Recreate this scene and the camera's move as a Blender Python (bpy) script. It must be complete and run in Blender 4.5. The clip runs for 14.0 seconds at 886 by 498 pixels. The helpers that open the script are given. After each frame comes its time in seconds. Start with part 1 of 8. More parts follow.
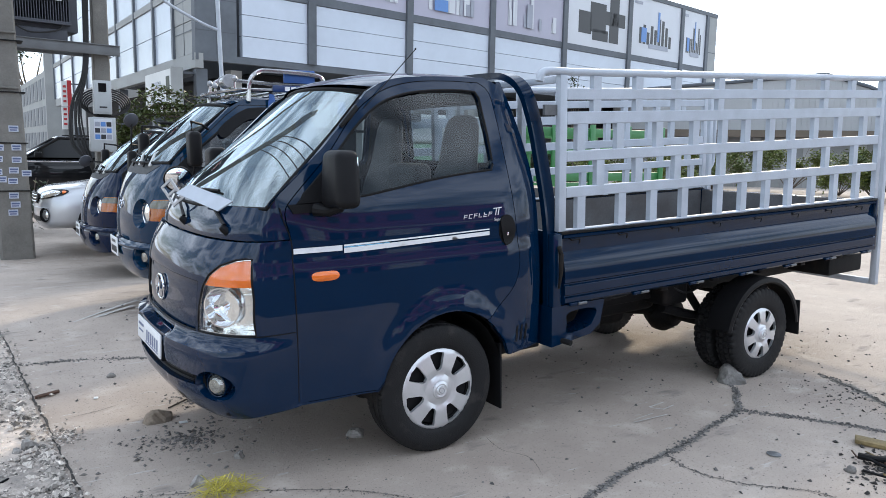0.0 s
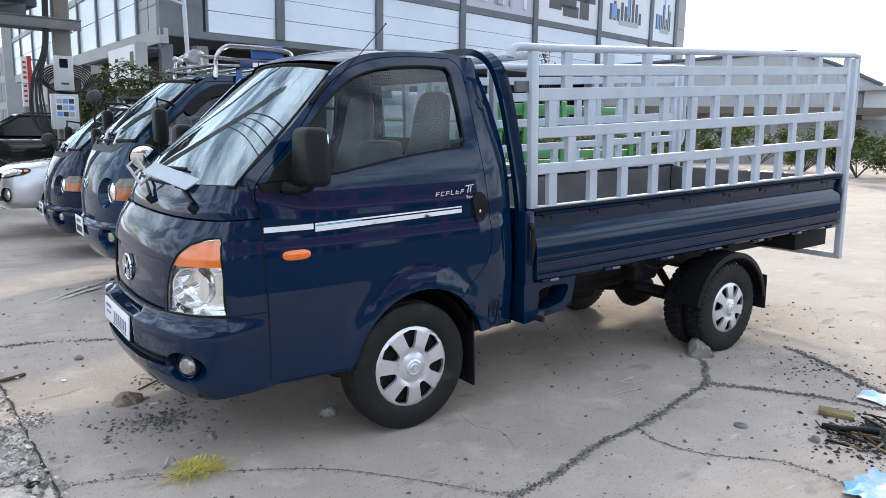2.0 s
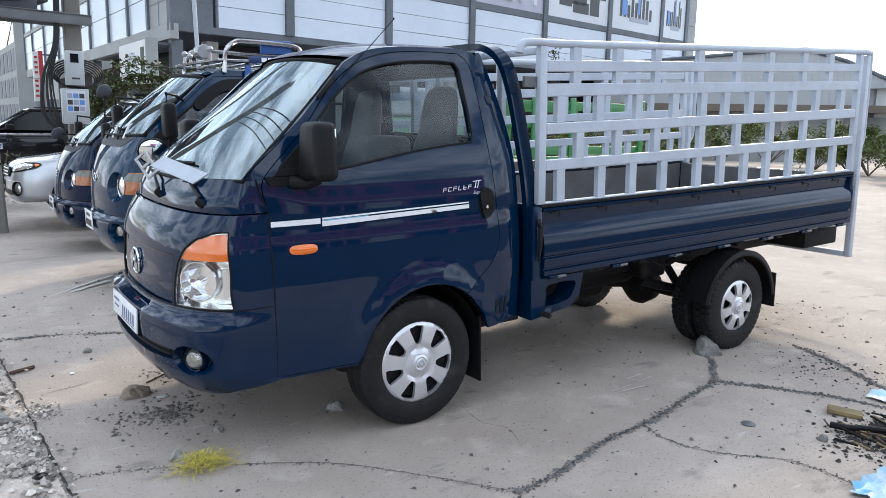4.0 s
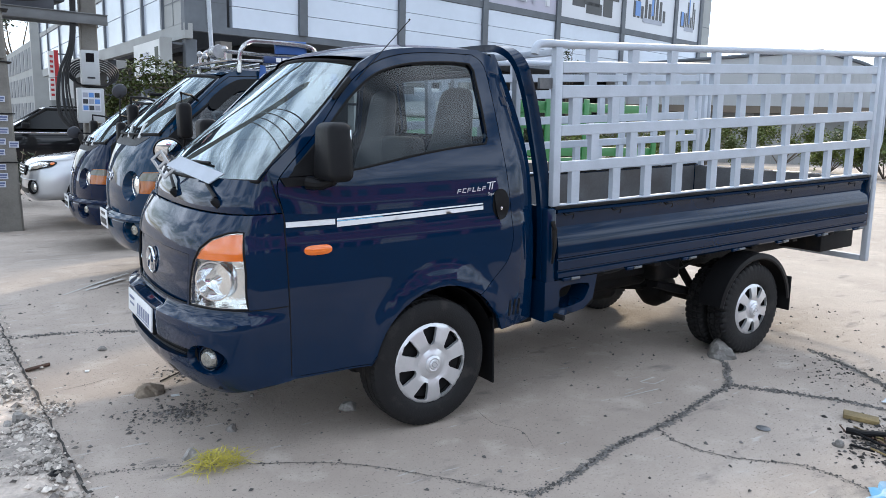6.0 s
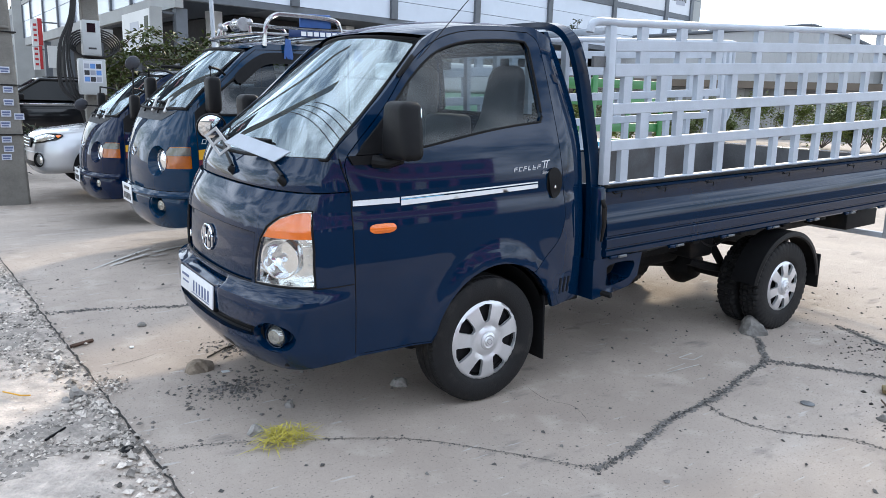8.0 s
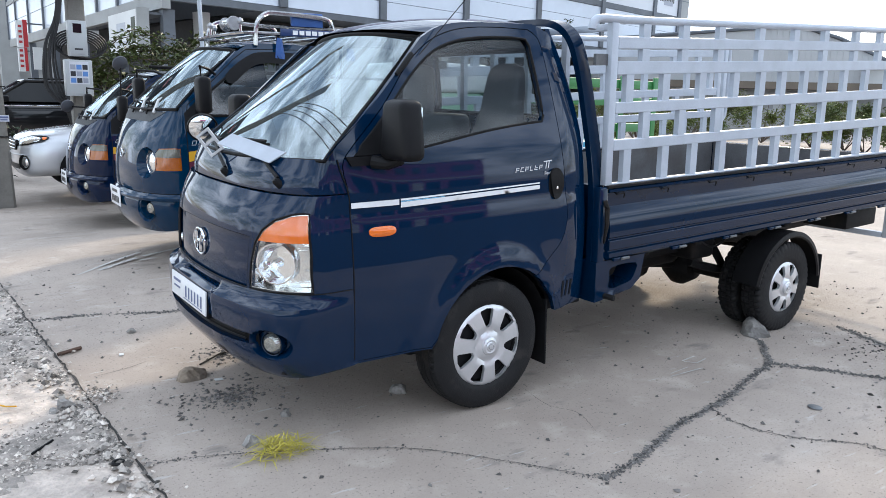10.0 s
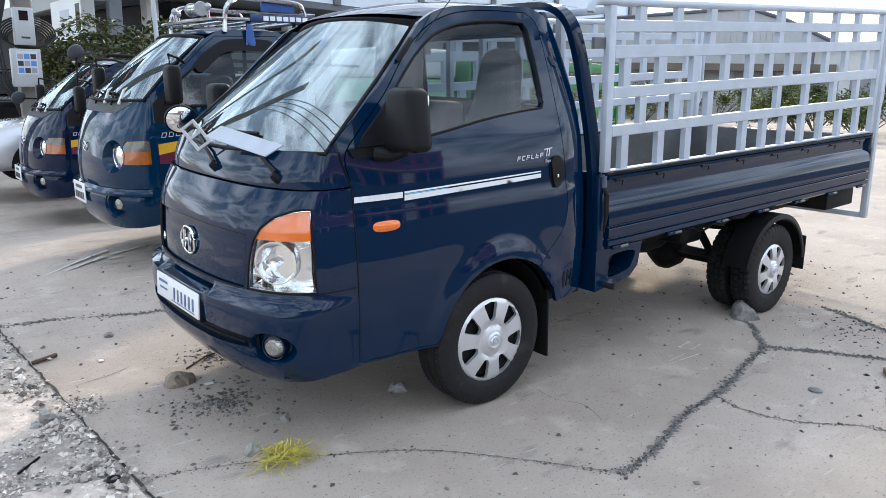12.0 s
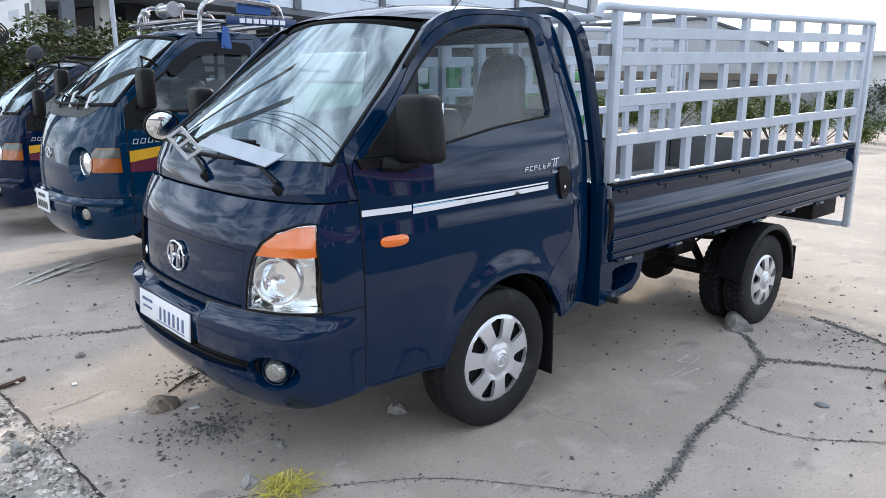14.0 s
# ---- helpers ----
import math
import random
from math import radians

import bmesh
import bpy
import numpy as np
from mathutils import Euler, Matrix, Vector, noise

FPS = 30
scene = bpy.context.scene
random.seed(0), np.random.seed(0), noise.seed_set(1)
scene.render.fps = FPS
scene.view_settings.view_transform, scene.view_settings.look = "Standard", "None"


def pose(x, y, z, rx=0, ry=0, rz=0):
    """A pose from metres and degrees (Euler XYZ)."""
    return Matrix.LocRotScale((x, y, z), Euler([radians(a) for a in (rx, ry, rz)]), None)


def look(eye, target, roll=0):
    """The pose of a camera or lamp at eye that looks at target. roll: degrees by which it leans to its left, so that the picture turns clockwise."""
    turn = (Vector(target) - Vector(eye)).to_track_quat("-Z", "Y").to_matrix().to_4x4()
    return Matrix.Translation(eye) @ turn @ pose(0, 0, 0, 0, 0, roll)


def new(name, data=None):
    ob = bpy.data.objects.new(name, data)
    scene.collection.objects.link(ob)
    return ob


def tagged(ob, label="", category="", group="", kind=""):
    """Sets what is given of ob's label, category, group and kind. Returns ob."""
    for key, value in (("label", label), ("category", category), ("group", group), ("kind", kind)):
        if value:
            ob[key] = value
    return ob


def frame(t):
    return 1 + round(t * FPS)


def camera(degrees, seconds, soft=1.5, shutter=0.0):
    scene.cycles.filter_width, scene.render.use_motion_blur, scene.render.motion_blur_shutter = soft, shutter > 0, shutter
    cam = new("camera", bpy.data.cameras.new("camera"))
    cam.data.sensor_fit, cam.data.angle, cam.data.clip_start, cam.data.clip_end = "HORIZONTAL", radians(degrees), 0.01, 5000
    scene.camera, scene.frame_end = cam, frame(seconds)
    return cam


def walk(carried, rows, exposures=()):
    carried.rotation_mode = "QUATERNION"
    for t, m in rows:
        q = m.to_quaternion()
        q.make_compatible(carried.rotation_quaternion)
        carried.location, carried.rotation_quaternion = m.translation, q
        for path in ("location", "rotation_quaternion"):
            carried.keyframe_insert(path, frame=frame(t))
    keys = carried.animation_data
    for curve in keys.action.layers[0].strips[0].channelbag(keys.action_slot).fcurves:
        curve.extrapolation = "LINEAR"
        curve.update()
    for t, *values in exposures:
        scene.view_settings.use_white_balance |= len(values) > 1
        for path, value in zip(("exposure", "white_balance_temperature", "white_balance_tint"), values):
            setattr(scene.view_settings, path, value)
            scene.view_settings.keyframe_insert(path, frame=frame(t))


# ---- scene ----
EXPOSURE = -0.16
cam = camera(62.2, 14.0, soft=0.7)
PATH = [
    (0, (-1.936, -3.797, 1.523), (-0.855, -2.136, 1.256), 1.1),
    (0.5, (-1.939, -3.797, 1.522), (-0.842, -2.148, 1.247), 1.0),
    (1, (-1.934, -3.797, 1.527), (-0.821, -2.16, 1.24), 0.9),
    (1.5, (-1.928, -3.793, 1.532), (-0.8, -2.17, 1.227), 0.8),
    (2, (-1.93, -3.787, 1.522), (-0.79, -2.176, 1.196), 1.0),
    (4.5, (-1.921, -3.788, 1.516), (-0.806, -2.162, 1.181), 1.3),
    (5, (-1.922, -3.791, 1.519), (-0.811, -2.16, 1.193), 1.3),
    (5.5, (-1.928, -3.783, 1.519), (-0.823, -2.148, 1.194), 1.4),
    (6, (-1.933, -3.776, 1.519), (-0.837, -2.137, 1.184), 1.5),
    (6.5, (-1.969, -3.744, 1.522), (-0.876, -2.107, 1.17), 1.6),
    (7, (-2.088, -3.668, 1.53), (-0.99, -2.038, 1.155), 1.7),
    (7.5, (-2.199, -3.61, 1.537), (-1.087, -1.996, 1.142), 1.8),
    (8, (-2.234, -3.595, 1.536), (-1.112, -1.989, 1.131), 1.9),
    (10.5, (-2.217, -3.429, 1.523), (-1.053, -1.853, 1.121), 1.6),
    (11, (-2.307, -3.368, 1.532), (-1.109, -1.821, 1.116), 1.5),
    (11.5, (-2.357, -3.313, 1.533), (-1.137, -1.788, 1.104), 1.2),
    (12, (-2.309, -3.256, 1.527), (-1.076, -1.743, 1.091), 1.0),
    (12.5, (-2.241, -3.208, 1.522), (-1.001, -1.699, 1.09), 0.9),
    (13, (-2.228, -3.166, 1.524), (-0.973, -1.667, 1.102), 0.9),
    (13.5, (-2.261, -3.096, 1.523), (-0.976, -1.621, 1.111), 1.2),
    (14, (-2.357, -2.986, 1.525), (-1.037, -1.544, 1.107), 1.5),
]
walk(cam, [(t, look(eye, target, roll)) for t, eye, target, roll in PATH], exposures=[(0.0, EXPOSURE - 0.16), (2.0, EXPOSURE - 0.08), (5.0, EXPOSURE - 0.10), (6.5, EXPOSURE - 0.11), (8.0, EXPOSURE), (12.0, EXPOSURE), (14.0, EXPOSURE - 0.04)])

# ---- daylight ----
world = bpy.data.worlds.new("sky")
scene.world = world
world.use_nodes = True
SUN_ELEVATION, SUN_FROM = 27.5, 33.5   # degrees; the compass bearing, in plan from +x anticlockwise, that the light comes from
wn = world.node_tree.nodes
sky = wn.new("ShaderNodeTexSky")
sky.sky_type = "NISHITA"
sky.sun_disc = False
sky.sun_elevation = radians(SUN_ELEVATION)
sky.sun_rotation = radians(90.0 - SUN_FROM)
sky.dust_density = 0.7
sky.air_density = 1.2
sky.ozone_density = 1.0
hazy = wn.new("ShaderNodeMix")
hazy.data_type = "RGBA"
# thin broken cloud: the haze varies over the sky
wtc, wmap, wnz, wmr = wn.new("ShaderNodeTexCoord"), wn.new("ShaderNodeMapping"), wn.new("ShaderNodeTexNoise"), wn.new("ShaderNodeMapRange")
wmap.inputs["Scale"].default_value = (1.6, 1.6, 3.2)
wnz.inputs["Scale"].default_value, wnz.inputs["Detail"].default_value, wnz.inputs["Roughness"].default_value = 2.6, 9.0, 0.62
wnz.inputs["Distortion"].default_value = 0.6
wmr.inputs["From Min"].default_value, wmr.inputs["From Max"].default_value = 0.40, 0.60
wmr.inputs["To Min"].default_value, wmr.inputs["To Max"].default_value = 0.12, 1.0
world.node_tree.links.new(wtc.outputs["Generated"], wmap.inputs["Vector"])
world.node_tree.links.new(wmap.outputs[0], wnz.inputs["Vector"])
world.node_tree.links.new(wnz.outputs[0], wmr.inputs["Value"])
world.node_tree.links.new(wmr.outputs[0], hazy.inputs[0])
hazy.inputs[7].default_value = (16.0, 18.2, 21.5, 1.0)
world.node_tree.links.new(sky.outputs[0], hazy.inputs[6])
world.node_tree.links.new(hazy.outputs[2], wn["Background"].inputs[0])
wn["Background"].inputs[1].default_value = 0.16
sun = new("sun", bpy.data.lights.new("sun", "SUN"))
sun.data.energy = 3.4
sun.data.angle = radians(6.0)
sun.data.color = (1.0, 0.86, 0.67)
sa, se = radians(SUN_FROM), radians(SUN_ELEVATION)
sun.matrix_world = look((40 * math.cos(sa) * math.cos(se), 40 * math.sin(sa) * math.cos(se), 40 * math.sin(se)), (0, 0, 0))

# ---- tools ----
from mathutils.geometry import delaunay_2d_cdt


def material(name, color, rough=0.5, metal=0.0, vary=0.12, scale=6.0, bump=0.0, bump_scale=80.0, coat=0.0, second=None, blotch=0.5, spec=0.5, per_object=0.0, coat_ior=1.5, per_island=0.0):
    """A procedural surface: two scales of colour variation, optional stains of a second colour, and fine relief."""
    m = bpy.data.materials.new(name)
    m.use_nodes = True
    n, l = m.node_tree.nodes, m.node_tree.links
    b = n["Principled BSDF"]
    b.inputs["Roughness"].default_value = rough
    b.inputs["Metallic"].default_value = metal
    b.inputs["Coat Weight"].default_value = coat
    b.inputs["Coat Roughness"].default_value = 0.03
    b.inputs["Coat IOR"].default_value = coat_ior
    b.inputs["Specular IOR Level"].default_value = spec
    tc = n.new("ShaderNodeTexCoord")
    big = n.new("ShaderNodeTexNoise")
    big.inputs["Scale"].default_value = scale
    big.inputs["Detail"].default_value = 6.0
    l.new(tc.outputs["Object"], big.inputs["Vector"])
    fine = n.new("ShaderNodeTexNoise")
    fine.inputs["Scale"].default_value = bump_scale
    fine.inputs["Detail"].default_value = 4.0
    l.new(tc.outputs["Object"], fine.inputs["Vector"])
    ramp = n.new("ShaderNodeValToRGB")
    ramp.color_ramp.elements[0].position, ramp.color_ramp.elements[1].position = 0.3, 0.7
    ramp.color_ramp.elements[0].color = (*[c * (1 - vary) for c in color], 1)
    ramp.color_ramp.elements[1].color = (*[min(1, c * (1 + vary)) for c in color], 1)
    l.new(big.outputs[0], ramp.inputs[0])
    out = ramp.outputs[0]
    mix = n.new("ShaderNodeMix")
    mix.data_type, mix.blend_type = "RGBA", "MULTIPLY"
    mix.inputs[0].default_value = min(1.0, vary * 1.5)
    l.new(out, mix.inputs[6])
    l.new(fine.outputs[0], mix.inputs[7])
    out = mix.outputs[2]
    if second:
        st = n.new("ShaderNodeTexNoise")
        st.inputs["Scale"].default_value = scale * 0.37
        st.inputs["Detail"].default_value = 9.0
        st.inputs["Roughness"].default_value = 0.65
        l.new(tc.outputs["Object"], st.inputs["Vector"])
        sr = n.new("ShaderNodeMapRange")
        sr.inputs["From Min"].default_value = 1 - blotch - 0.08
        sr.inputs["From Max"].default_value = 1 - blotch + 0.12
        l.new(st.outputs[0], sr.inputs["Value"])
        m2 = n.new("ShaderNodeMix")
        m2.data_type = "RGBA"
        m2.inputs[7].default_value = (*second, 1)
        l.new(sr.outputs[0], m2.inputs[0])
        l.new(out, m2.inputs[6])
        out = m2.outputs[2]
    if per_object or per_island:
        pick = n.new("ShaderNodeNewGeometry").outputs["Random Per Island"] if per_island else n.new("ShaderNodeObjectInfo").outputs["Random"]
        spread = per_island or per_object
        mr = n.new("ShaderNodeMapRange")
        mr.inputs["To Min"].default_value, mr.inputs["To Max"].default_value = 1 - spread, 1 + spread
        l.new(pick, mr.inputs["Value"])
        hs = n.new("ShaderNodeHueSaturation")
        l.new(mr.outputs[0], hs.inputs["Value"])
        l.new(out, hs.inputs["Color"])
        out = hs.outputs[0]
    l.new(out, b.inputs["Base Color"])
    if rough > 0.12:
        rr = n.new("ShaderNodeMapRange")
        rr.inputs["To Min"].default_value, rr.inputs["To Max"].default_value = rough * 0.8, min(1, rough * 1.2)
        l.new(big.outputs[0], rr.inputs["Value"])
        l.new(rr.outputs[0], b.inputs["Roughness"])
    if bump:
        bp = n.new("ShaderNodeBump")
        bp.inputs["Strength"].default_value = bump
        bp.inputs["Distance"].default_value = 0.01
        l.new(fine.outputs[0], bp.inputs["Height"])
        l.new(bp.outputs[0], b.inputs["Normal"])
    return m


def glass(name, tint=(0.75, 0.85, 0.85), through_it=0.75, rough=0.0, mirror=0.045, dust=0.0, sheen=(1, 1, 1)):
    m = bpy.data.materials.new(name)
    m.use_nodes = True
    n, l = m.node_tree.nodes, m.node_tree.links
    n.remove(n["Principled BSDF"])
    t, g, x, f = n.new("ShaderNodeBsdfTransparent"), n.new("ShaderNodeBsdfGlossy"), n.new("ShaderNodeMixShader"), n.new("ShaderNodeLayerWeight")
    t.inputs[0].default_value = (*[c * through_it for c in tint], 1)
    g.inputs["Roughness"].default_value = rough
    g.inputs["Color"].default_value = (*sheen, 1)
    f.inputs["Blend"].default_value = 0.5
    p5, ma = n.new("ShaderNodeMath"), n.new("ShaderNodeMath")
    p5.operation, p5.inputs[1].default_value = "POWER", 4.5
    ma.operation, ma.inputs[1].default_value, ma.inputs[2].default_value = "MULTIPLY_ADD", 1 - mirror, mirror
    l.new(f.outputs["Facing"], p5.inputs[0])
    l.new(p5.outputs[0], ma.inputs[0])
    l.new(ma.outputs[0], x.inputs[0])
    l.new(t.outputs[0], x.inputs[1])
    l.new(g.outputs[0], x.inputs[2])
    out = x.outputs[0]
    if dust:
        # a thin uneven film of dust
        d, dm, nz, mr = n.new("ShaderNodeBsdfDiffuse"), n.new("ShaderNodeMixShader"), n.new("ShaderNodeTexNoise"), n.new("ShaderNodeMapRange")
        d.inputs[0].default_value = (0.6, 0.6, 0.58, 1)
        nz.inputs["Scale"].default_value, nz.inputs["Detail"].default_value = 5.0, 8.0
        mr.inputs["To Min"].default_value, mr.inputs["To Max"].default_value = dust * 0.3, dust * 1.7
        l.new(nz.outputs[0], mr.inputs["Value"])
        l.new(mr.outputs[0], dm.inputs[0])
        l.new(out, dm.inputs[1])
        l.new(d.outputs[0], dm.inputs[2])
        out = dm.outputs[0]
    l.new(out, n["Material Output"].inputs[0])
    return m


def finish(name, bm, mats, parent=None, label="", smooth=True, sharp=0.6):
    me = bpy.data.meshes.new(name)
    bmesh.ops.recalc_face_normals(bm, faces=bm.faces)
    if smooth:
        for f in bm.faces:
            f.smooth = True
        for e in bm.edges:
            if len(e.link_faces) == 2 and e.calc_face_angle(0) > sharp:
                e.smooth = False
    bm.to_mesh(me)
    bm.free()
    for mt in (mats if isinstance(mats, (list, tuple)) else [mats]):
        me.materials.append(mt)
    ob = new(name, me)
    if parent:
        ob.parent = parent
    if label:
        ob["label"] = label
    return ob


def part(name, bm, mat, parent, label="", smooth=True, sharp=0.6):
    return finish(name, bm, mat, parent, label, smooth, sharp)


def root(name, m=None):
    ob = new(name)
    ob.empty_display_size = 0.2
    if m is not None:
        ob.matrix_world = m
    return ob


def box(x0, x1, y0, y1, z0, z1, bevel=0.0, bm=None, seg=2):
    own = bm is None
    b2 = bmesh.new()
    r = bmesh.ops.create_cube(b2, size=1)
    for v in b2.verts:
        v.co = Vector(((x0 + x1) / 2 + v.co.x * (x1 - x0), (y0 + y1) / 2 + v.co.y * (y1 - y0), (z0 + z1) / 2 + v.co.z * (z1 - z0)))
    if bevel:
        bmesh.ops.bevel(b2, geom=b2.edges[:], offset=bevel, segments=seg, affect="EDGES", profile=0.5)
    if own:
        return b2
    add(bm, b2)
    return bm


def add(bm, other, m=None):
    """Joins the mesh other into bm, moved by m."""
    me = bpy.data.meshes.new("tmp")
    if m is not None:
        other.transform(m)
    other.to_mesh(me)
    other.free()
    bm.from_mesh(me)
    bpy.data.meshes.remove(me)
    return bm


def lathe(profile, n=32, axis="y", bm=None, caps=False):
    """Turns (radius, along) points round an axis."""
    bm = bm or bmesh.new()
    rings = []
    for r, a in profile:
        ring = []
        for i in range(n):
            t = 2 * math.pi * i / n
            c, s = r * math.cos(t), r * math.sin(t)
            ring.append(bm.verts.new((c, a, s) if axis == "y" else (c, s, a) if axis == "z" else (a, c, s)))
        rings.append(ring)
    for p, q in zip(rings, rings[1:]):
        for i in range(n):
            bm.faces.new((p[i], p[(i + 1) % n], q[(i + 1) % n], q[i]))
    for ring, (r, a) in ((rings[0], profile[0]), (rings[-1], profile[-1])):
        if caps and r > 1e-4:
            bm.faces.new(ring)
    return bm


def tube(points, r, n=10, bm=None, closed=False):
    """A round bar along points."""
    bm = bm or bmesh.new()
    pts = [Vector(p) for p in points]
    rings = []
    up = Vector((0.123, 0.31, 0.94)).normalized()
    for i, p in enumerate(pts):
        a = pts[i - 1] if i or closed else p
        b = pts[(i + 1) % len(pts)] if i < len(pts) - 1 or closed else p
        d = (b - a).normalized()
        u = d.cross(up).normalized()
        w = d.cross(u)
        rr = r[i] if isinstance(r, (list, tuple)) else r
        rings.append([bm.verts.new(p + rr * (math.cos(2 * math.pi * k / n) * u + math.sin(2 * math.pi * k / n) * w)) for k in range(n)])
    pairs = list(zip(rings, rings[1:])) + ([(rings[-1], rings[0])] if closed else [])
    for p, q in pairs:
        for k in range(n):
            bm.faces.new((p[k], p[(k + 1) % n], q[(k + 1) % n], q[k]))
    if not closed:
        bm.faces.new(rings[0])
        bm.faces.new(rings[-1])
    return bm


def curve(points, n=8, closed=False):
    """A smooth line through points."""
    pts = [Vector(p).to_3d() if len(p) == 3 else Vector((p[0], p[1], 0)) for p in points]
    res = []
    count = len(pts)
    for i in range(count if closed else count - 1):
        p0 = pts[i - 1] if i or closed else pts[0]
        p1, p2 = pts[i], pts[(i + 1) % count]
        p3 = pts[(i + 2) % count] if closed or i + 2 < count else pts[-1]
        for k in range(n):
            t = k / n
            res.append(0.5 * (2 * p1 + (p2 - p0) * t + (2 * p0 - 5 * p1 + 4 * p2 - p3) * t * t + (3 * p1 - p0 - 3 * p2 + p3) * t ** 3))
    if not closed:
        res.append(pts[-1])
    return [tuple(p) for p in res] if len(points[0]) == 3 else [(p.x, p.y) for p in res]


def inside(p, poly):
    c, j = False, len(poly) - 1
    for i in range(len(poly)):
        (x1, y1), (x2, y2) = poly[i], poly[j]
        if (y1 > p[1]) != (y2 > p[1]) and p[0] < (x2 - x1) * (p[1] - y1) / (y2 - y1) + x1:
            c = not c
        j = i
    return c


def dense(poly, step):
    res = []
    for i, a in enumerate(poly):
        b = poly[(i + 1) % len(poly)]
        k = max(1, int(math.hypot(b[0] - a[0], b[1] - a[1]) / step))
        res += [(a[0] + (b[0] - a[0]) * q / k, a[1] + (b[1] - a[1]) * q / k) for q in range(k)]
    return res


def sheet(outline, place, step=0.05, holes=(), thick=0.0, inward=None, lip=0.0):
    """A curved panel: the flat outline, less its holes, is meshed and each point (u, v) is put at place(u, v). thick: its depth, along inward."""
    loops = [dense(outline, step)] + [dense(h, step) for h in holes]
    verts, edges = [], []
    for lp in loops:
        o = len(verts)
        verts += lp
        edges += [(o + i, o + (i + 1) % len(lp)) for i in range(len(lp))]
    us, vs = [p[0] for p in outline], [p[1] for p in outline]
    nu, nv = int((max(us) - min(us)) / step), int((max(vs) - min(vs)) / step)
    ring = verts[:]
    for i in range(1, nu + 1):
        for j in range(1, nv + 1):
            p = (min(us) + (i - 0.5 + 0.5 * (j % 2)) * (max(us) - min(us)) / (nu + 1), min(vs) + j * (max(vs) - min(vs)) / (nv + 1))
            if inside(p, outline) and not any(inside(p, h) for h in holes) and min((p[0] - q[0]) ** 2 + (p[1] - q[1]) ** 2 for q in ring) > (0.45 * step) ** 2:
                verts.append(p)
    out = delaunay_2d_cdt([Vector(v) for v in verts], edges, [], 0, 1e-6)
    bm = bmesh.new()
    vv = [bm.verts.new(place(p[0], p[1])) for p in out[0]]
    for f in out[2]:
        c = (sum(out[0][i][0] for i in f) / 3, sum(out[0][i][1] for i in f) / 3)
        if inside(c, outline) and not any(inside(c, h) for h in holes):
            bm.faces.new([vv[i] for i in f])
    for v in [v for v in bm.verts if not v.link_faces]:
        bm.verts.remove(v)
    if thick:
        d = Vector(inward) if inward else Vector((0, 1, 0))
        rim = [e for e in bm.edges if len(e.link_faces) == 1]
        low = {v: bm.verts.new(v.co + d * thick) for v in {v for e in rim for v in e.verts}}
        for e in rim:
            a, b = e.verts
            bm.faces.new((a, b, low[b], low[a]))
    return bm


def words(text, size, m, mat, parent, name="lettering", shear=0.0, depth=0.0015, label="", space=1.0):
    """Lettering as a thin mesh, its origin at the left end of its base line."""
    c = bpy.data.curves.new(name, "FONT")
    c.body, c.size, c.extrude, c.shear, c.space_character = text, size, depth, shear, space
    tmp = bpy.data.objects.new(name, c)
    me = bpy.data.meshes.new_from_object(tmp)
    bpy.data.objects.remove(tmp)
    me.materials.append(mat)
    ob = new(name, me)
    if parent:
        ob.parent = parent
    ob.matrix_local = m
    if label:
        ob["label"] = label
    return ob

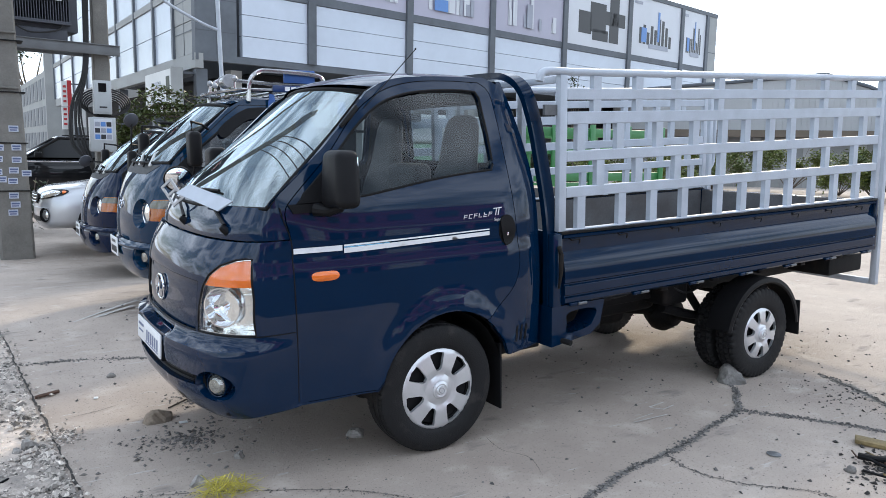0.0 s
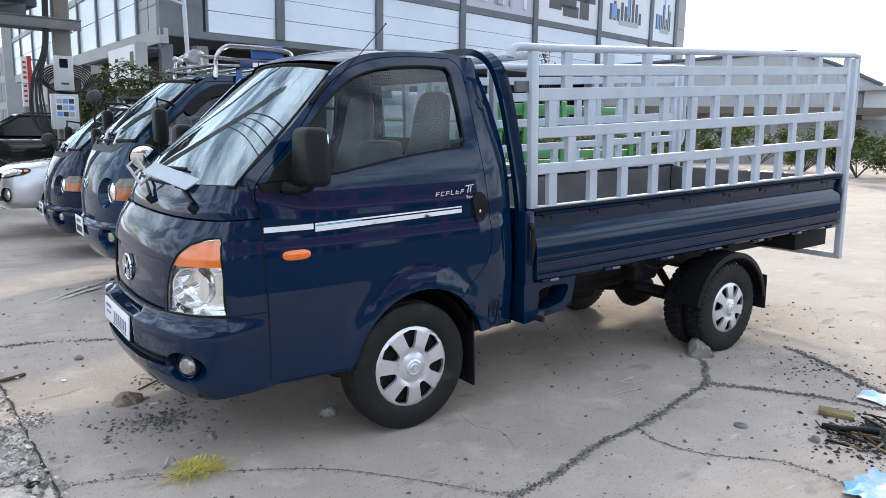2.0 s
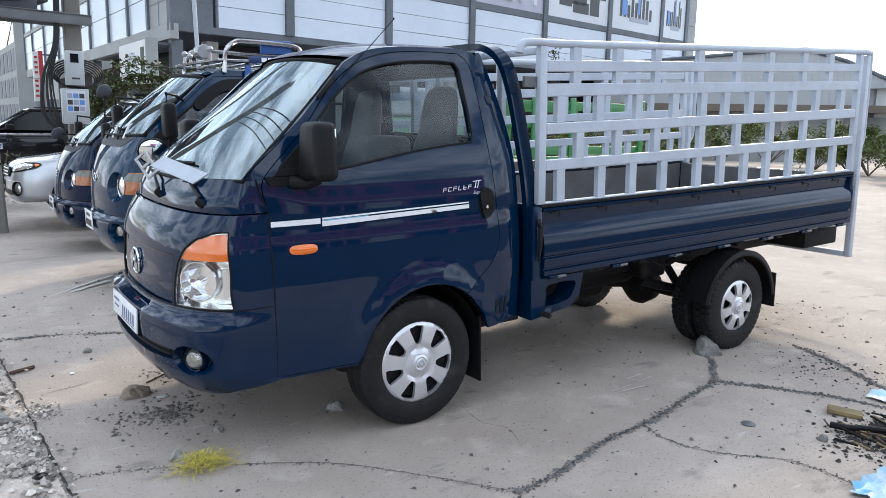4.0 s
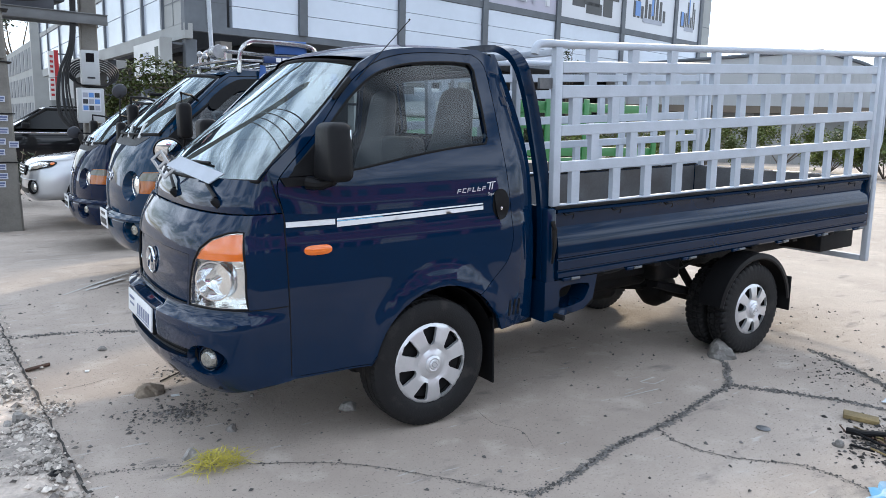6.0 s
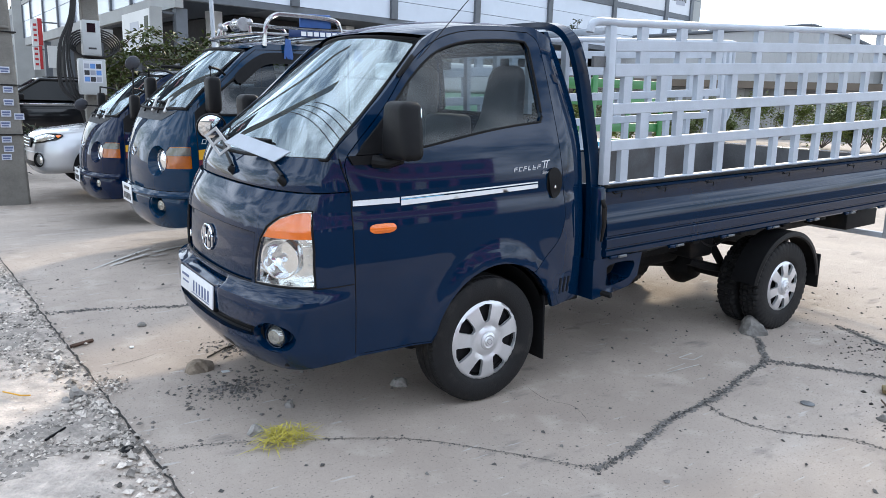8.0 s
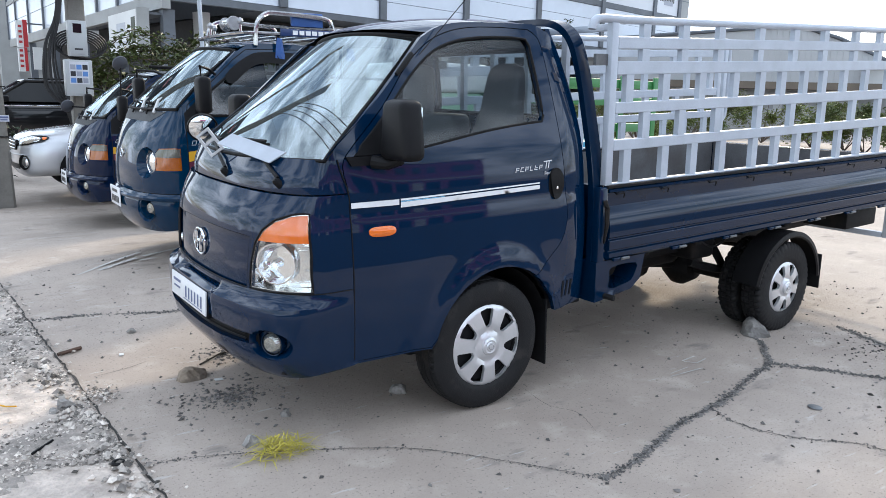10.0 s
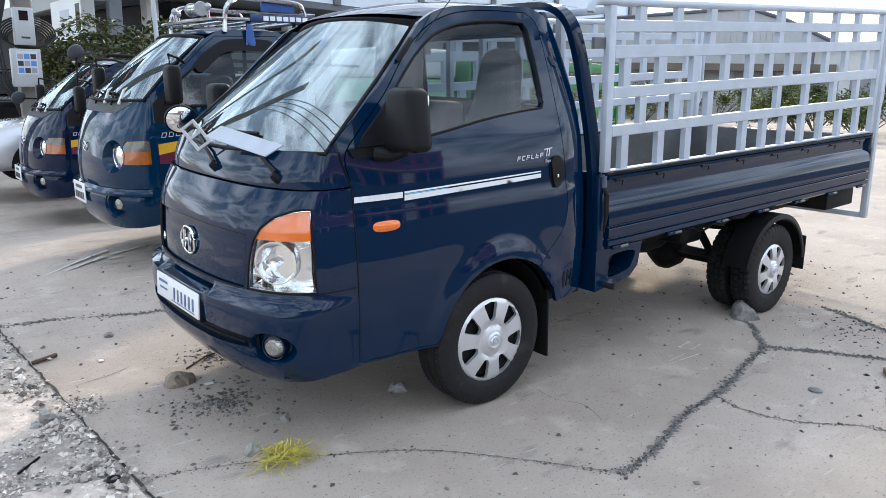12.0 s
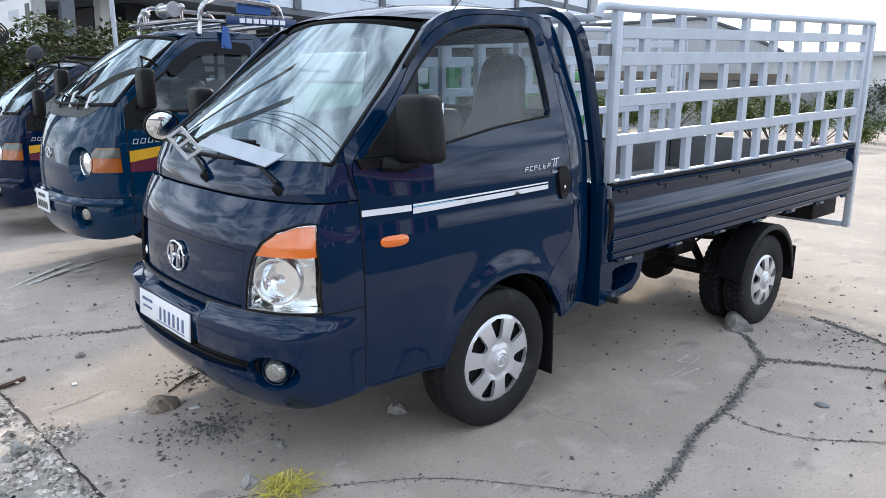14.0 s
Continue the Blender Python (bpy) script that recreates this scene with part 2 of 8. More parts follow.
# ---- materials ----
def concrete_lot(name):
    """Worn yard concrete: pale slab, dusty and damp patches, oil marks, scuffs and fine dark grit."""
    m = material(name, (0.475, 0.400, 0.340), 0.85, 0.0, 0.14, 1.3, second=(0.33, 0.272, 0.228), blotch=0.45)
    n, l = m.node_tree.nodes, m.node_tree.links
    b, tc = n["Principled BSDF"], n.new("ShaderNodeTexCoord")
    out = b.inputs["Base Color"].links[0].from_socket

    def layer(scale, lo, hi, colour, amount, detail=6.0, stretch=(1, 1, 1), rough=0.6):
        nonlocal out
        mp, t, r, x = n.new("ShaderNodeMapping"), n.new("ShaderNodeTexNoise"), n.new("ShaderNodeMapRange"), n.new("ShaderNodeMix")
        mp.inputs["Scale"].default_value = stretch
        t.inputs["Scale"].default_value, t.inputs["Detail"].default_value, t.inputs["Roughness"].default_value = scale, detail, rough
        r.inputs["From Min"].default_value, r.inputs["From Max"].default_value = lo, hi
        r.inputs["To Max"].default_value = amount
        x.data_type = "RGBA"
        x.inputs[7].default_value = (*colour, 1)
        l.new(tc.outputs["Object"], mp.inputs["Vector"])
        l.new(mp.outputs[0], t.inputs["Vector"])
        l.new(t.outputs[0], r.inputs["Value"])
        l.new(r.outputs[0], x.inputs[0])
        l.new(out, x.inputs[6])
        l.new(x.outputs[2], b.inputs["Base Color"])
        out = x.outputs[2]
        return t
    layer(3.3, 0.55, 0.72, (0.53, 0.465, 0.405), 0.7)                                   # pale dust
    layer(2.1, 0.60, 0.72, (0.13, 0.12, 0.11), 0.7, stretch=(1, 2.2, 1))              # oily marks
    layer(9.0, 0.60, 0.70, (0.18, 0.17, 0.155), 0.75, 9.0, rough=0.8)                   # small stains
    layer(14.0, 0.64, 0.70, (0.55, 0.53, 0.50), 0.6, 4.0, stretch=(0.25, 1.6, 1))       # pale scuffs
    layer(75.0, 0.61, 0.68, (0.10, 0.09, 0.08), 0.85, 3.0)                               # grit
    grain = layer(260.0, 0.52, 0.72, (0.22, 0.21, 0.195), 0.6, 4.0)
    bp = n.new("ShaderNodeBump")
    bp.inputs["Strength"].default_value, bp.inputs["Distance"].default_value = 0.45, 0.008
    ad = n.new("ShaderNodeMath")
    rough_t = n.new("ShaderNodeTexNoise")
    rough_t.inputs["Scale"].default_value, rough_t.inputs["Detail"].default_value = 28.0, 8.0
    l.new(tc.outputs["Object"], rough_t.inputs["Vector"])
    l.new(grain.outputs[0], ad.inputs[0])
    l.new(rough_t.outputs[0], ad.inputs[1])
    l.new(ad.outputs[0], bp.inputs["Height"])
    l.new(bp.outputs[0], b.inputs["Normal"])
    return m


PAINT = material("navy_paint", (0.0004, 0.0135, 0.042), 0.45, 0.0, 0.06, 3.0, coat=1.0, spec=0.0, coat_ior=1.42)
PAINT_BED = material("navy_bed_paint", (0.0005, 0.0135, 0.041), 0.4, 0.0, 0.12, 5.0, coat=0.9, bump=0.006, bump_scale=14, spec=0.0, coat_ior=1.4)
PAINT_OLD = material("teal_blue_paint", (0.0006, 0.024, 0.062), 0.4, 0.0, 0.08, 3.0, coat=1.0, spec=0.0, coat_ior=1.4)
PAINT_DARK = material("dark_navy_paint", (0.0008, 0.0095, 0.037), 0.4, 0.0, 0.08, 3.0, coat=1.0, spec=0.0, coat_ior=1.4)
SILVER = material("silver_paint", (0.55, 0.57, 0.6), 0.35, 0.5, 0.05, 3.0, coat=1.0)
BLACK_PAINT = material("black_paint", (0.006, 0.0065, 0.008), 0.3, 0.0, 0.05, 3.0, coat=1.0, spec=0.1, coat_ior=1.4)
WHITE_STEEL = material("white_painted_steel", (0.455, 0.50, 0.565), 0.4, 0.0, 0.09, 7.0, bump=0.05, bump_scale=120, second=(0.36, 0.345, 0.31), blotch=0.25)
GALV = material("scuffed_grey_steel", (0.42, 0.43, 0.45), 0.45, 0.5, 0.2, 14.0, bump=0.1)
DARK_STEEL = material("dark_frame_steel", (0.010, 0.010, 0.011), 0.65, 0.2, 0.3, 12.0, bump=0.2, second=(0.028, 0.022, 0.018), blotch=0.4, spec=0.25)
TYRE = material("tyre_rubber", (0.010, 0.010, 0.011), 0.7, 0.0, 0.25, 18.0, bump=0.3, bump_scale=150, second=(0.038, 0.035, 0.032), blotch=0.38, spec=0.3)
PLASTIC = material("black_plastic", (0.009, 0.009, 0.010), 0.45, 0.0, 0.15, 20.0, bump=0.12, bump_scale=300, spec=0.14)
RUBBER = material("black_seal", (0.006, 0.006, 0.007), 0.6, 0.0, 0.1, spec=0.2)
HUBCAP = material("silver_hubcap", (0.66, 0.67, 0.69), 0.34, 0.65, 0.06, 9.0, coat=0.3)
CHROME = material("chrome", (0.8, 0.81, 0.83), 0.07, 1.0, 0.03)
MIRROR = material("mirror_glass", (0.85, 0.87, 0.88), 0.015, 1.0, 0.0)
WHITE_DECAL = material("white_decal", (0.78, 0.8, 0.82), 0.35, 0.0, 0.04, 12.0)
BLUE_DECAL = material("light_blue_decal", (0.2, 0.5, 0.75), 0.35, 0.0, 0.05)
NAVY_DECAL = material("dark_blue_decal", (0.015, 0.04, 0.13), 0.35, 0.0, 0.05)
SILVER_DECAL = material("silver_letters", (0.62, 0.64, 0.68), 0.3, 0.4, 0.03)
AMBER = material("amber_lens", (0.85, 0.17, 0.01), 0.15, 0.0, 0.06, 30.0, coat=1.0)
CLEAR_LENS = glass("clear_lens", (0.97, 0.98, 0.98), 0.98, mirror=0.04)
REFLECTOR = material("headlamp_reflector", (0.90, 0.90, 0.88), 0.13, 0.9, 0.04, 20.0, bump=0.35, bump_scale=26)
GLASS = glass("window_glass", (0.80, 0.88, 0.90), 0.74, mirror=0.04)
SCREEN = glass("windscreen_glass", (0.85, 0.95, 0.93), 0.9, mirror=0.21, dust=0.012, sheen=(0.84, 0.96, 1.0))
SEAT = material("grey_vinyl_seat", (0.045, 0.047, 0.055), 0.55, 0.0, 0.1, 12.0, bump=0.1, bump_scale=200)
TRIM = material("grey_cabin_trim", (0.15, 0.155, 0.16), 0.6, 0.0, 0.1, 10.0)
PLATE_WHITE = material("plate_white", (0.78, 0.79, 0.8), 0.4, 0.0, 0.05, 20.0)
PLATE_BLUE = material("plate_blue_ink", (0.10, 0.13, 0.25), 0.4, 0.0, 0.05)
CONCRETE = concrete_lot("worn_concrete")
GRAVEL = material("broken_concrete_gravel", (0.66, 0.565, 0.49), 0.9, 0.0, 0.3, 9.0, bump=1.0, bump_scale=60, second=(0.36, 0.32, 0.285), blotch=0.42)
DIRT = material("dark_crack_dirt", (0.06, 0.055, 0.05), 0.95, 0.0, 0.4, 20.0, bump=0.6)
POLE_CONCRETE = material("pole_concrete", (0.21, 0.20, 0.18), 0.85, 0.0, 0.22, 3.0, bump=0.4, bump_scale=45, second=(0.125, 0.117, 0.105), blotch=0.42)
FILM = material("pale_blue_film", (0.55, 0.61, 0.70), 0.22, 0.0, 0.05, 0.4, coat=0.3, bump=0.02, bump_scale=3.0)
ALU = material("grey_aluminium", (0.13, 0.145, 0.165), 0.5, 0.0, 0.16, 0.8, spec=0.3, bump=0.05, bump_scale=4)
ALU_LIGHT = material("pale_aluminium_cladding", (0.33, 0.34, 0.335), 0.55, 0.0, 0.14, 0.5, spec=0.25, second=(0.33, 0.34, 0.335), blotch=0.4)
SHOP_WHITE = material("shop_white", (0.66, 0.67, 0.66), 0.5, 0.0, 0.08, 0.8, second=(0.5, 0.5, 0.49), blotch=0.35)
SHUTTER = material("steel_shutter", (0.30, 0.31, 0.31), 0.5, 0.3, 0.1, 1.5)
# near-black: the gloom inside the shop fronts is put into the colour
SHADE_BLACK = material("painted_dim_interior", (0.02, 0.02, 0.021), 0.8)
POSTER_LILAC = material("lilac_poster", (0.42, 0.41, 0.5), 0.35, 0.0, 0.08, 0.3)
POSTER_WHITE = material("white_poster", (0.6, 0.62, 0.66), 0.35, 0.0, 0.06, 0.3)
POSTER_DARK = material("dark_poster_ink", (0.03, 0.032, 0.036), 0.35, 0.0, 0.1, 1.0)
POSTER_GREY = material("grey_poster_ink", (0.32, 0.34, 0.4), 0.35, 0.0, 0.1, 1.0)
POSTER_BLUE = material("blue_poster_ink", (0.10, 0.24, 0.55), 0.35, 0.0, 0.05)
LEAF = material("leaf_green", (0.10, 0.135, 0.03), 0.55, 0.0, 0.4, 1.2, per_object=0.2)
LEAF_DARK = material("dark_leaf_green", (0.028, 0.05, 0.018), 0.55, 0.0, 0.4, 1.0)
BARK = material("bark", (0.13, 0.10, 0.075), 0.9, 0.0, 0.3, 6.0, bump=0.6)
DRY_GRASS = material("yellow_green_straw", (0.62, 0.53, 0.09), 0.7, 0.0, 0.3, 20.0)
RED_SIGN = material("red_sign", (0.45, 0.03, 0.035), 0.4, 0.0, 0.06)
MAUVE = material("mauve_render", (0.40, 0.12, 0.28), 0.85, 0.0, 0.08, 0.5)
GREEN = material("green_paint", (0.04, 0.20, 0.06), 0.5, 0.0, 0.08, 2.0, coat=0.3)
SKY_BLUE = material("sky_blue_paint", (0.02, 0.30, 0.5), 0.4, 0.0, 0.08, 2.0)
ROOF_SHEET = material("pale_roof_sheet", (0.45, 0.46, 0.47), 0.5, 0.2, 0.08, 0.3)
BRICKY = material("brown_shop_front", (0.16, 0.13, 0.10), 0.7, 0.0, 0.2, 0.6)
WOOD = material("weathered_wood", (0.27, 0.20, 0.09), 0.8, 0.0, 0.3, 9.0, bump=0.5)
TRANSFORMER = material("transformer_grey", (0.075, 0.08, 0.095), 0.5, 0.1, 0.15, 2.0, spec=0.3)
CABLE = material("black_cable", (0.014, 0.014, 0.015), 0.6, 0.0, 0.1)
ENAMEL = material("grey_white_enamel", (0.43, 0.45, 0.46), 0.4, 0.0, 0.06, 2.0)
BLUE_TARP = material("blue_ribbon", (0.03, 0.10, 0.32), 0.6, 0.0, 0.1)
RUST = material("rusty_steel", (0.12, 0.07, 0.05), 0.8, 0.2, 0.3, 20.0)
YELLOW = material("yellow_stripe", (0.62, 0.33, 0.02), 0.35, 0.0, 0.05)
MAROON = material("maroon_stripe", (0.10, 0.012, 0.03), 0.35, 0.0, 0.05)
LAMP_RED = material("red_lens", (0.35, 0.01, 0.01), 0.2, 0.0, 0.05, coat=1.0)

FOG_GLASS = material("fog_lamp_glass", (0.42, 0.43, 0.40), 0.12, 0.75, 0.3, 60.0, coat=1.0, bump=0.3, bump_scale=90)
PLASTIC_GREY = material("weathered_grey_plastic", (0.045, 0.046, 0.048), 0.6, 0.0, 0.2, 12.0, bump=0.2)
CRUMBLED = material("crumbled_concrete", (0.25, 0.232, 0.21), 0.95, 0.0, 0.35, 30.0, bump=1.0, bump_scale=90, second=(0.12, 0.11, 0.10), blotch=0.42)
BASKET = material("dulled_chrome_tube", (0.50, 0.50, 0.50), 0.16, 1.0, 0.2, 14.0)
CLAD_GAP = material("cladding_gap", (0.085, 0.095, 0.11), 0.6, 0.0, 0.1)
CHIPS = material("grey_stone_chips", (0.50, 0.45, 0.40), 0.9, 0.0, 0.25, 25.0, bump=0.5, bump_scale=120, per_island=0.85)
CRUMBS = material("dark_stone_crumbs", (0.17, 0.158, 0.148), 0.9, 0.0, 0.25, 25.0, bump=0.5, per_island=0.55)
GRAVEL_BED = material("dusty_gravel_bed", (0.50, 0.435, 0.38), 0.95, 0.0, 0.35, 16.0, bump=1.0, bump_scale=70, second=(0.24, 0.215, 0.19), blotch=0.45)
STRAP_GREY = material("dull_strap_steel", (0.16, 0.165, 0.17), 0.5, 0.3, 0.2, 10.0)
DARK_GLASS = glass("tinted_side_glass", (0.7, 0.8, 0.85), 0.35, mirror=0.07)
# brighter copy of the leaf green: sun through the leaves is in the colour
LEAF_SUN = material("leaf_green_with_painted_sun", (0.16, 0.20, 0.035), 0.55, 0.0, 0.45, 1.2, per_object=0.2)
BED_GREY = material("dull_bed_grey", (0.055, 0.055, 0.058), 0.6, 0.2, 0.2, 3.0)
PALE_GREEN = material("pale_green_paint", (0.28, 0.5, 0.33), 0.5, 0.0, 0.08, 2.0)
BROWN_ROCK = material("brown_rock", (0.34, 0.27, 0.20), 0.9, 0.0, 0.4, 14.0, bump=0.9, bump_scale=50, second=(0.10, 0.085, 0.07), blotch=0.45)
ROCK = material("pale_rock", (0.36, 0.34, 0.315), 0.9, 0.0, 0.35, 16.0, bump=0.8, bump_scale=60, second=(0.15, 0.14, 0.13), blotch=0.45, per_object=0.3)

# ---- ground ----
def height(x, y):
    """Gentle unevenness of the lot."""
    h = 0.07 * math.exp(-((y - 3.2) / 1.3) ** 2) * (1 if x > -0.6 else math.exp(-((x + 0.6) / 0.6) ** 2))
    k = min(1.0, max(0.0, (y - 4.0) / 2.4))
    h -= 0.14 * k * k * (3 - 2 * k)
    return h


def slab_edge(y):
    return -1.62 - 0.055 * (y - 0.2)


def ground_sheet():
    xs = [-3000, -600, -150, -60, -30] + [-20 + 0.5 * i for i in range(0, 121)] + [60, 100, 220, 600, 3000]
    ys = [-3000, -600, -150, -60, -30] + [-15 + 0.5 * i for i in range(0, 111)] + [60, 100, 220, 600, 3000]
    bm = bmesh.new()
    g = [[bm.verts.new((x, y, height(x, y))) for x in xs] for y in ys]
    for a, b in zip(g, g[1:]):
        for i in range(len(xs) - 1):
            bm.faces.new((a[i], a[i + 1], b[i + 1], b[i]))
    return tagged(finish("ground", bm, CONCRETE), "grey worn concrete lot with cracks and dust", "ground", kind="structure")


ground_sheet()
# Unseen dark strip behind the viewpoint, added to darken reflections in the paint.
ASPHALT = material("unseen_dark_asphalt", (0.055, 0.055, 0.057), 0.85, 0.0, 0.2, 2.0, bump=0.4, bump_scale=60)
tagged(finish("road", box(-400, 400, -40, -5.2, -0.1, 0.012), ASPHALT, smooth=False), "unseen dark asphalt strip added to darken reflections in the doors", "road", kind="structure")

# ---- the panelled showroom building ----
BX, BY = 6.93, 30.2                       # its near corner
FU, LU = Vector((0.985, 0.174, 0)), Vector((-0.026, 1.0, 0))
FRONT_LEN, BASE_Z, BAND_Z, TOP_Z = 47.0, 5.3, 8.7, 13.4


def fpt(u, d, z):
    """A point on the front: u along it, d out from it."""
    return Vector((BX, BY, 0)) + FU * u + Vector((0.174, -0.985, 0)) * d + Vector((0, 0, z))


def lpt(u, d, z):
    """A point on the flank that runs back from the corner."""
    return Vector((BX, BY, 0)) + LU * u + Vector((-1.0, -0.026, 0)) * d + Vector((0, 0, z))


def slab(f, u0, u1, d0, d1, z0, z1, bm=None):
    bm = bm or bmesh.new()
    c = [bm.verts.new(f(u, d, z)) for u in (u0, u1) for d in (d0, d1) for z in (z0, z1)]
    for q in ((0, 1, 3, 2), (4, 6, 7, 5), (0, 4, 5, 1), (2, 3, 7, 6), (0, 2, 6, 4), (1, 5, 7, 3)):
        bm.faces.new([c[i] for i in q])
    return bm


showroom = root("showroom_building")
tagged(showroom, "two-storey showroom with pale blue panels in grey aluminium frames", "building")
part("wall", slab(fpt, 5.0, FRONT_LEN - 0.3, -22, -0.35, BASE_Z + 0.05, TOP_Z - 0.15), ALU, showroom, smooth=False)
# shade below the upper storey is painted into this wall's colour
part("ground_floor_wall", slab(fpt, 5.0, FRONT_LEN - 0.3, -20, -4.0, -0.4, BASE_Z), SHADE_BLACK, showroom, smooth=False)
part("soffit_beam", slab(fpt, 0.0, FRONT_LEN, -0.35, 0.02, BASE_Z, BASE_Z + 0.3), ALU, showroom, smooth=False)
part("corner_cladding", slab(fpt, 0.0, 2.0, -0.34, 0.0, BASE_Z + 0.3, TOP_Z), ALU, showroom, smooth=False)
part("band", slab(fpt, 2.0, FRONT_LEN - 1.6, -0.34, 0.06, BAND_Z - 0.2, BAND_Z + 0.2), ALU, showroom, smooth=False)
part("parapet", slab(fpt, 0.0, FRONT_LEN, -0.4, 0.1, TOP_Z - 0.2, TOP_Z + 0.1), ALU, showroom, smooth=False)
part("end_cladding", slab(fpt, FRONT_LEN - 1.6, FRONT_LEN, -0.4, 0.05, 2.0, TOP_Z - 0.2), ALU_LIGHT, showroom, smooth=False)
for z in (5.0, 7.6, 10.2):
    part("cladding_joint", slab(fpt, FRONT_LEN - 1.58, FRONT_LEN - 0.02, 0.05, 0.055, z, z + 0.06), ALU, showroom, smooth=False)
for z in (6.6, 8.0, 9.8, 11.6):
    part("cladding_joint", slab(fpt, 0.0, 2.0, 0.0, 0.008, z, z + 0.03), CLAD_GAP, showroom, smooth=False)
    part("cladding_joint", slab(lpt, 0.19, 3.26, 0.013, 0.02, z, z + 0.05), ALU, showroom, smooth=False)
for u in (0.98,):
    part("cladding_joint", slab(fpt, u, u + 0.03, 0.0, 0.008, BASE_Z + 0.3, TOP_Z - 0.2), CLAD_GAP, showroom, smooth=False)
part("cladding_joint", slab(lpt, 1.7, 1.76, 0.013, 0.02, BASE_Z + 0.3, TOP_Z - 0.2), ALU, showroom, smooth=False)
MULL = [2.05, 6.0, 12.3, 18.9, 26.0, 33.7, 41.2, 45.3]
for u in MULL[1:]:
    part("mullion", slab(fpt, u - 0.22, u + 0.22, -0.34, 0.16, BASE_Z + 0.3, TOP_Z - 0.2), ALU, showroom, smooth=False)
random.seed(4)
for i, (a, b) in enumerate(zip(MULL, MULL[1:])):
    a, b = a + 0.23, b - 0.23
    lo, hi = BASE_Z + 0.31, BAND_Z - 0.21
    for k in range(3):
        z0, z1 = lo + (hi - lo) * k / 3, lo + (hi - lo) * (k + 1) / 3
        part("panel", slab(fpt, a, b, -0.3, 0.0 + 0.01 * (k % 2), z0 + 0.012, z1 - 0.012), FILM, showroom, smooth=False)
    lo, hi = BAND_Z + 0.21, TOP_Z - 0.21
    pale = i >= 4
    ps = part("poster", slab(fpt, a, b, -0.3, 0.03, lo, hi), POSTER_WHITE if pale else POSTER_LILAC, showroom, "pale poster with dark pipe fittings" if pale else "lilac poster with pale fittings", smooth=False)
    w, h = b - a, hi - lo
    ink = POSTER_DARK if pale else POSTER_GREY

    def blot(u0, u1, z0, z1, mt, d=0.034):
        part("picture", slab(fpt, a + w * u0, a + w * u1, d, d + 0.01, lo + h * z0, lo + h * z1), mt, ps, smooth=False)
    if i == 4:
        for r in ((0.18, 0.38, 0.2, 0.55), (0.36, 0.62, 0.25, 0.72), (0.68, 0.84, 0.12, 0.9), (0.62, 0.95, 0.4, 0.62), (0.4, 0.66, 0.12, 0.3)):
            blot(*r, ink)
    elif i >= 5:
        for k in range(9):
            blot(0.16 + 0.075 * k, 0.21 + 0.075 * k, 0.22, 0.42 + 0.32 * random.random(), ink)
        blot(0.52, 0.56, 0.3, 0.82, POSTER_BLUE, 0.046)
        blot(0.2, 0.3, 0.25, 0.5, POSTER_BLUE, 0.046)
        blot(0.35, 0.75, 0.16, 0.24, POSTER_GREY, 0.046)
    else:
        for k in range(10):
            u = 0.15 + 0.7 * random.random()
            blot(u, u + 0.03 + 0.05 * random.random(), 0.1, 0.25 + 0.4 * random.random(), POSTER_WHITE if k % 3 else POSTER_GREY, 0.034 + 0.011 * k)
        if i == 2:
            blot(0.25, 0.42, 0.1, 0.25, POSTER_BLUE, 0.15)
    blot(0.05, 0.2, 0.88, 0.93, POSTER_GREY, 0.05)

# the flank: film panes between mullions, cladding by the corner
part("flank_wall", slab(lpt, 0.36, 46, -0.5, -0.3, BASE_Z, TOP_Z - 0.1), ALU, showroom, smooth=False)
part("flank_beam", slab(lpt, 0.0, 46, -0.34, 0.02, BASE_Z - 0.35, BASE_Z + 0.3), ALU_LIGHT, showroom, smooth=False)
FL = [0.05, 3.4, 7.2, 11.6, 16.6, 22.0, 28.0, 34.5, 41.0, 46.0]
for i, (a, b) in enumerate(zip(FL, FL[1:])):
    for z0, z1 in ((BASE_Z + 0.3, BAND_Z - 0.2), (BAND_Z + 0.15, TOP_Z - 0.2)):
        mt = ALU_LIGHT if i == 0 else FILM
        n = 2
        for k in range(n):
            part("pane", slab(lpt, a + 0.14, b - 0.14, -0.3, 0.0 + 0.012 * k, z0 + (z1 - z0) * k / n + 0.015, z0 + (z1 - z0) * (k + 1) / n - 0.015), mt, showroom, smooth=False)
    part("mullion", slab(lpt, b - 0.14, b + 0.14, -0.3, 0.12, BASE_Z + 0.3, TOP_Z - 0.15), ALU, showroom, smooth=False)
part("flank_band", slab(lpt, 0.0, 46, -0.3, 0.09, BAND_Z - 0.2, BAND_Z + 0.15), ALU_LIGHT, showroom, smooth=False)
# the flank's deep shade, painted as near-black wall and window slabs
part("flank_shop_wall", slab(lpt, 4.0, 46, -3.0, -2.6, -0.4, BASE_Z - 0.35), SHADE_BLACK, showroom, smooth=False)
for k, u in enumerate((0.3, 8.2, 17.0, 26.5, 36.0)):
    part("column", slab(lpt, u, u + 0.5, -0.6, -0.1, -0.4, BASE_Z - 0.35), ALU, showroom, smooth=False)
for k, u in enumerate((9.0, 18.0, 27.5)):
    part("shop_window", slab(lpt, u, u + 6.5, -2.58, -2.5, 0.2, 3.4), SHADE_BLACK, showroom, smooth=False)
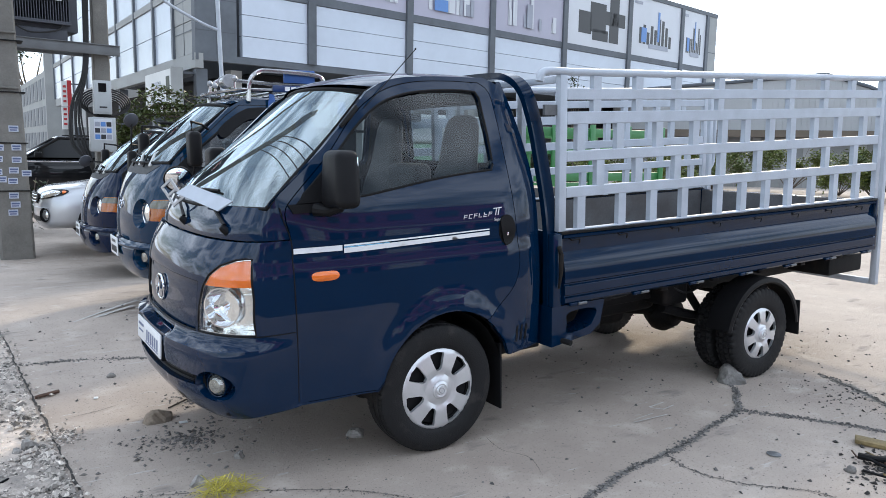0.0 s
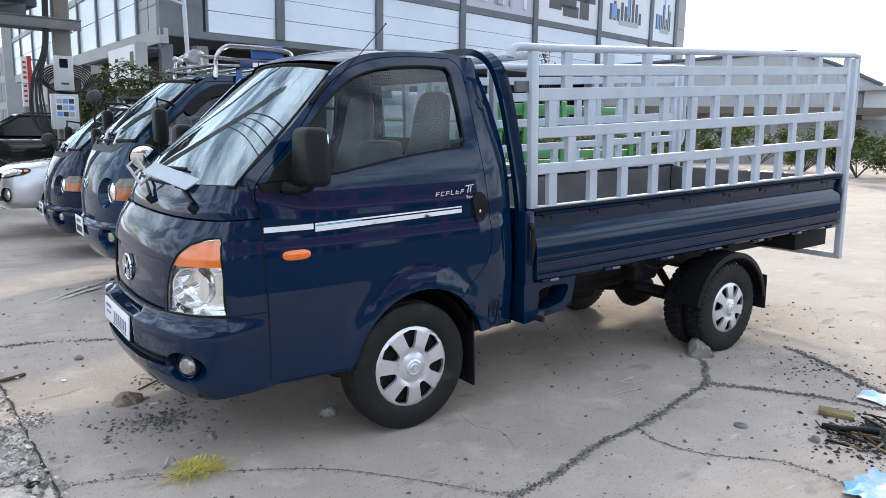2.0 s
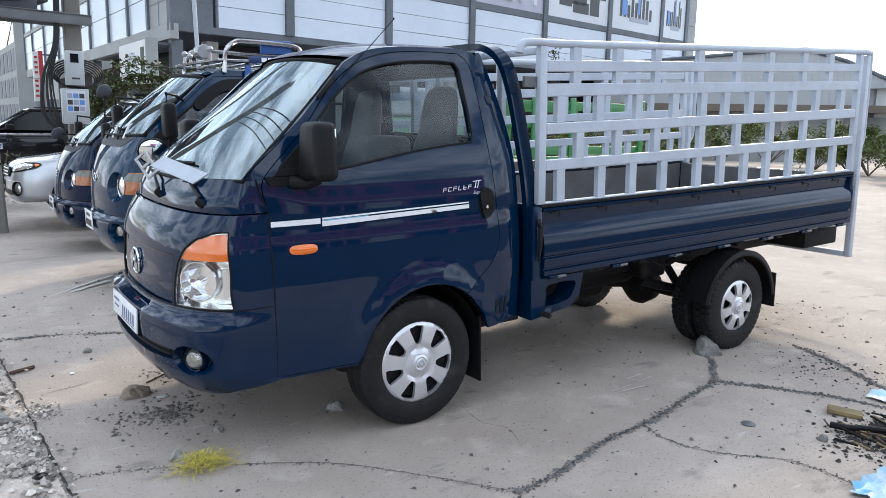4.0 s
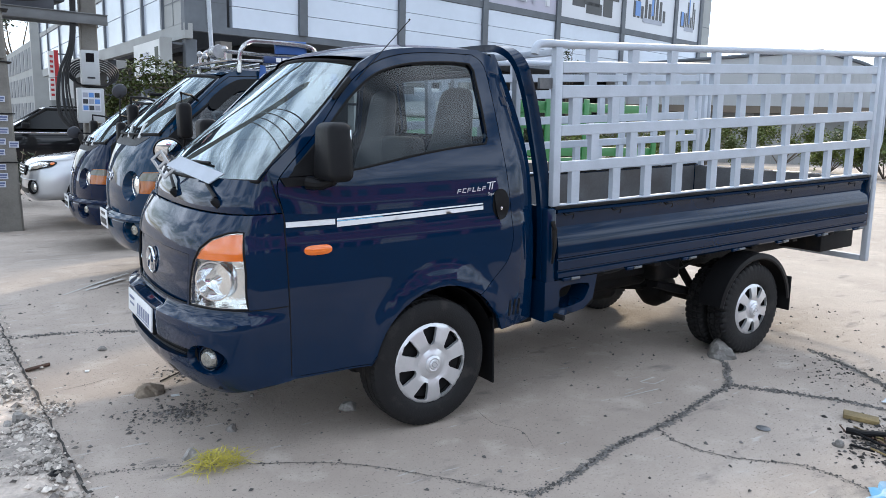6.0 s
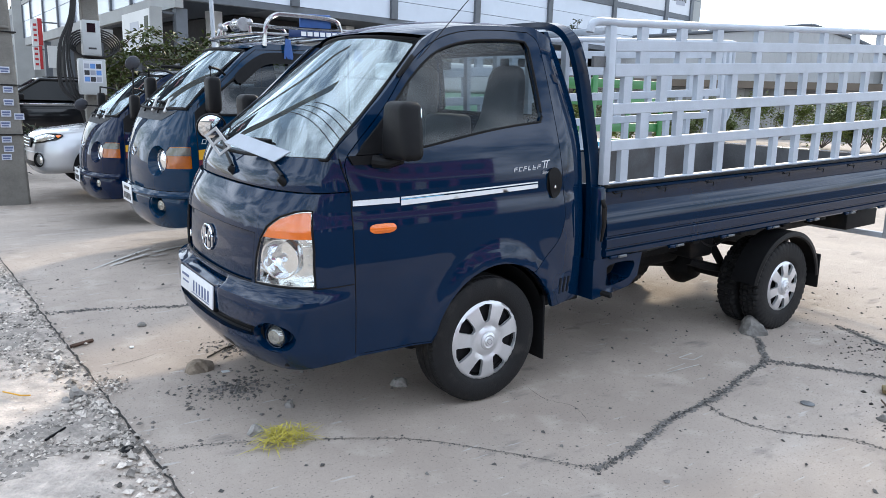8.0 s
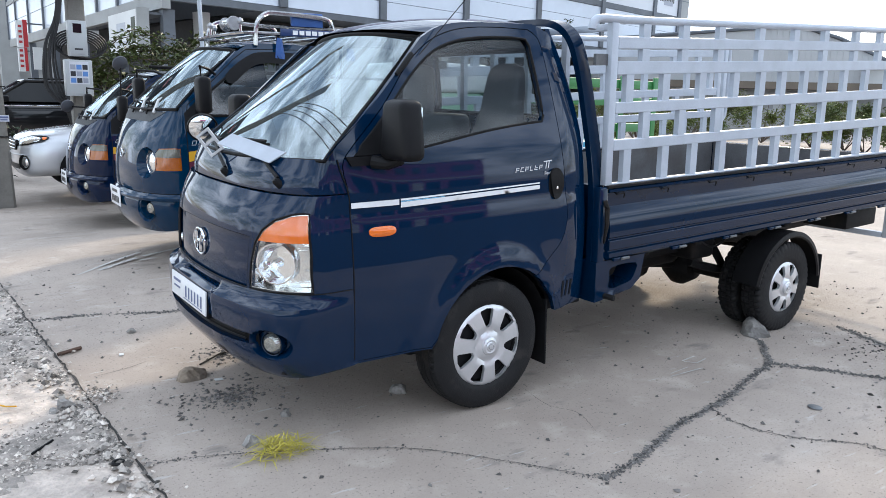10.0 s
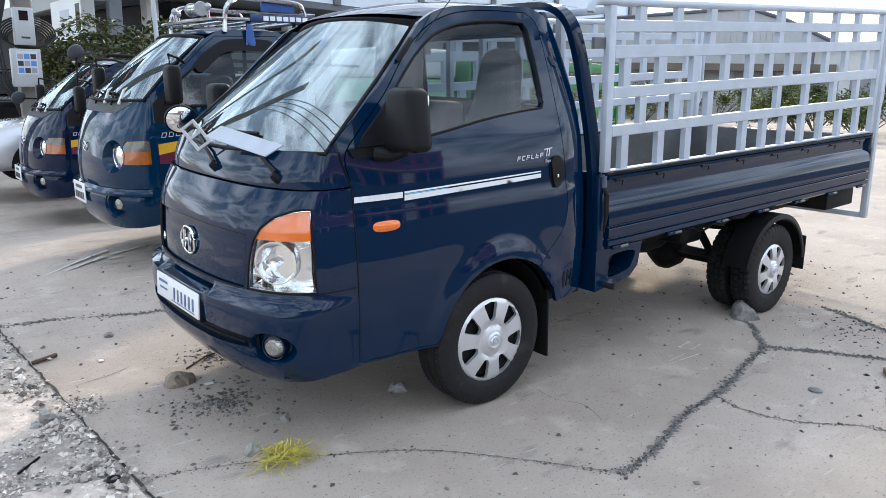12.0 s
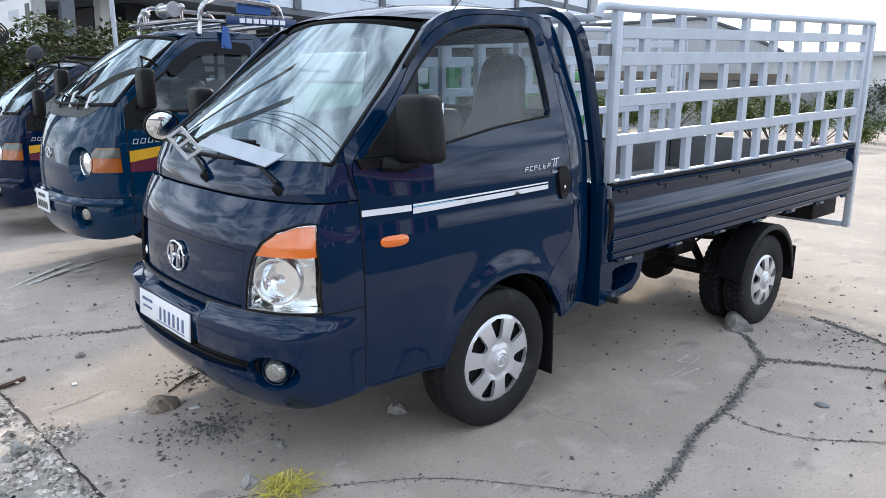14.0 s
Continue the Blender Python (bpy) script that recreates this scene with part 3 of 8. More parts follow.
# steel shutters under the front
for k in range(3):
    a = 4.5 + 7.5 * k
    sh_ = part("shutter", slab(fpt, a, a + 6.0, -3.98, -3.9, -0.3, 4.4), SHUTTER, showroom, "grey steel roller shutter", smooth=False)
    for j in range(16):
        part("slat", slab(fpt, a + 0.03, a + 5.97, -3.9, -3.85, 0.0 + 0.27 * j, 0.2 + 0.27 * j), SHUTTER, sh_, smooth=False)
for u in (3.2, 11.4, 20.0):
    part("front_column", slab(fpt, u, u + 0.6, -3.6, -3.0, -0.4, BASE_Z), SHOP_WHITE, showroom, smooth=False)

# big white sign board by the corner, its writing as plain bars
board_sign = root("sign_board")
tagged(board_sign, "dusty white shop sign board with green emblem and grey writing", "sign")
part("panel", slab(lpt, 0.6, 5.6, 0.5, 0.9, 3.05, 4.9), SHOP_WHITE, board_sign, smooth=False)
part("edge", slab(lpt, 0.45, 0.6, 0.45, 0.95, 3.0, 4.95), ALU_LIGHT, board_sign, smooth=False)
for u0, u1, z0, z1 in ((2.6, 4.1, 4.05, 4.45), (1.9, 4.6, 3.45, 3.65)):
    part("writing_bar", slab(lpt, u0, u1, 0.9, 0.91, z0, z1), POSTER_GREY, board_sign, smooth=False)
part("emblem", slab(lpt, 1.0, 1.6, 0.9, 0.912, 3.5, 4.6), LEAF_DARK, board_sign, smooth=False)
part("bracket", slab(lpt, 0.6, 5.6, -0.3, 0.5, 4.7, 4.8), ALU, board_sign, smooth=False)

# red and white sign boards that stand out from the flank further back
for u, z0, z1, d0, d1, d2 in ((28.3, 4.27, 6.15, 1.08, 1.37, 1.74), (28.0, 2.58, 4.22, 1.22, 1.42, 1.80)):
    rs = root("sign_board")
    tagged(rs, "red and white shop sign standing out from the flank", "sign")
    part("panel", slab(lpt, u, u + 0.4, d0, d1, z0, z1), RED_SIGN, rs, smooth=False)
    part("face", slab(lpt, u, u + 0.4, d1, d2, z0 - 0.05, z1 - 0.08), SHOP_WHITE, rs, "white face with red writing", smooth=False)
    for k in range(4):
        part("writing_bar", slab(lpt, u - 0.02, u, d1 + 0.08, d2 - 0.08, z0 + 0.25 + 0.36 * k, z0 + 0.42 + 0.36 * k), RED_SIGN, rs, smooth=False)
    part("bracket", slab(lpt, u + 0.15, u + 0.25, 0.0, d0, z1 - 0.3, z1 - 0.2), ALU, rs, smooth=False)
pale_sign = root("sign_board")
tagged(pale_sign, "small plain white sign board on the flank", "sign")
part("panel", slab(lpt, 27.6, 27.8, 0.30, 0.92, 2.7, 4.25), SHOP_WHITE, pale_sign, smooth=False)
part("bracket", slab(lpt, 27.65, 27.75, 0.0, 0.30, 3.9, 4.0), ALU, pale_sign, smooth=False)

# a second, lower panelled block further along
annex = root("annex_building")
tagged(annex, "long pale office block with many narrow windows", "building")
part("wall", slab(lpt, 50, 100, -12, 0.3, -0.4, 8.6), ALU_LIGHT, annex, smooth=False)
for k in range(14):
    for z0, z1 in ((0.8, 2.6), (3.3, 5.2), (5.9, 8.0)):
        part("window", slab(lpt, 50.6 + 3.5 * k, 53.0 + 3.5 * k, 0.28, 0.34, z0, z1), ALU, annex, smooth=False)
part("corner_pier", slab(lpt, 49.0, 49.6, -1, 0.5, -0.4, 10.6), ALU_LIGHT, annex, smooth=False)

# ---- the navy truck: cab ----
def lerp_list(pts, v):
    for (a, p), (b, q) in zip(pts, pts[1:]):
        if v <= b:
            return p + (q - p) * max(0.0, (v - a)) / (b - a)
    return pts[-1][1]


def smooth_list(pts, v):
    """Like lerp_list, with rounded corners."""
    e = 0.03
    return (lerp_list(pts, v - e) + 2 * lerp_list(pts, v) + lerp_list(pts, v + e)) / 4


def grow(poly, d):
    """The outline moved out by d."""
    area = sum(a[0] * b[1] - b[0] * a[1] for a, b in zip(poly, poly[1:] + poly[:1]))
    s = d if area > 0 else -d
    res = []
    for i, p in enumerate(poly):
        a, b = poly[i - 1], poly[(i + 1) % len(poly)]
        n1, n2 = Vector((p[1] - a[1], a[0] - p[0])), Vector((b[1] - p[1], p[0] - b[0]))
        n = (n1.normalized() + n2.normalized())
        n = n.normalized() if n.length > 1e-6 else Vector((0, 0))
        res.append((p[0] + n.x * s, p[1] + n.y * s))
    return res


def arc(cx, cz, r, a0, a1, n=14):
    return [(cx + r * math.cos(radians(a0 + (a1 - a0) * i / n)), cz + r * math.sin(radians(a0 + (a1 - a0) * i / n))) for i in range(n + 1)]


WIDTHS = [(0.30, 0.782), (0.42, 0.80), (0.6, 0.812), (0.8, 0.816), (1.0, 0.806), (1.1, 0.797), (1.2, 0.789), (1.3, 0.776), (1.4, 0.752), (1.6, 0.696), (1.8, 0.634), (1.95, 0.575)]


def side_y(x, z):
    """Half the cab's width."""
    y = smooth_list(WIDTHS, z)
    if x < -0.35:
        y -= 0.03 * ((-0.35 - x) / 0.42) ** 2
    if x > 0.42:
        y -= 0.9 * (x - 0.42) ** 2
    # flare over the wheel
    r = math.hypot(x - 0.02, z - 0.34)
    if z > 0.3 and r < 0.56:
        y += 0.022 * math.exp(-((r - 0.40) / 0.06) ** 2)
    # crease under the belt
    y -= 0.006 * math.exp(-((z - 1.055) / 0.03) ** 2)
    return y


CORNER = 2.5
NOSE = [(0.30, -1.03), (0.36, -1.07), (0.42, -1.10), (0.5, -1.12), (0.6, -1.125), (0.7, -1.127), (0.8, -1.127), (0.9, -1.12), (1.0, -1.107), (1.04, -1.094), (1.08, -1.074), (1.12, -1.045), (1.15, -1.018), (1.18, -1.008), (1.24, -0.98), (1.30, -0.935)]
SEAM_X = -0.77


def nose(u, z, off=0.0):
    """The rounded front: u runs round it from one door to the other (-1.1 to 1.1)."""
    th = u / 1.1 * math.pi / 2
    w, a = side_y(SEAM_X, z) + off, SEAM_X - smooth_list(NOSE, z) + off
    c, s = abs(math.cos(th)), abs(math.sin(th))
    return Vector((SEAM_X - a * c ** (2 / CORNER), math.copysign(w * s ** (2 / CORNER), u), z))


def nose_u(y, z):
    """The u at which the front is y off the middle."""
    k = min(1.0, abs(y) / side_y(SEAM_X, z))
    return math.copysign(math.asin(k ** (CORNER / 2)) / (math.pi / 2) * 1.1, y)


def on_nose(poly):
    return [(nose_u(y, z), z) for y, z in poly]


def mirrored(poly):
    return [(-p[0], p[1]) for p in reversed(poly)]


truck = root("pickup_truck", pose(0, 0, 0, 0, -2.1, 0))
tagged(truck, "navy blue cab-over pickup truck with a white slatted cargo rack", "truck")

ARCH = [(-0.385, 0.392)] + arc(0.02, 0.34, 0.385, 166, 40, 16)
DOOR = [(-0.765, 0.402), (-0.388, 0.402)] + arc(0.02, 0.34, 0.388, 165, 54, 14) + curve([(0.262, 0.662), (0.36, 0.735), (0.44, 0.815), (0.476, 0.91), (0.474, 1.0), (0.457, 1.19), (0.438, 1.395), (0.432, 1.7), (0.415, 1.815), (0.36, 1.858)], 4) + curve([(0.2, 1.862), (0.0, 1.855), (-0.16, 1.825), (-0.29, 1.765), (-0.42, 1.66), (-0.56, 1.50), (-0.70, 1.345), (-0.752, 1.26), (-0.766, 1.12)], 4)
SIDE = [(-0.77, 0.388)] + ARCH + [(0.30, 0.60), (0.365, 0.52), (0.395, 0.44), (0.56, 0.445), (0.645, 0.45)] + curve([(0.655, 0.9), (0.648, 1.2), (0.615, 1.5), (0.555, 1.75), (0.50, 1.85)], 4) + curve([(0.40, 1.888), (0.0, 1.882), (-0.18, 1.856), (-0.30, 1.80)], 4) + [(-0.52, 1.592), (-0.77, 1.34)]
WINDOW = curve([(-0.70, 1.302), (-0.45, 1.318), (-0.30, 1.338), (-0.05, 1.377), (0.15, 1.400), (0.335, 1.414)], 4) + curve([(0.352, 1.44), (0.354, 1.6), (0.350, 1.78)], 4) + curve([(0.33, 1.812), (0.2, 1.818), (0.0, 1.808), (-0.14, 1.782), (-0.26, 1.733), (-0.40, 1.628), (-0.55, 1.475), (-0.70, 1.31)], 4)[:-1]
SAIL = [(-0.705, 1.302), (-0.44, 1.318), (-0.475, 1.42), (-0.52, 1.503)]

for s in (-1, 1):
    def skin(u, v, off=0.0, s=s):
        return Vector((u, s * (side_y(u, v) + off), v))
    inn = (0, -s, 0)
    part("body_side", sheet(SIDE, skin, 0.05, [grow(DOOR, 0.004)], 0.025, inn), PAINT, truck)
    door = part("door", sheet(DOOR, skin, 0.04, [WINDOW], 0.03, inn), PAINT, truck, "navy door with white stripe")
    part("door_lining", sheet(SIDE, lambda u, v: skin(u, v, -0.055), 0.06, [grow(WINDOW, 0.012)]), RUBBER, truck)
    g = part("window", sheet(grow(WINDOW, 0.004), lambda u, v: skin(u, v, -0.014), 0.08), GLASS, door, "clear side window")
    g.visible_shadow = False
    part("seal", tube([skin(u, v, -0.002) for u, v in dense(WINDOW, 0.03)], 0.0065, 8, closed=True), RUBBER, door)
    part("sail_panel", sheet(SAIL, lambda u, v: skin(u, v, 0.004), 0.05, thick=0.012, inward=inn), PLASTIC, door)
    # stripe in two lengths, and the amber side lamp
    st1 = [(-0.764, 1.084), (-0.54, 1.083), (-0.54, 1.108), (-0.764, 1.108)]
    st2 = [(-0.532, 1.070), (0.284, 1.086), (0.284, 1.106), (-0.532, 1.094)]
    st3 = [(-0.532, 1.101), (0.284, 1.113), (0.284, 1.119), (-0.532, 1.109)]
    st4 = [(-0.532, 1.095), (-0.30, 1.098), (-0.30, 1.101), (-0.532, 1.100)]
    for st, mt in ((st1, WHITE_DECAL), (st2, WHITE_DECAL), (st3, WHITE_DECAL), (st4, BLUE_DECAL)):
        part("stripe", sheet(st, lambda u, v: skin(u, v, 0.0045), 0.03), mt, door)
    lens = [(-0.627 + 0.064 * math.copysign(abs(math.cos(a)) ** 0.55, math.cos(a)), 0.976 + 0.022 * math.copysign(abs(math.sin(a)) ** 0.8, math.sin(a))) for a in [2 * math.pi * i / 28 for i in range(28)]]
    part("indicator", sheet(lens, lambda u, v: skin(u, v, 0.003 + 0.012 * max(0, 1 - ((u + 0.627) / 0.07) ** 2 - ((v - 0.976) / 0.026) ** 2)), 0.012, thick=0.02, inward=inn), AMBER, door, "amber side indicator lamp")
    # handle: a black cup with a flap
    cup = [(0.403 + 0.055 * math.cos(a), 1.105 + 0.078 * math.sin(a)) for a in [2 * math.pi * i / 24 for i in range(24)]]
    cx = part("handle_cup", sheet(cup, lambda u, v: skin(u, v, 0.003), 0.02, thick=0.02, inward=inn), PLASTIC, door)
    flap = [(0.355, 1.16), (0.41, 1.178), (0.43, 1.12), (0.425, 1.05), (0.40, 1.03), (0.375, 1.04)]
    part("door_handle", sheet(curve(flap, 4, True), lambda u, v: skin(u, v, 0.014), 0.02, thick=0.012, inward=inn), PLASTIC, door, "black plastic flap handle")
    part("lock", lathe([(0.0, -0.004), (0.008, -0.003), (0.008, 0.004)], 12), CHROME, door).location = (0.392, s * (side_y(0.39, 1.09) + 0.016), 1.085)
    # pillar beside the windscreen
    bm = bmesh.new()
    rows = []
    for i in range(15):
        t = i / 14
        a = Vector((-0.77 + 0.47 * t, 0, 1.34 + 0.46 * t))
        a.y = side_y(a.x, a.z) * s
        b = Vector((-0.815 + 0.575 * t, s * (0.748 - 0.208 * t), 1.287 + 0.520 * t))
        rows.append([bm.verts.new(a.lerp(b, k / 4) + Vector((-0.012, s * 0.012, 0.006)) * math.sin(math.pi * k / 4)) for k in range(5)])
    for p, q in zip(rows, rows[1:]):
        for k in range(4):
            bm.faces.new((p[k], p[k + 1], q[k + 1], q[k]))
    part("pillar", bm, PAINT, truck)
    bm = bmesh.new()
    lo = [bm.verts.new(nose(s * (1.1 - 0.03 * k), 1.288, -0.002)) for k in range(8)]
    hi = [bm.verts.new(Vector((-0.77, s * side_y(-0.77, 1.34), 1.342)).lerp(Vector((-0.815, s * 0.748, 1.292)), min(1, k / 5))) for k in range(8)]
    for k in range(7):
        bm.faces.new([v for v in (lo[k], lo[k + 1], hi[k + 1], hi[k])])
    part("pillar_foot", bm, PAINT, truck)
    # rear quarter vents
    for k in range(3):
        x = 0.445 + 0.035 * k
        part("vent_slot", sheet([(x, 0.50), (x + 0.014, 0.50), (x + 0.024, 0.585), (x + 0.010, 0.585)], lambda u, v: skin(u, v, 0.002), 0.03), RUBBER, truck)

# the model mark on the near door, as small slanted outlines
def mark(x, z, w, h, stroke, where, parent, mat, slant=0.3):
    o = [(x, z), (x + w, z), (x + w + h * slant, z + h), (x + h * slant, z + h)]
    i = [(x + stroke * 1.2, z + stroke), (x + w - stroke * 0.8, z + stroke), (x + w + (h - stroke) * slant - stroke, z + h - stroke), (x + (h - stroke) * slant + stroke, z + h - stroke)]
    part("mark", sheet(o, where, 0.02, [i]), mat, parent, smooth=False)


near_skin = lambda u, v: Vector((u, -side_y(u, v) - 0.003, v))
MARKS = ((0, 1, 1), (1, 1, 0), (0, 1, 1), (1, 0, 0), (1, 0, 1), (0, 1, 1))
for k, (low, top, mid) in enumerate(MARKS):
    x, z = 0.126 + 0.031 * k, 1.176 + 0.0012 * k
    part("mark", sheet([(x, z), (x + 0.0045, z), (x + 0.0115, z + 0.022), (x + 0.007, z + 0.022)], near_skin, 0.02), SILVER_DECAL, truck, smooth=False)
    for on, h in ((low, 0.0), (mid, 0.009), (top, 0.018)):
        if on:
            part("mark", sheet([(x + 0.006 + 0.3 * h, z + h), (x + 0.021 + 0.3 * h, z + h), (x + 0.022 + 0.3 * h, z + h + 0.0035), (x + 0.007 + 0.3 * h, z + h + 0.0035)], near_skin, 0.02), SILVER_DECAL, truck, smooth=False)
for k in range(2):
    part("mark", sheet([(0.325 + 0.016 * k, 1.184), (0.331 + 0.016 * k, 1.184), (0.341 + 0.016 * k, 1.218), (0.335 + 0.016 * k, 1.218)], near_skin, 0.02), SILVER_DECAL, truck, smooth=False)
part("mark", sheet([(0.315, 1.216), (0.372, 1.220), (0.373, 1.2245), (0.316, 1.2205)], near_skin, 0.02), SILVER_DECAL, truck, smooth=False)
words("Super", 0.024, pose(0.315, -side_y(0.31, 1.155) - 0.003, 1.155, 93, 0, 0), SILVER_DECAL, truck, shear=0.2, label="small silver lettering")

# front skin
LAMP = [(-0.515, 0.742), (-0.525, 0.85), (-0.545, 0.94), (-0.578, 0.998), (-0.628, 1.042), (-0.69, 1.068), (-0.722, 1.074), (-0.738, 1.072), (-0.750, 0.99), (-0.758, 0.9), (-0.763, 0.742)]
LAMP_U = on_nose(dense(LAMP, 0.03))
hood = [(1.1 * k / 24, 0.715) for k in range(-24, 25)] + [(1.1 * k / 24, 1.145) for k in range(24, -25, -1)]
GRILLE = on_nose(curve([(-0.49, 0.735), (-0.502, 0.83), (-0.507, 0.95), (-0.48, 0.966), (-0.25, 0.972), (0.0, 0.974), (0.25, 0.972), (0.48, 0.966), (0.507, 0.95), (0.502, 0.83), (0.49, 0.735)], 4))
part("front_panel", sheet(hood, lambda u, v: nose(u, v), 0.035, [LAMP_U, mirrored(LAMP_U), GRILLE], 0.02, (1, 0, 0)), PAINT, truck)
gr = part("grille_panel", sheet(grow(GRILLE, -0.004), lambda u, v: nose(u, v, -0.016), 0.02, thick=0.02, inward=(1, 0, 0)), PAINT, truck, "plain navy grille panel")
part("grille_gap", tube([nose(u, v, -0.006) for u, v in dense(GRILLE, 0.03)], 0.0048, 6, closed=True), RUBBER, gr)
part("grille_backing", sheet(grow(GRILLE, 0.03), lambda u, v: nose(u, v, -0.02), 0.08), RUBBER, truck)
cowl = [(1.1 * k / 24, 1.150) for k in range(-24, 25)] + [(1.1 * k / 24, 1.292) for k in range(24, -25, -1)]
part("cowl", sheet(cowl, lambda u, v: nose(u, v, -0.003 - 0.02 * max(0.0, 1 - (v - 1.13) / 0.06) * max(0.0, 1 - (u / 1.05) ** 4)), 0.03), PAINT, truck, "navy cowl under the windscreen")
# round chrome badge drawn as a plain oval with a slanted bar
em = part("badge", tube([nose(0, 0.862, -0.006) + Vector((0.004 * abs(math.sin(a)), 0.006 + 0.080 * math.cos(a), 0.062 * math.sin(a))) for a in [2 * math.pi * i / 32 for i in range(32)]], 0.0065, 8, closed=True), CHROME, gr, "chrome oval badge")
for pts in ([(0.022, -0.046), (0.030, 0.0), (0.052, 0.040)], [(-0.052, -0.040), (-0.030, 0.0), (-0.022, 0.046)], [(-0.032, -0.004), (0.0, 0.006), (0.032, 0.004)]):
    part("badge_bar", tube([nose(0, 0.862, -0.004) + Vector((0, 0.006 - a, b)) for a, b in curve(pts, 4)], 0.0085, 6), CHROME, em)

# headlamps
for s in (-1, 1):
    pol = LAMP_U if s < 0 else mirrored(LAMP_U)
    hl = part("headlamp", sheet(pol, lambda u, v: nose(u, v, -0.075), 0.035), REFLECTOR, truck, "clear headlamp with an amber upper lens")
    part("housing", sheet(pol, lambda u, v: nose(u, v, -0.004), 0.04, [grow(pol, -0.006)], 0.075, (0.8, -0.5 * s, 0)), REFLECTOR, hl)
    part("gasket", tube([nose(u, v, -0.001) for u, v in grow(pol, 0.002)], 0.005, 6, closed=True), RUBBER, hl)
    cut = 0.948
    up = [(u, max(v, cut)) for u, v in pol if v > cut - 0.02]
    part("turn_lens", sheet(grow(up, -0.008), lambda u, v: nose(u, v, -0.006), 0.02), AMBER, hl, "amber turn signal lens")
    cl = part("lens", sheet(grow(pol, -0.006), lambda u, v: nose(u, v, 0.003), 0.03), CLEAR_LENS, hl, "clear lens")
    cl.visible_shadow = False
    c = nose(nose_u(0.645 * s, 0.852), 0.852, -0.062)
    n = (nose(nose_u(0.63 * s, 0.86), 0.86, 0.1) - nose(nose_u(0.63 * s, 0.86), 0.86, 0.0)).normalized()
    q = Matrix.Translation(c) @ (n + Vector((-0.25, 0, 0))).to_track_quat("-Y", "Z").to_matrix().to_4x4()
    b = lathe([(0.090, -0.03), (0.084, -0.03), (0.078, 0.0), (0.055, 0.03), (0.022, 0.045), (0.02, 0.01), (0.0, -0.012)], 32)
    part("bowl", b, CHROME, hl).matrix_local = q
    b = lathe([(0.045, -0.012), (0.04, -0.016), (0.03, 0.012), (0.0, 0.02)], 20)
    c2 = nose(nose_u(0.535 * s, 0.785), 0.785, -0.04)
    part("park_lamp", b, CHROME, hl).matrix_local = Matrix.Translation(c2) @ n.to_track_quat("-Y", "Z").to_matrix().to_4x4()

# bumper
PROUD = [(0.34, 0.02), (0.38, 0.045), (0.45, 0.066), (0.6, 0.066), (0.655, 0.066), (0.682, 0.058), (0.694, 0.038), (0.703, 0.008), (0.735, 0.0)]


SHELF = [(0.34, 0.02), (0.38, 0.045), (0.45, 0.066), (0.6, 0.052), (0.662, 0.054), (0.678, 0.050), (0.686, 0.040), (0.694, 0.0), (0.70, -0.02), (0.735, -0.02)]


def bump_at(u, v):
    """The bumper: a deep flat shelf in the middle, a rounded shoulder towards the ends."""
    y = abs(nose(u, v).y)
    k = max(0.0, min(1.0, (0.275 - y) / 0.03))
    k = k * k * (3 - 2 * k)
    proud = lerp_list(PROUD, v) * (1 - k) + lerp_list(SHELF, v) * k
    return nose(u, v, proud * min(1.0, 0.03 + (1.1 - abs(u)) * 2.2))


FOG = [(-0.618 + 0.085 * math.cos(2 * math.pi * i / 24), 0.522 + 0.068 * math.sin(2 * math.pi * i / 24)) for i in range(24)]
FOG_U = on_nose(FOG)
SLIT = on_nose([(y, 0.500 + 0.012 * (abs(y) / 0.5) ** 2) for y in [-0.55 + 0.11 * i for i in range(11)]] + [(y, 0.572 - 0.01 * (abs(y) / 0.5) ** 2) for y in [0.55 - 0.11 * i for i in range(11)]])
bump = [(1.1 * k / 24, 0.345 + 0.05 * (abs(k) / 24) ** 3) for k in range(-24, 25)] + [(1.1 * k / 24, 0.735) for k in range(24, -25, -1)]
bumper = part("bumper", sheet(bump, bump_at, 0.018, [FOG_U, mirrored(FOG_U), SLIT], 0.05, (1, 0, 0)), PAINT, truck, "body-coloured front bumper")
part("air_slot", sheet(grow(SLIT, 0.03), lambda u, v: nose(u, v, 0.035), 0.06), RUBBER, bumper)
for k in range(2):
    z = 0.522 + 0.022 * k
    part("slat", tube([nose(nose_u(y, z), z, 0.045) for y in [-0.5 + 0.1 * i for i in range(11)]], 0.004, 6), PLASTIC, bumper)
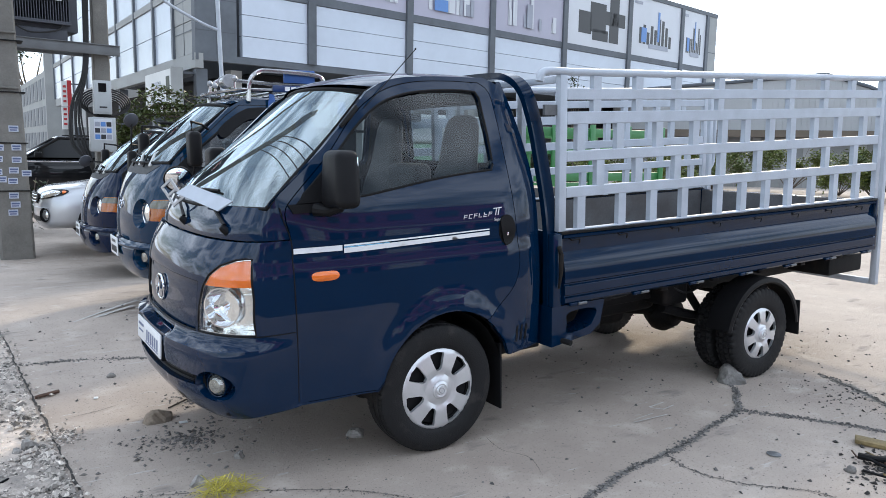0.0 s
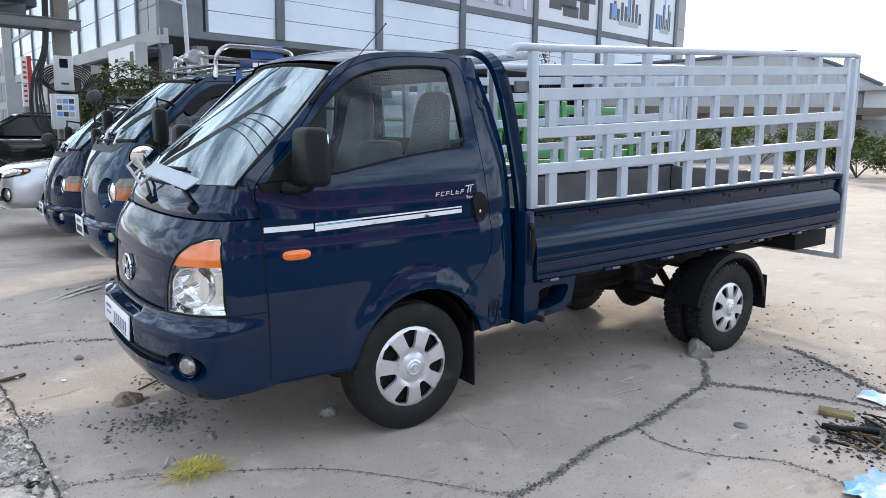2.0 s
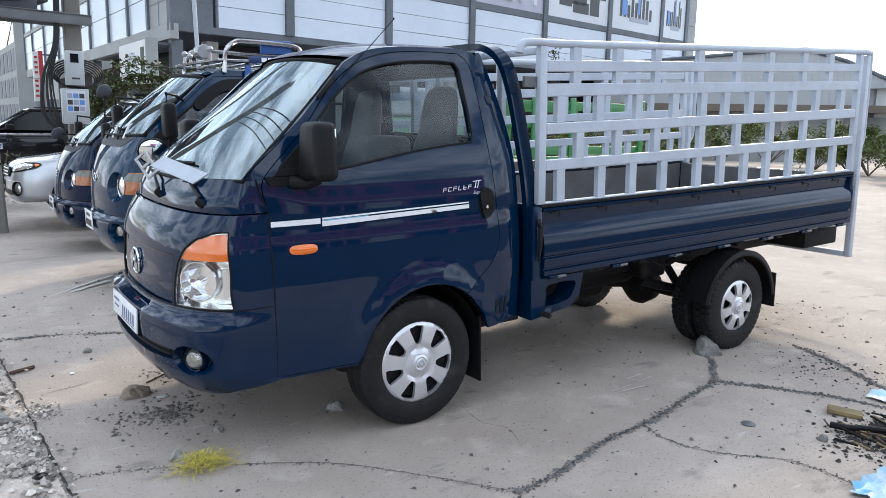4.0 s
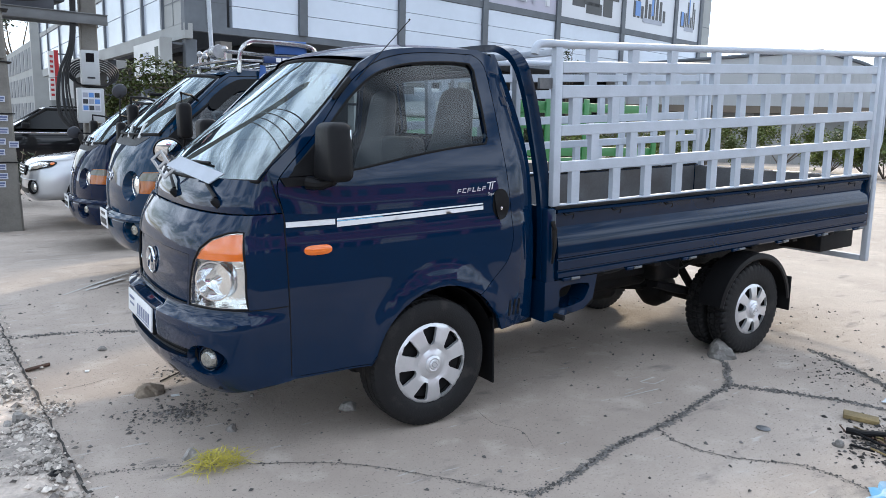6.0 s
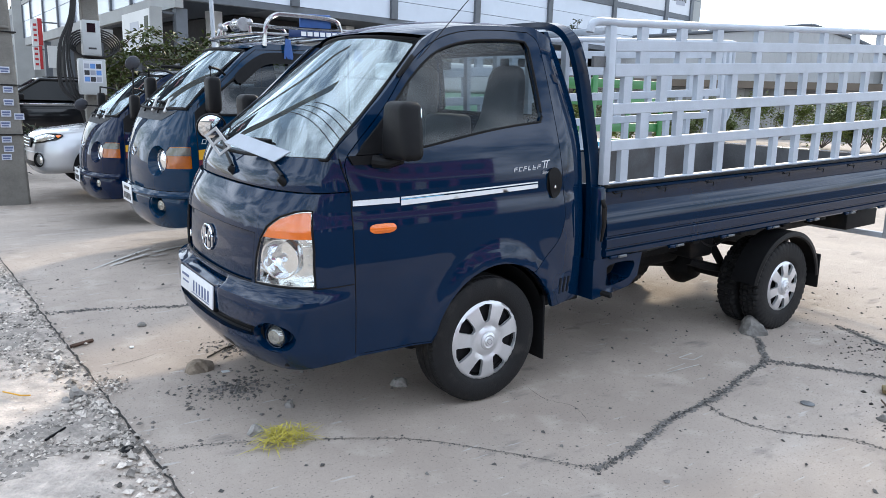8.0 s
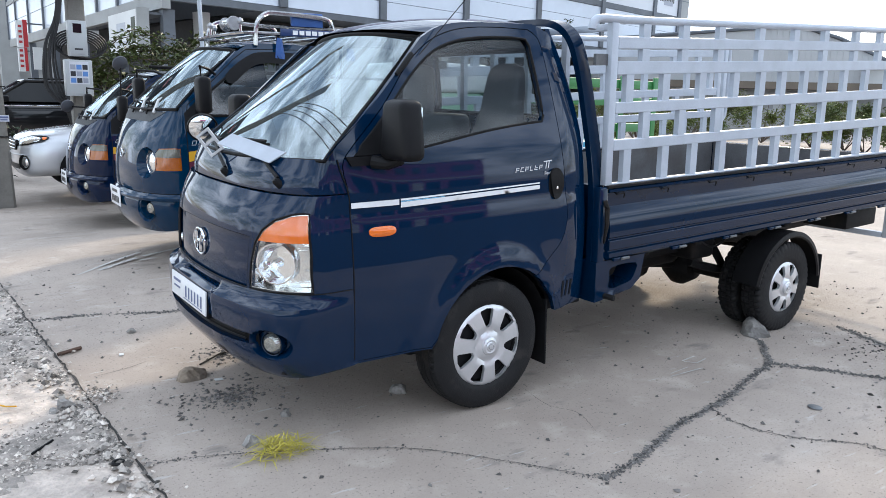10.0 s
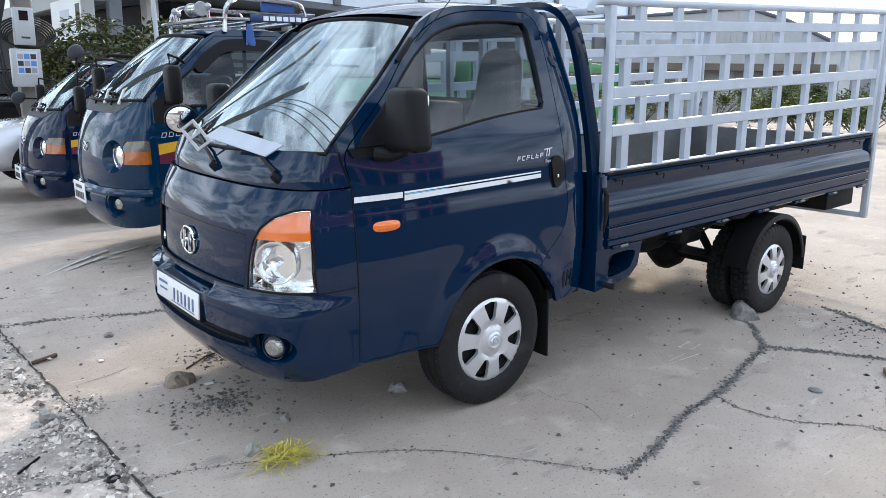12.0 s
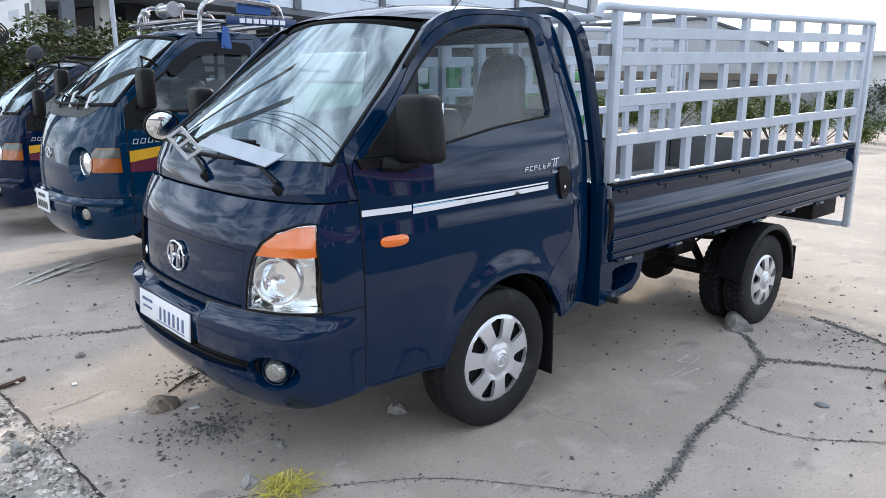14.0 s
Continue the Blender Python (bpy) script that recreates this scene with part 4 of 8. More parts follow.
for s in (-1, 1):
    c = nose(nose_u(0.628 * s, 0.522), 0.522, 0.035)
    n = (nose(nose_u(0.628 * s, 0.522), 0.522, 0.1) - nose(nose_u(0.628 * s, 0.522), 0.522)).normalized()
    q = Matrix.Translation(c) @ (n + Vector((-0.6, 0, 0))).normalized().to_track_quat("-Y", "Z").to_matrix().to_4x4()
    bm = bmesh.new()
    hole = FOG_U if s < 0 else mirrored(FOG_U)
    rings = []
    for shrink, deep in ((-0.04, 0.0), (0.05, 0.012), (0.18, 0.034), (0.30, 0.05), (0.9, 0.056)):
        rings.append([bm.verts.new(bump_at(u, v).lerp(c + n * 0.035, shrink) - n * deep) for u, v in hole])
    for p, q2 in zip(rings, rings[1:]):
        for k in range(len(p)):
            bm.faces.new((p[k], p[(k + 1) % len(p)], q2[(k + 1) % len(p)], q2[k]))
    bm.faces.new(rings[-1])
    part("fog_recess", bm, PAINT, bumper)
    fg = part("fog_lamp", lathe([(0.0, -0.022), (0.03, -0.02), (0.044, -0.008), (0.05, 0.01), (0.05, 0.03)], 24), FOG_GLASS, bumper, "round clear fog lamp")
    fg.matrix_local = q
    part("ring", lathe([(0.05, -0.006), (0.053, -0.008), (0.055, 0.0), (0.054, 0.03)], 24), PAINT, fg).matrix_local = Matrix()

# dark gaps between bumper, wing and door
for s in (-1, 1):
    part("panel_gap", tube([Vector((-0.768, s * (side_y(-0.768, z) + 0.0005), z)) for z in [0.41 + 0.04 * i for i in range(23)]], 0.0028, 6), RUBBER, truck)
    part("panel_gap", tube([nose(s * (0.80 + 0.0148 * k), 0.737, 0.001) for k in range(21)], 0.0024, 6), RUBBER, truck)

# number plate: white, its characters as plain bars
pl = part("number_plate", box(-0.004, 0.004, -0.265, 0.265, -0.058, 0.058, 0.003), PLATE_WHITE, bumper, "white number plate with blue characters")
pl.location = (-1.182, 0.028, 0.614)
pl.rotation_euler = (0, radians(4), 0)
part("plate_bracket", box(0.004, 0.035, -0.265, 0.265, -0.07, 0.06, 0.004), PLASTIC, pl)
bars = [(-0.213 + 0.046 * k, -0.197 + 0.046 * k, -0.034, 0.022) for k in range(6)]
bars += [(0.115, 0.225, 0.018, 0.030), (0.12, 0.215, -0.012, -0.004), (-0.22, 0.06, -0.044, -0.041)]
for y0, y1, z0, z1 in bars:
    part("character_bar", box(-0.0065, -0.004, y0, y1, z0, z1), PLATE_BLUE, pl)

# roof
ROOF_C = [(-0.40, 1.835), (-0.28, 1.885), (-0.1, 1.918), (0.1, 1.932), (0.3, 1.932), (0.44, 1.915), (0.52, 1.875)]
ROOF_E = [(-0.40, 1.765), (-0.30, 1.80), (-0.18, 1.856), (0.0, 1.882), (0.40, 1.888), (0.50, 1.85), (0.52, 1.84)]


def roof_at(u, v):
    x0 = -0.352 + 0.11 * v * v
    x = x0 + (0.515 - x0) * u
    e = smooth_list(ROOF_E, x)
    w = side_y(x, e) - 0.002
    if x < -0.18:
        w = w - (w - 0.53) * ((-0.18 - x) / 0.12) * 0.6
    k = abs(v) ** 2.6
    return Vector((x, w * v, smooth_list(ROOF_C, x) * (1 - k) + e * k))


part("roof", sheet([(0, -1), (1, -1), (1, 1), (0, 1)], roof_at, 0.06), PAINT, truck)


# windscreen
def ws(u, t, off=0.0):
    b = Vector((-0.818 - 0.135 * (1 - abs(u) ** 2.3), 0.745 * u, 1.288 - 0.012 * (1 - u * u)))
    a = Vector((-0.238 - 0.11 * (1 - u * u), 0.538 * u, 1.808 + 0.032 * (1 - u * u)))
    n = Vector((-0.68, 0.25 * u, 0.72))
    return b.lerp(a, t) + n * (0.02 * math.sin(math.pi * t) + off)


rim = [(-1, 0), (1, 0), (1, 1), (-1, 1)]
wsob = part("windscreen", sheet(rim, ws, 0.04), SCREEN, truck, "large raked windscreen")
wsob.visible_shadow = False
part("seal", tube([ws(u, t, 0.001) for u, t in dense(rim, 0.04)], 0.0085, 8, closed=True), RUBBER, wsob)
part("frit", sheet(rim, lambda u, t: ws(u, t, -0.009), 0.04, [[(-0.965, 0.05), (0.965, 0.05), (0.955, 0.955), (-0.955, 0.955)]]), RUBBER, wsob)

# back wall with its window
BACK = [(z, x) for x, z in ((0.645, 0.45), (0.655, 0.9), (0.648, 1.2), (0.615, 1.5), (0.555, 1.75), (0.515, 1.88))]


def back_at(u, v):
    x = lerp_list(BACK, v)
    return Vector((x + 0.02 * (1 - min(1, abs(u) / 0.75) ** 4), u * (side_y(x, v) / 0.75), v))


RW = curve([(-0.56, 1.42), (0.56, 1.42), (0.585, 1.45), (0.565, 1.74), (0.53, 1.77), (-0.53, 1.77), (-0.565, 1.74), (-0.585, 1.45)], 3, True)
part("back_wall", sheet([(-0.75, 0.45), (0.75, 0.45), (0.75, 1.87), (-0.75, 1.87)], back_at, 0.08, [RW], 0.03, (-1, 0, 0)), PAINT, truck)
g = part("rear_window", sheet(RW, lambda u, v: back_at(u, v) - Vector((0.01, 0, 0)), 0.15), GLASS, truck)
g.visible_shadow = False
part("rear_window_seal", tube([back_at(u, v) for u, v in RW], 0.014, 6, closed=True), RUBBER, truck)

# cabin: floor, dashboard, wheel, seats
part("cabin_floor", box(-0.80, 0.60, -0.74, 0.74, 0.745, 0.775), TRIM, truck)
bm = bmesh.new()
prof = curve([(-0.52, 0.75), (-0.56, 1.08), (-0.60, 1.17), (-0.70, 1.215), (-0.85, 1.22), (-0.98, 1.215)], 4)
vs = [[bm.verts.new((max(x, -0.93 + 0.42 * abs(y) ** 2.4), y, z)) for x, z in prof] for y in [-0.73 + 0.073 * i for i in range(21)]]
for a, b in zip(vs, vs[1:]):
    for k in range(len(prof) - 1):
        bm.faces.new((a[k], a[k + 1], b[k + 1], b[k]))
part("dashboard", bm, TRIM, truck, "grey moulded dashboard")
wheel_m = pose(-0.42, -0.38, 1.20, 0, -58, 0)
sw = part("steering_wheel", tube([wheel_m @ Vector((0.19 * math.cos(a), 0.19 * math.sin(a), 0)) for a in [2 * math.pi * i / 32 for i in range(32)]], 0.014, 8, closed=True), PLASTIC, truck)
for a in (90, 210, 330):
    part("spoke", tube([wheel_m @ Vector((0, 0, -0.02)), wheel_m @ Vector((0.19 * math.cos(radians(a)), 0.19 * math.sin(radians(a)), 0))], 0.012, 6), PLASTIC, sw)
part("hub", lathe([(0.0, 0.03), (0.06, 0.02), (0.065, -0.03), (0.0, -0.05)], 16, "z"), PLASTIC, sw).matrix_local = wheel_m
part("column", tube([wheel_m @ Vector((0, 0, -0.03)), wheel_m @ Vector((0, 0, -0.4))], 0.03, 8), PLASTIC, sw)


def seat(y, w):
    st = part("seat", box(-0.22, 0.26, y - w / 2, y + w / 2, 0.80, 0.96, 0.05, seg=3), SEAT, truck, "grey vinyl seat with tall backrest")
    bm = bmesh.new()
    prof = [(0.90, 0.5, 0.13), (1.05, 0.5, 0.13), (1.2, 0.49, 0.12), (1.30, 0.46, 0.11), (1.38, 0.38, 0.105), (1.44, 0.325, 0.10), (1.56, 0.30, 0.095), (1.64, 0.275, 0.085), (1.68, 0.23, 0.07), (1.70, 0.13, 0.04)]
    rings = []
    for z, ww, d in prof:
        cx = 0.255 + (z - 0.9) * 0.20
        ww = ww * w / 0.5
        rings.append([bm.verts.new((cx + d / 2 * math.copysign(abs(math.cos(a)) ** 0.6, math.cos(a)), y + ww / 2 * math.copysign(abs(math.sin(a)) ** 0.5, math.sin(a)), z)) for a in [2 * math.pi * i / 20 for i in range(20)]])
    for p, q in zip(rings, rings[1:]):
        for k in range(20):
            bm.faces.new((p[k], p[(k + 1) % 20], q[(k + 1) % 20], q[k]))
    bm.faces.new(rings[-1])
    part("backrest", bm, SEAT, st)


seat(-0.40, 0.48)
seat(0.42, 0.46)
part("middle_seat", box(0.22, 0.36, -0.15, 0.18, 0.9, 1.43, 0.04, seg=3), SEAT, truck)

# door mirror: black shell on an arm
mir = part("door_mirror", box(-0.60, -0.49, -1.03, -0.81, 1.290, 1.535, 0.035, seg=4), PLASTIC, truck, "black plastic door mirror")
for v in mir.data.vertices:
    k = (v.co.z - 1.290) / 0.245
    v.co.y += (0.05 * k if v.co.y < -0.9 else 0.0)
    v.co.x += 0.02 * k
part("mirror_glass", box(-0.492, -0.486, -0.985, -0.83, 1.325, 1.505, 0.002), MIRROR, mir)
part("arm", tube([(-0.60, -0.775, 1.275), (-0.56, -0.83, 1.268), (-0.53, -0.88, 1.285), (-0.53, -0.89, 1.32)], [0.03, 0.024, 0.022, 0.022], 10), PLASTIC, mir)
part("base", sheet([(-0.70, 1.262), (-0.47, 1.262), (-0.45, 1.30), (-0.72, 1.30)], lambda u, v: Vector((u, -side_y(u, v) - 0.012, v)), 0.05, thick=0.02, inward=(0, 1, 0)), PLASTIC, mir)
# the round convex mirror on the far side
rm = part("convex_mirror", lathe([(0.0, -0.028), (0.04, -0.024), (0.07, -0.009), (0.08, 0.0)], 28), MIRROR, truck, "round convex mirror on a black stalk")
rm.matrix_local = Matrix.Translation((-0.80, 0.84, 1.345)) @ Vector((-0.30, -1.0, -0.42)).to_track_quat("-Y", "Z").to_matrix().to_4x4()
part("mirror_back", lathe([(0.080, -0.003), (0.086, -0.004), (0.088, 0.01), (0.065, 0.04), (0.0, 0.055)], 28), PLASTIC, rm)
part("stalk", tube([(-0.74, 0.80, 1.33), (-0.80, 0.84, 1.36), (-0.86, 0.85, 1.355)], 0.009, 8), PLASTIC, truck)
mirf = part("far_mirror", box(-0.60, -0.49, 0.83, 0.985, 1.305, 1.535, 0.035, seg=4), PLASTIC, truck, "black plastic door mirror")
part("arm", tube([(-0.60, 0.775, 1.275), (-0.56, 0.83, 1.268), (-0.53, 0.88, 1.285), (-0.53, 0.89, 1.32)], 0.024, 10), PLASTIC, mirf)

# aerial, with its black base on the pillar
ae = part("aerial", tube([(-0.335, -side_y(-0.335, 1.72) - 0.012, 1.722), (-0.06, -0.69, 2.00)], 0.0022, 6), DARK_STEEL, truck, "thin whip aerial")
part("tip", lathe([(0.0, -0.006), (0.006, 0.0), (0.0, 0.006)], 8, "z"), PLASTIC, ae).location = (-0.06, -0.69, 2.002)
part("base", tube([(-0.425, -side_y(-0.425, 1.637) - 0.006, 1.637), (-0.378, -side_y(-0.378, 1.68) - 0.012, 1.682), (-0.33, -side_y(-0.33, 1.727) - 0.008, 1.727)], [0.010, 0.014, 0.012], 10), PLASTIC, ae)

# wipers, and the two loose plates tucked behind them
for y0, x0, z0, y1, t1 in ((-0.575, -0.985, 1.192, -0.08, 0.10), (-0.09, -1.035, 1.196, 0.40, 0.07)):
    base = nose(nose_u(y0, z0), z0, 0.002)
    w = part("wiper", lathe([(0.0, 0.024), (0.010, 0.023), (0.016, 0.013), (0.020, -0.016)], 14, "z"), PLASTIC, truck, "black wiper")
    w.location = base
    w.rotation_euler = (0, -0.9, 0)
    x0, y0, z0 = base
    tip = ws(y1 / 0.70, t1, 0.02)
    b0 = Vector((x0, y0, z0 + 0.02))
    wa = part("arm", tube([b0, b0.lerp(tip, 0.25) + Vector((-0.01, 0, 0.02)), b0.lerp(tip, 0.75) + Vector((0, 0, 0.012))], [0.009, 0.007, 0.005], 8), PLASTIC, w)
    wa.matrix_parent_inverse = pose(*base, 0, math.degrees(-0.9), 0).inverted()
    wb = part("blade", tube([ws((y1 - 0.22) / 0.70, t1, 0.012), ws((y1 + 0.2) / 0.70, t1 * 0.9, 0.012)], 0.007, 6), RUBBER, w)
    wb.matrix_parent_inverse = pose(*base, 0, math.degrees(-0.9), 0).inverted()


def board(name, a, b, wv, mat, label):
    """A thin plate from a to b, as wide as the vector wv."""
    a, b, wv = Vector(a), Vector(b), Vector(wv)
    n = (b - a).cross(wv).normalized() * 0.003
    bm = bmesh.new()
    top = [bm.verts.new(p + n) for p in (a, b, b + wv, a + wv)]
    bot = [bm.verts.new(p - n) for p in (a, b, b + wv, a + wv)]
    bm.faces.new(top)
    bm.faces.new(bot[::-1])
    for i in range(4):
        bm.faces.new((top[i], top[(i + 1) % 4], bot[(i + 1) % 4], bot[i]))
    return tagged(finish(name, bm, mat, smooth=False), label, "plate")


tm = truck.matrix_world
board("metal_plate", tm @ Vector((-0.950, -0.500, 1.268)), tm @ Vector((-1.03, -0.09, 1.328)), Vector((0.05, -0.064, 0.048)), WHITE_STEEL, "long white metal plate tucked under a wiper")
def plate_holder(a, b, wv, label):
    """A thin bright plate frame with two openings."""
    a, b, wv = Vector(a), Vector(b), Vector(wv)
    n = (b - a).cross(wv).normalized()
    o = [(0, 0), (1, 0), (1, 1), (0, 1)]
    holes = [[(0.10, 0.16), (0.46, 0.16), (0.46, 0.84), (0.10, 0.84)], [(0.56, 0.16), (0.90, 0.16), (0.90, 0.84), (0.56, 0.84)]]
    return tagged(finish("plate_holder", sheet(o, lambda u, v: a + (b - a) * u + wv * v, 0.2, holes, 0.006, n), GALV, smooth=False), label, "plate")


b2 = plate_holder(tm @ Vector((-1.015, 0.055, 1.250)), tm @ Vector((-1.045, 0.18, 1.345)), Vector((0.03, -0.09, 0.05)), "small bright metal plate holder held by a wiper")

# the doors, roof and cabin sit a little further back from the nose
def set_back(x, z):
    def ease(v):
        v = min(1.0, max(0.0, v))
        return v * v * (3 - 2 * v)
    w = ease((z - 1.12) / 0.18)
    k = ease((x + 0.840) / 0.065) * (1 - w) + ease((x + 0.90) / 0.42) * w
    return (0.056 - 0.012 * max(0.0, x)) * k * (1 - 0.28 * ease((z - 1.35) / 0.45))


for ob in truck.children_recursive:
    if ob.name.split(".")[0] in ("wiper", "blade", "door_mirror", "mirror_glass", "far_mirror", "convex_mirror", "mirror_back", "stalk", "arm", "base", "plate_bracket", "character_bar", "number_plate"):
        continue
    if ob.matrix_basis != Matrix():
        p = ob.location.copy()
        ob.location = (p.x + set_back(p.x, p.z), p.y, p.z)
    elif ob.parent == truck or ob.parent.matrix_basis == Matrix():
        for v in ob.data.vertices:
            v.co.x += set_back(v.co.x, v.co.z)

# ---- the navy truck: wheels, bed, rack, frame ----
def spoked_cap(r, n_sp, dome=0.03):
    """A wheel cover with broad spokes; it faces -y."""
    out = [(r * math.cos(a), r * math.sin(a)) for a in [2 * math.pi * i / 56 for i in range(56)]]
    holes = []
    for k in range(n_sp):
        a0 = 2 * math.pi * (k + 0.5) / n_sp
        pts = []
        for rr, half in ((0.46, 0.07), (0.49, 0.135), (0.56, 0.18), (0.70, 0.205), (0.83, 0.225), (0.875, 0.205), (0.895, 0.0)):
            pts.append((rr, half))
        lp = [(p, h) for p, h in pts] + [(p, -h) for p, h in reversed(pts[:-1])]
        holes.append([(r * p * math.cos(a0 + h), r * p * math.sin(a0 + h)) for p, h in lp])
    def put(u, v):
        d = math.hypot(u, v) / r
        y = -dome * (1 - d ** 2) * 0.6 - (0.014 if d < 0.93 else 0.014 * (1 - d) / 0.07)
        y += 0.012 * math.exp(-((d - 0.36) / 0.08) ** 2)
        return Vector((u, y, v))
    return sheet(out, put, 0.018, holes, 0.018, (0, 1, 0))


def tyre_mesh(r, w, rim, lugs=0):
    """One moulded tyre: sidewalls, shoulder blocks and a tread cut by grooves."""
    h = w / 2
    n, deep = (lugs * 4, 0.012) if lugs else (288, 0.006)
    prof = [(rim, -0.78), (rim + 0.012, -0.92), (rim + (r - rim) * 0.30, -0.985), (rim + (r - rim) * 0.6, -1.0), (r - 0.040, -0.975), (r - 0.022, -0.93), (r - 0.008, -0.86)]
    tread = [(r - 0.003, -0.78), (r - 0.001, -0.56), (r - 0.001, -0.53), (r, -0.47), (r, -0.44), (r, -0.06), (r, -0.03), (r, 0.03), (r, 0.06), (r, 0.44), (r, 0.47), (r - 0.001, 0.53), (r - 0.001, 0.56), (r - 0.003, 0.78)]
    cut = {2: 1, 3: 1, 6: 1, 7: 1, 10: 1, 11: 1}
    rows = prof + tread + [(a, -b) for a, b in reversed(prof)]
    bm = bmesh.new()
    grid = []
    for i in range(n):
        a = 2 * math.pi * i / n
        ring = []
        for k, (q, v) in enumerate(rows):
            t = k - len(prof)
            if 0 <= t < len(tread):
                stagger = 2 if v > 0 else 0
                if t in cut or ((i + stagger) % 4 == 0 and not (lugs == 0 and abs(v) < 0.45)):
                    q -= deep
            elif lugs and abs(v) > 0.85 and q > r - 0.05 and (i + (2 if v > 0 else 0)) % 4 == 0:
                q -= 0.011
            ring.append(bm.verts.new((q * math.cos(a), v * h, q * math.sin(a))))
        grid.append(ring)
    for p, q in zip(grid, grid[1:] + grid[:1]):
        for k in range(len(rows) - 1):
            bm.faces.new((p[k], p[k + 1], q[k + 1], q[k]))
    return bm


def wheel(x, y, z, r, w, rim, parent, flip=1, lugs=0, cap=True, turn=0, n_sp=7):
    """A wheel of tyre, rim and cover. flip: 1 faces -y, -1 faces +y."""
    e = part("wheel", lathe([(0.0, 0.03), (rim * 0.5, 0.03), (rim * 0.95, -0.02), (rim, -w * 0.36), (rim + 0.006, -w * 0.38), (rim - 0.012, -w * 0.30), (rim - 0.02, w * 0.3), (rim, w * 0.36)], 40), DARK_STEEL, parent, "dark steel wheel")
    e.matrix_local = pose(x, y, z, 0, turn, 0 if flip > 0 else 180)
    part("tyre", tyre_mesh(r, w, rim, lugs), TYRE, e, "worn lugged tyre" if lugs else "road tyre")
    if cap:
        c = part("hubcap", spoked_cap(rim * 1.075, n_sp), HUBCAP, e, "silver seven-spoke hubcap")
        c.location = (0, -w * 0.37, 0)
        b = part("centre_cap", lathe([(0.0, -0.046), (0.022, -0.045), (0.026, -0.040), (0.034, -0.042), (0.045, -0.036), (0.05, -0.015)], 28), HUBCAP, c)
        part("cap_ring", tube([(0.017 * math.cos(a), -0.046, 0.012 * math.sin(a)) for a in [2 * math.pi * i / 20 for i in range(20)]], 0.0022, 5, closed=True), GALV, c)
        part("backing", lathe([(0.0, 0.01), (rim * 0.9, 0.012)], 32), RUBBER, c)
    return e


wheel(0.018, -0.715, 0.330, 0.330, 0.185, 0.202, truck, 1, turn=35.7)
wheel(0.018, 0.715, 0.330, 0.330, 0.185, 0.202, truck, -1)
for s in (-1, 1):
    wheel(2.62, s * 0.780, 0.215, 0.316, 0.150, 0.172, truck, -s, lugs=44, turn=13)
    wheel(2.62, s * 0.600, 0.215, 0.316, 0.150, 0.172, truck, -s, lugs=44, cap=False, turn=4)

# wheel well, mudflaps, mudguards
for s in (-1, 1):
    bm = bmesh.new()
    pr = arc(0.02, 0.34, 0.395, 178, 0, 18)
    a = [bm.verts.new((x, s * 0.795, z)) for x, z in pr]
    b = [bm.verts.new((x, s * 0.45, z)) for x, z in pr]
    for k in range(len(pr) - 1):
        bm.faces.new((a[k], a[k + 1], b[k + 1], b[k]))
    bm.faces.new(b)
    part("wheel_well", bm, RUBBER, truck)
    part("mudflap", box(0.405, 0.417, s * 0.70 - 0.10, s * 0.70 + 0.10, 0.14, 0.50, 0.004), RUBBER, truck, "black rubber mudflap")
    bm = bmesh.new()
    pr = arc(2.62, 0.205, 0.405, 168, 6, 24)
    ring = [[bm.verts.new((2.62 + (x - 2.62) * k, y, 0.205 + (z - 0.205) * k)) for y, k in ((s * 0.876, 0.90), (s * 0.882, 0.93), (s * 0.876, 1.0), (s * 0.70, 1.0), (s * 0.70, 0.985), (s * 0.866, 0.98))] for x, z in pr]
    for p, q in zip(ring, ring[1:]):
        for k in range(6):
            bm.faces.new((p[k], p[(k + 1) % 6], q[(k + 1) % 6], q[k]))
    bm.faces.new(ring[0])
    bm.faces.new(ring[-1])
    part("mudguard", bm, PLASTIC, truck, "black plastic rear mudguard")
    part("mudflap", box(3.015, 3.03, s * 0.71 - 0.17, s * 0.71 + 0.17, 0.15, 0.40, 0.004), RUBBER, truck, "black rubber mudflap")

# dropsides: ribbed steel panels
SIDE_PROF = [(0.800, 1.052), (0.826, 1.050), (0.833, 1.043), (0.833, 1.030), (0.814, 1.022), (0.806, 0.992), (0.805, 0.950), (0.810, 0.940), (0.826, 0.918), (0.836, 0.892), (0.842, 0.860), (0.845, 0.820), (0.845, 0.784), (0.836, 0.777), (0.836, 0.771), (0.847, 0.763), (0.847, 0.716), (0.837, 0.710), (0.837, 0.704), (0.847, 0.697), (0.847, 0.673), (0.838, 0.662), (0.800, 0.660)]


INNER = material("worn_inner_steel", (0.13, 0.13, 0.135), 0.6, 0.2, 0.25, 4.0, bump=0.1, second=(0.07, 0.06, 0.055), blotch=0.45)


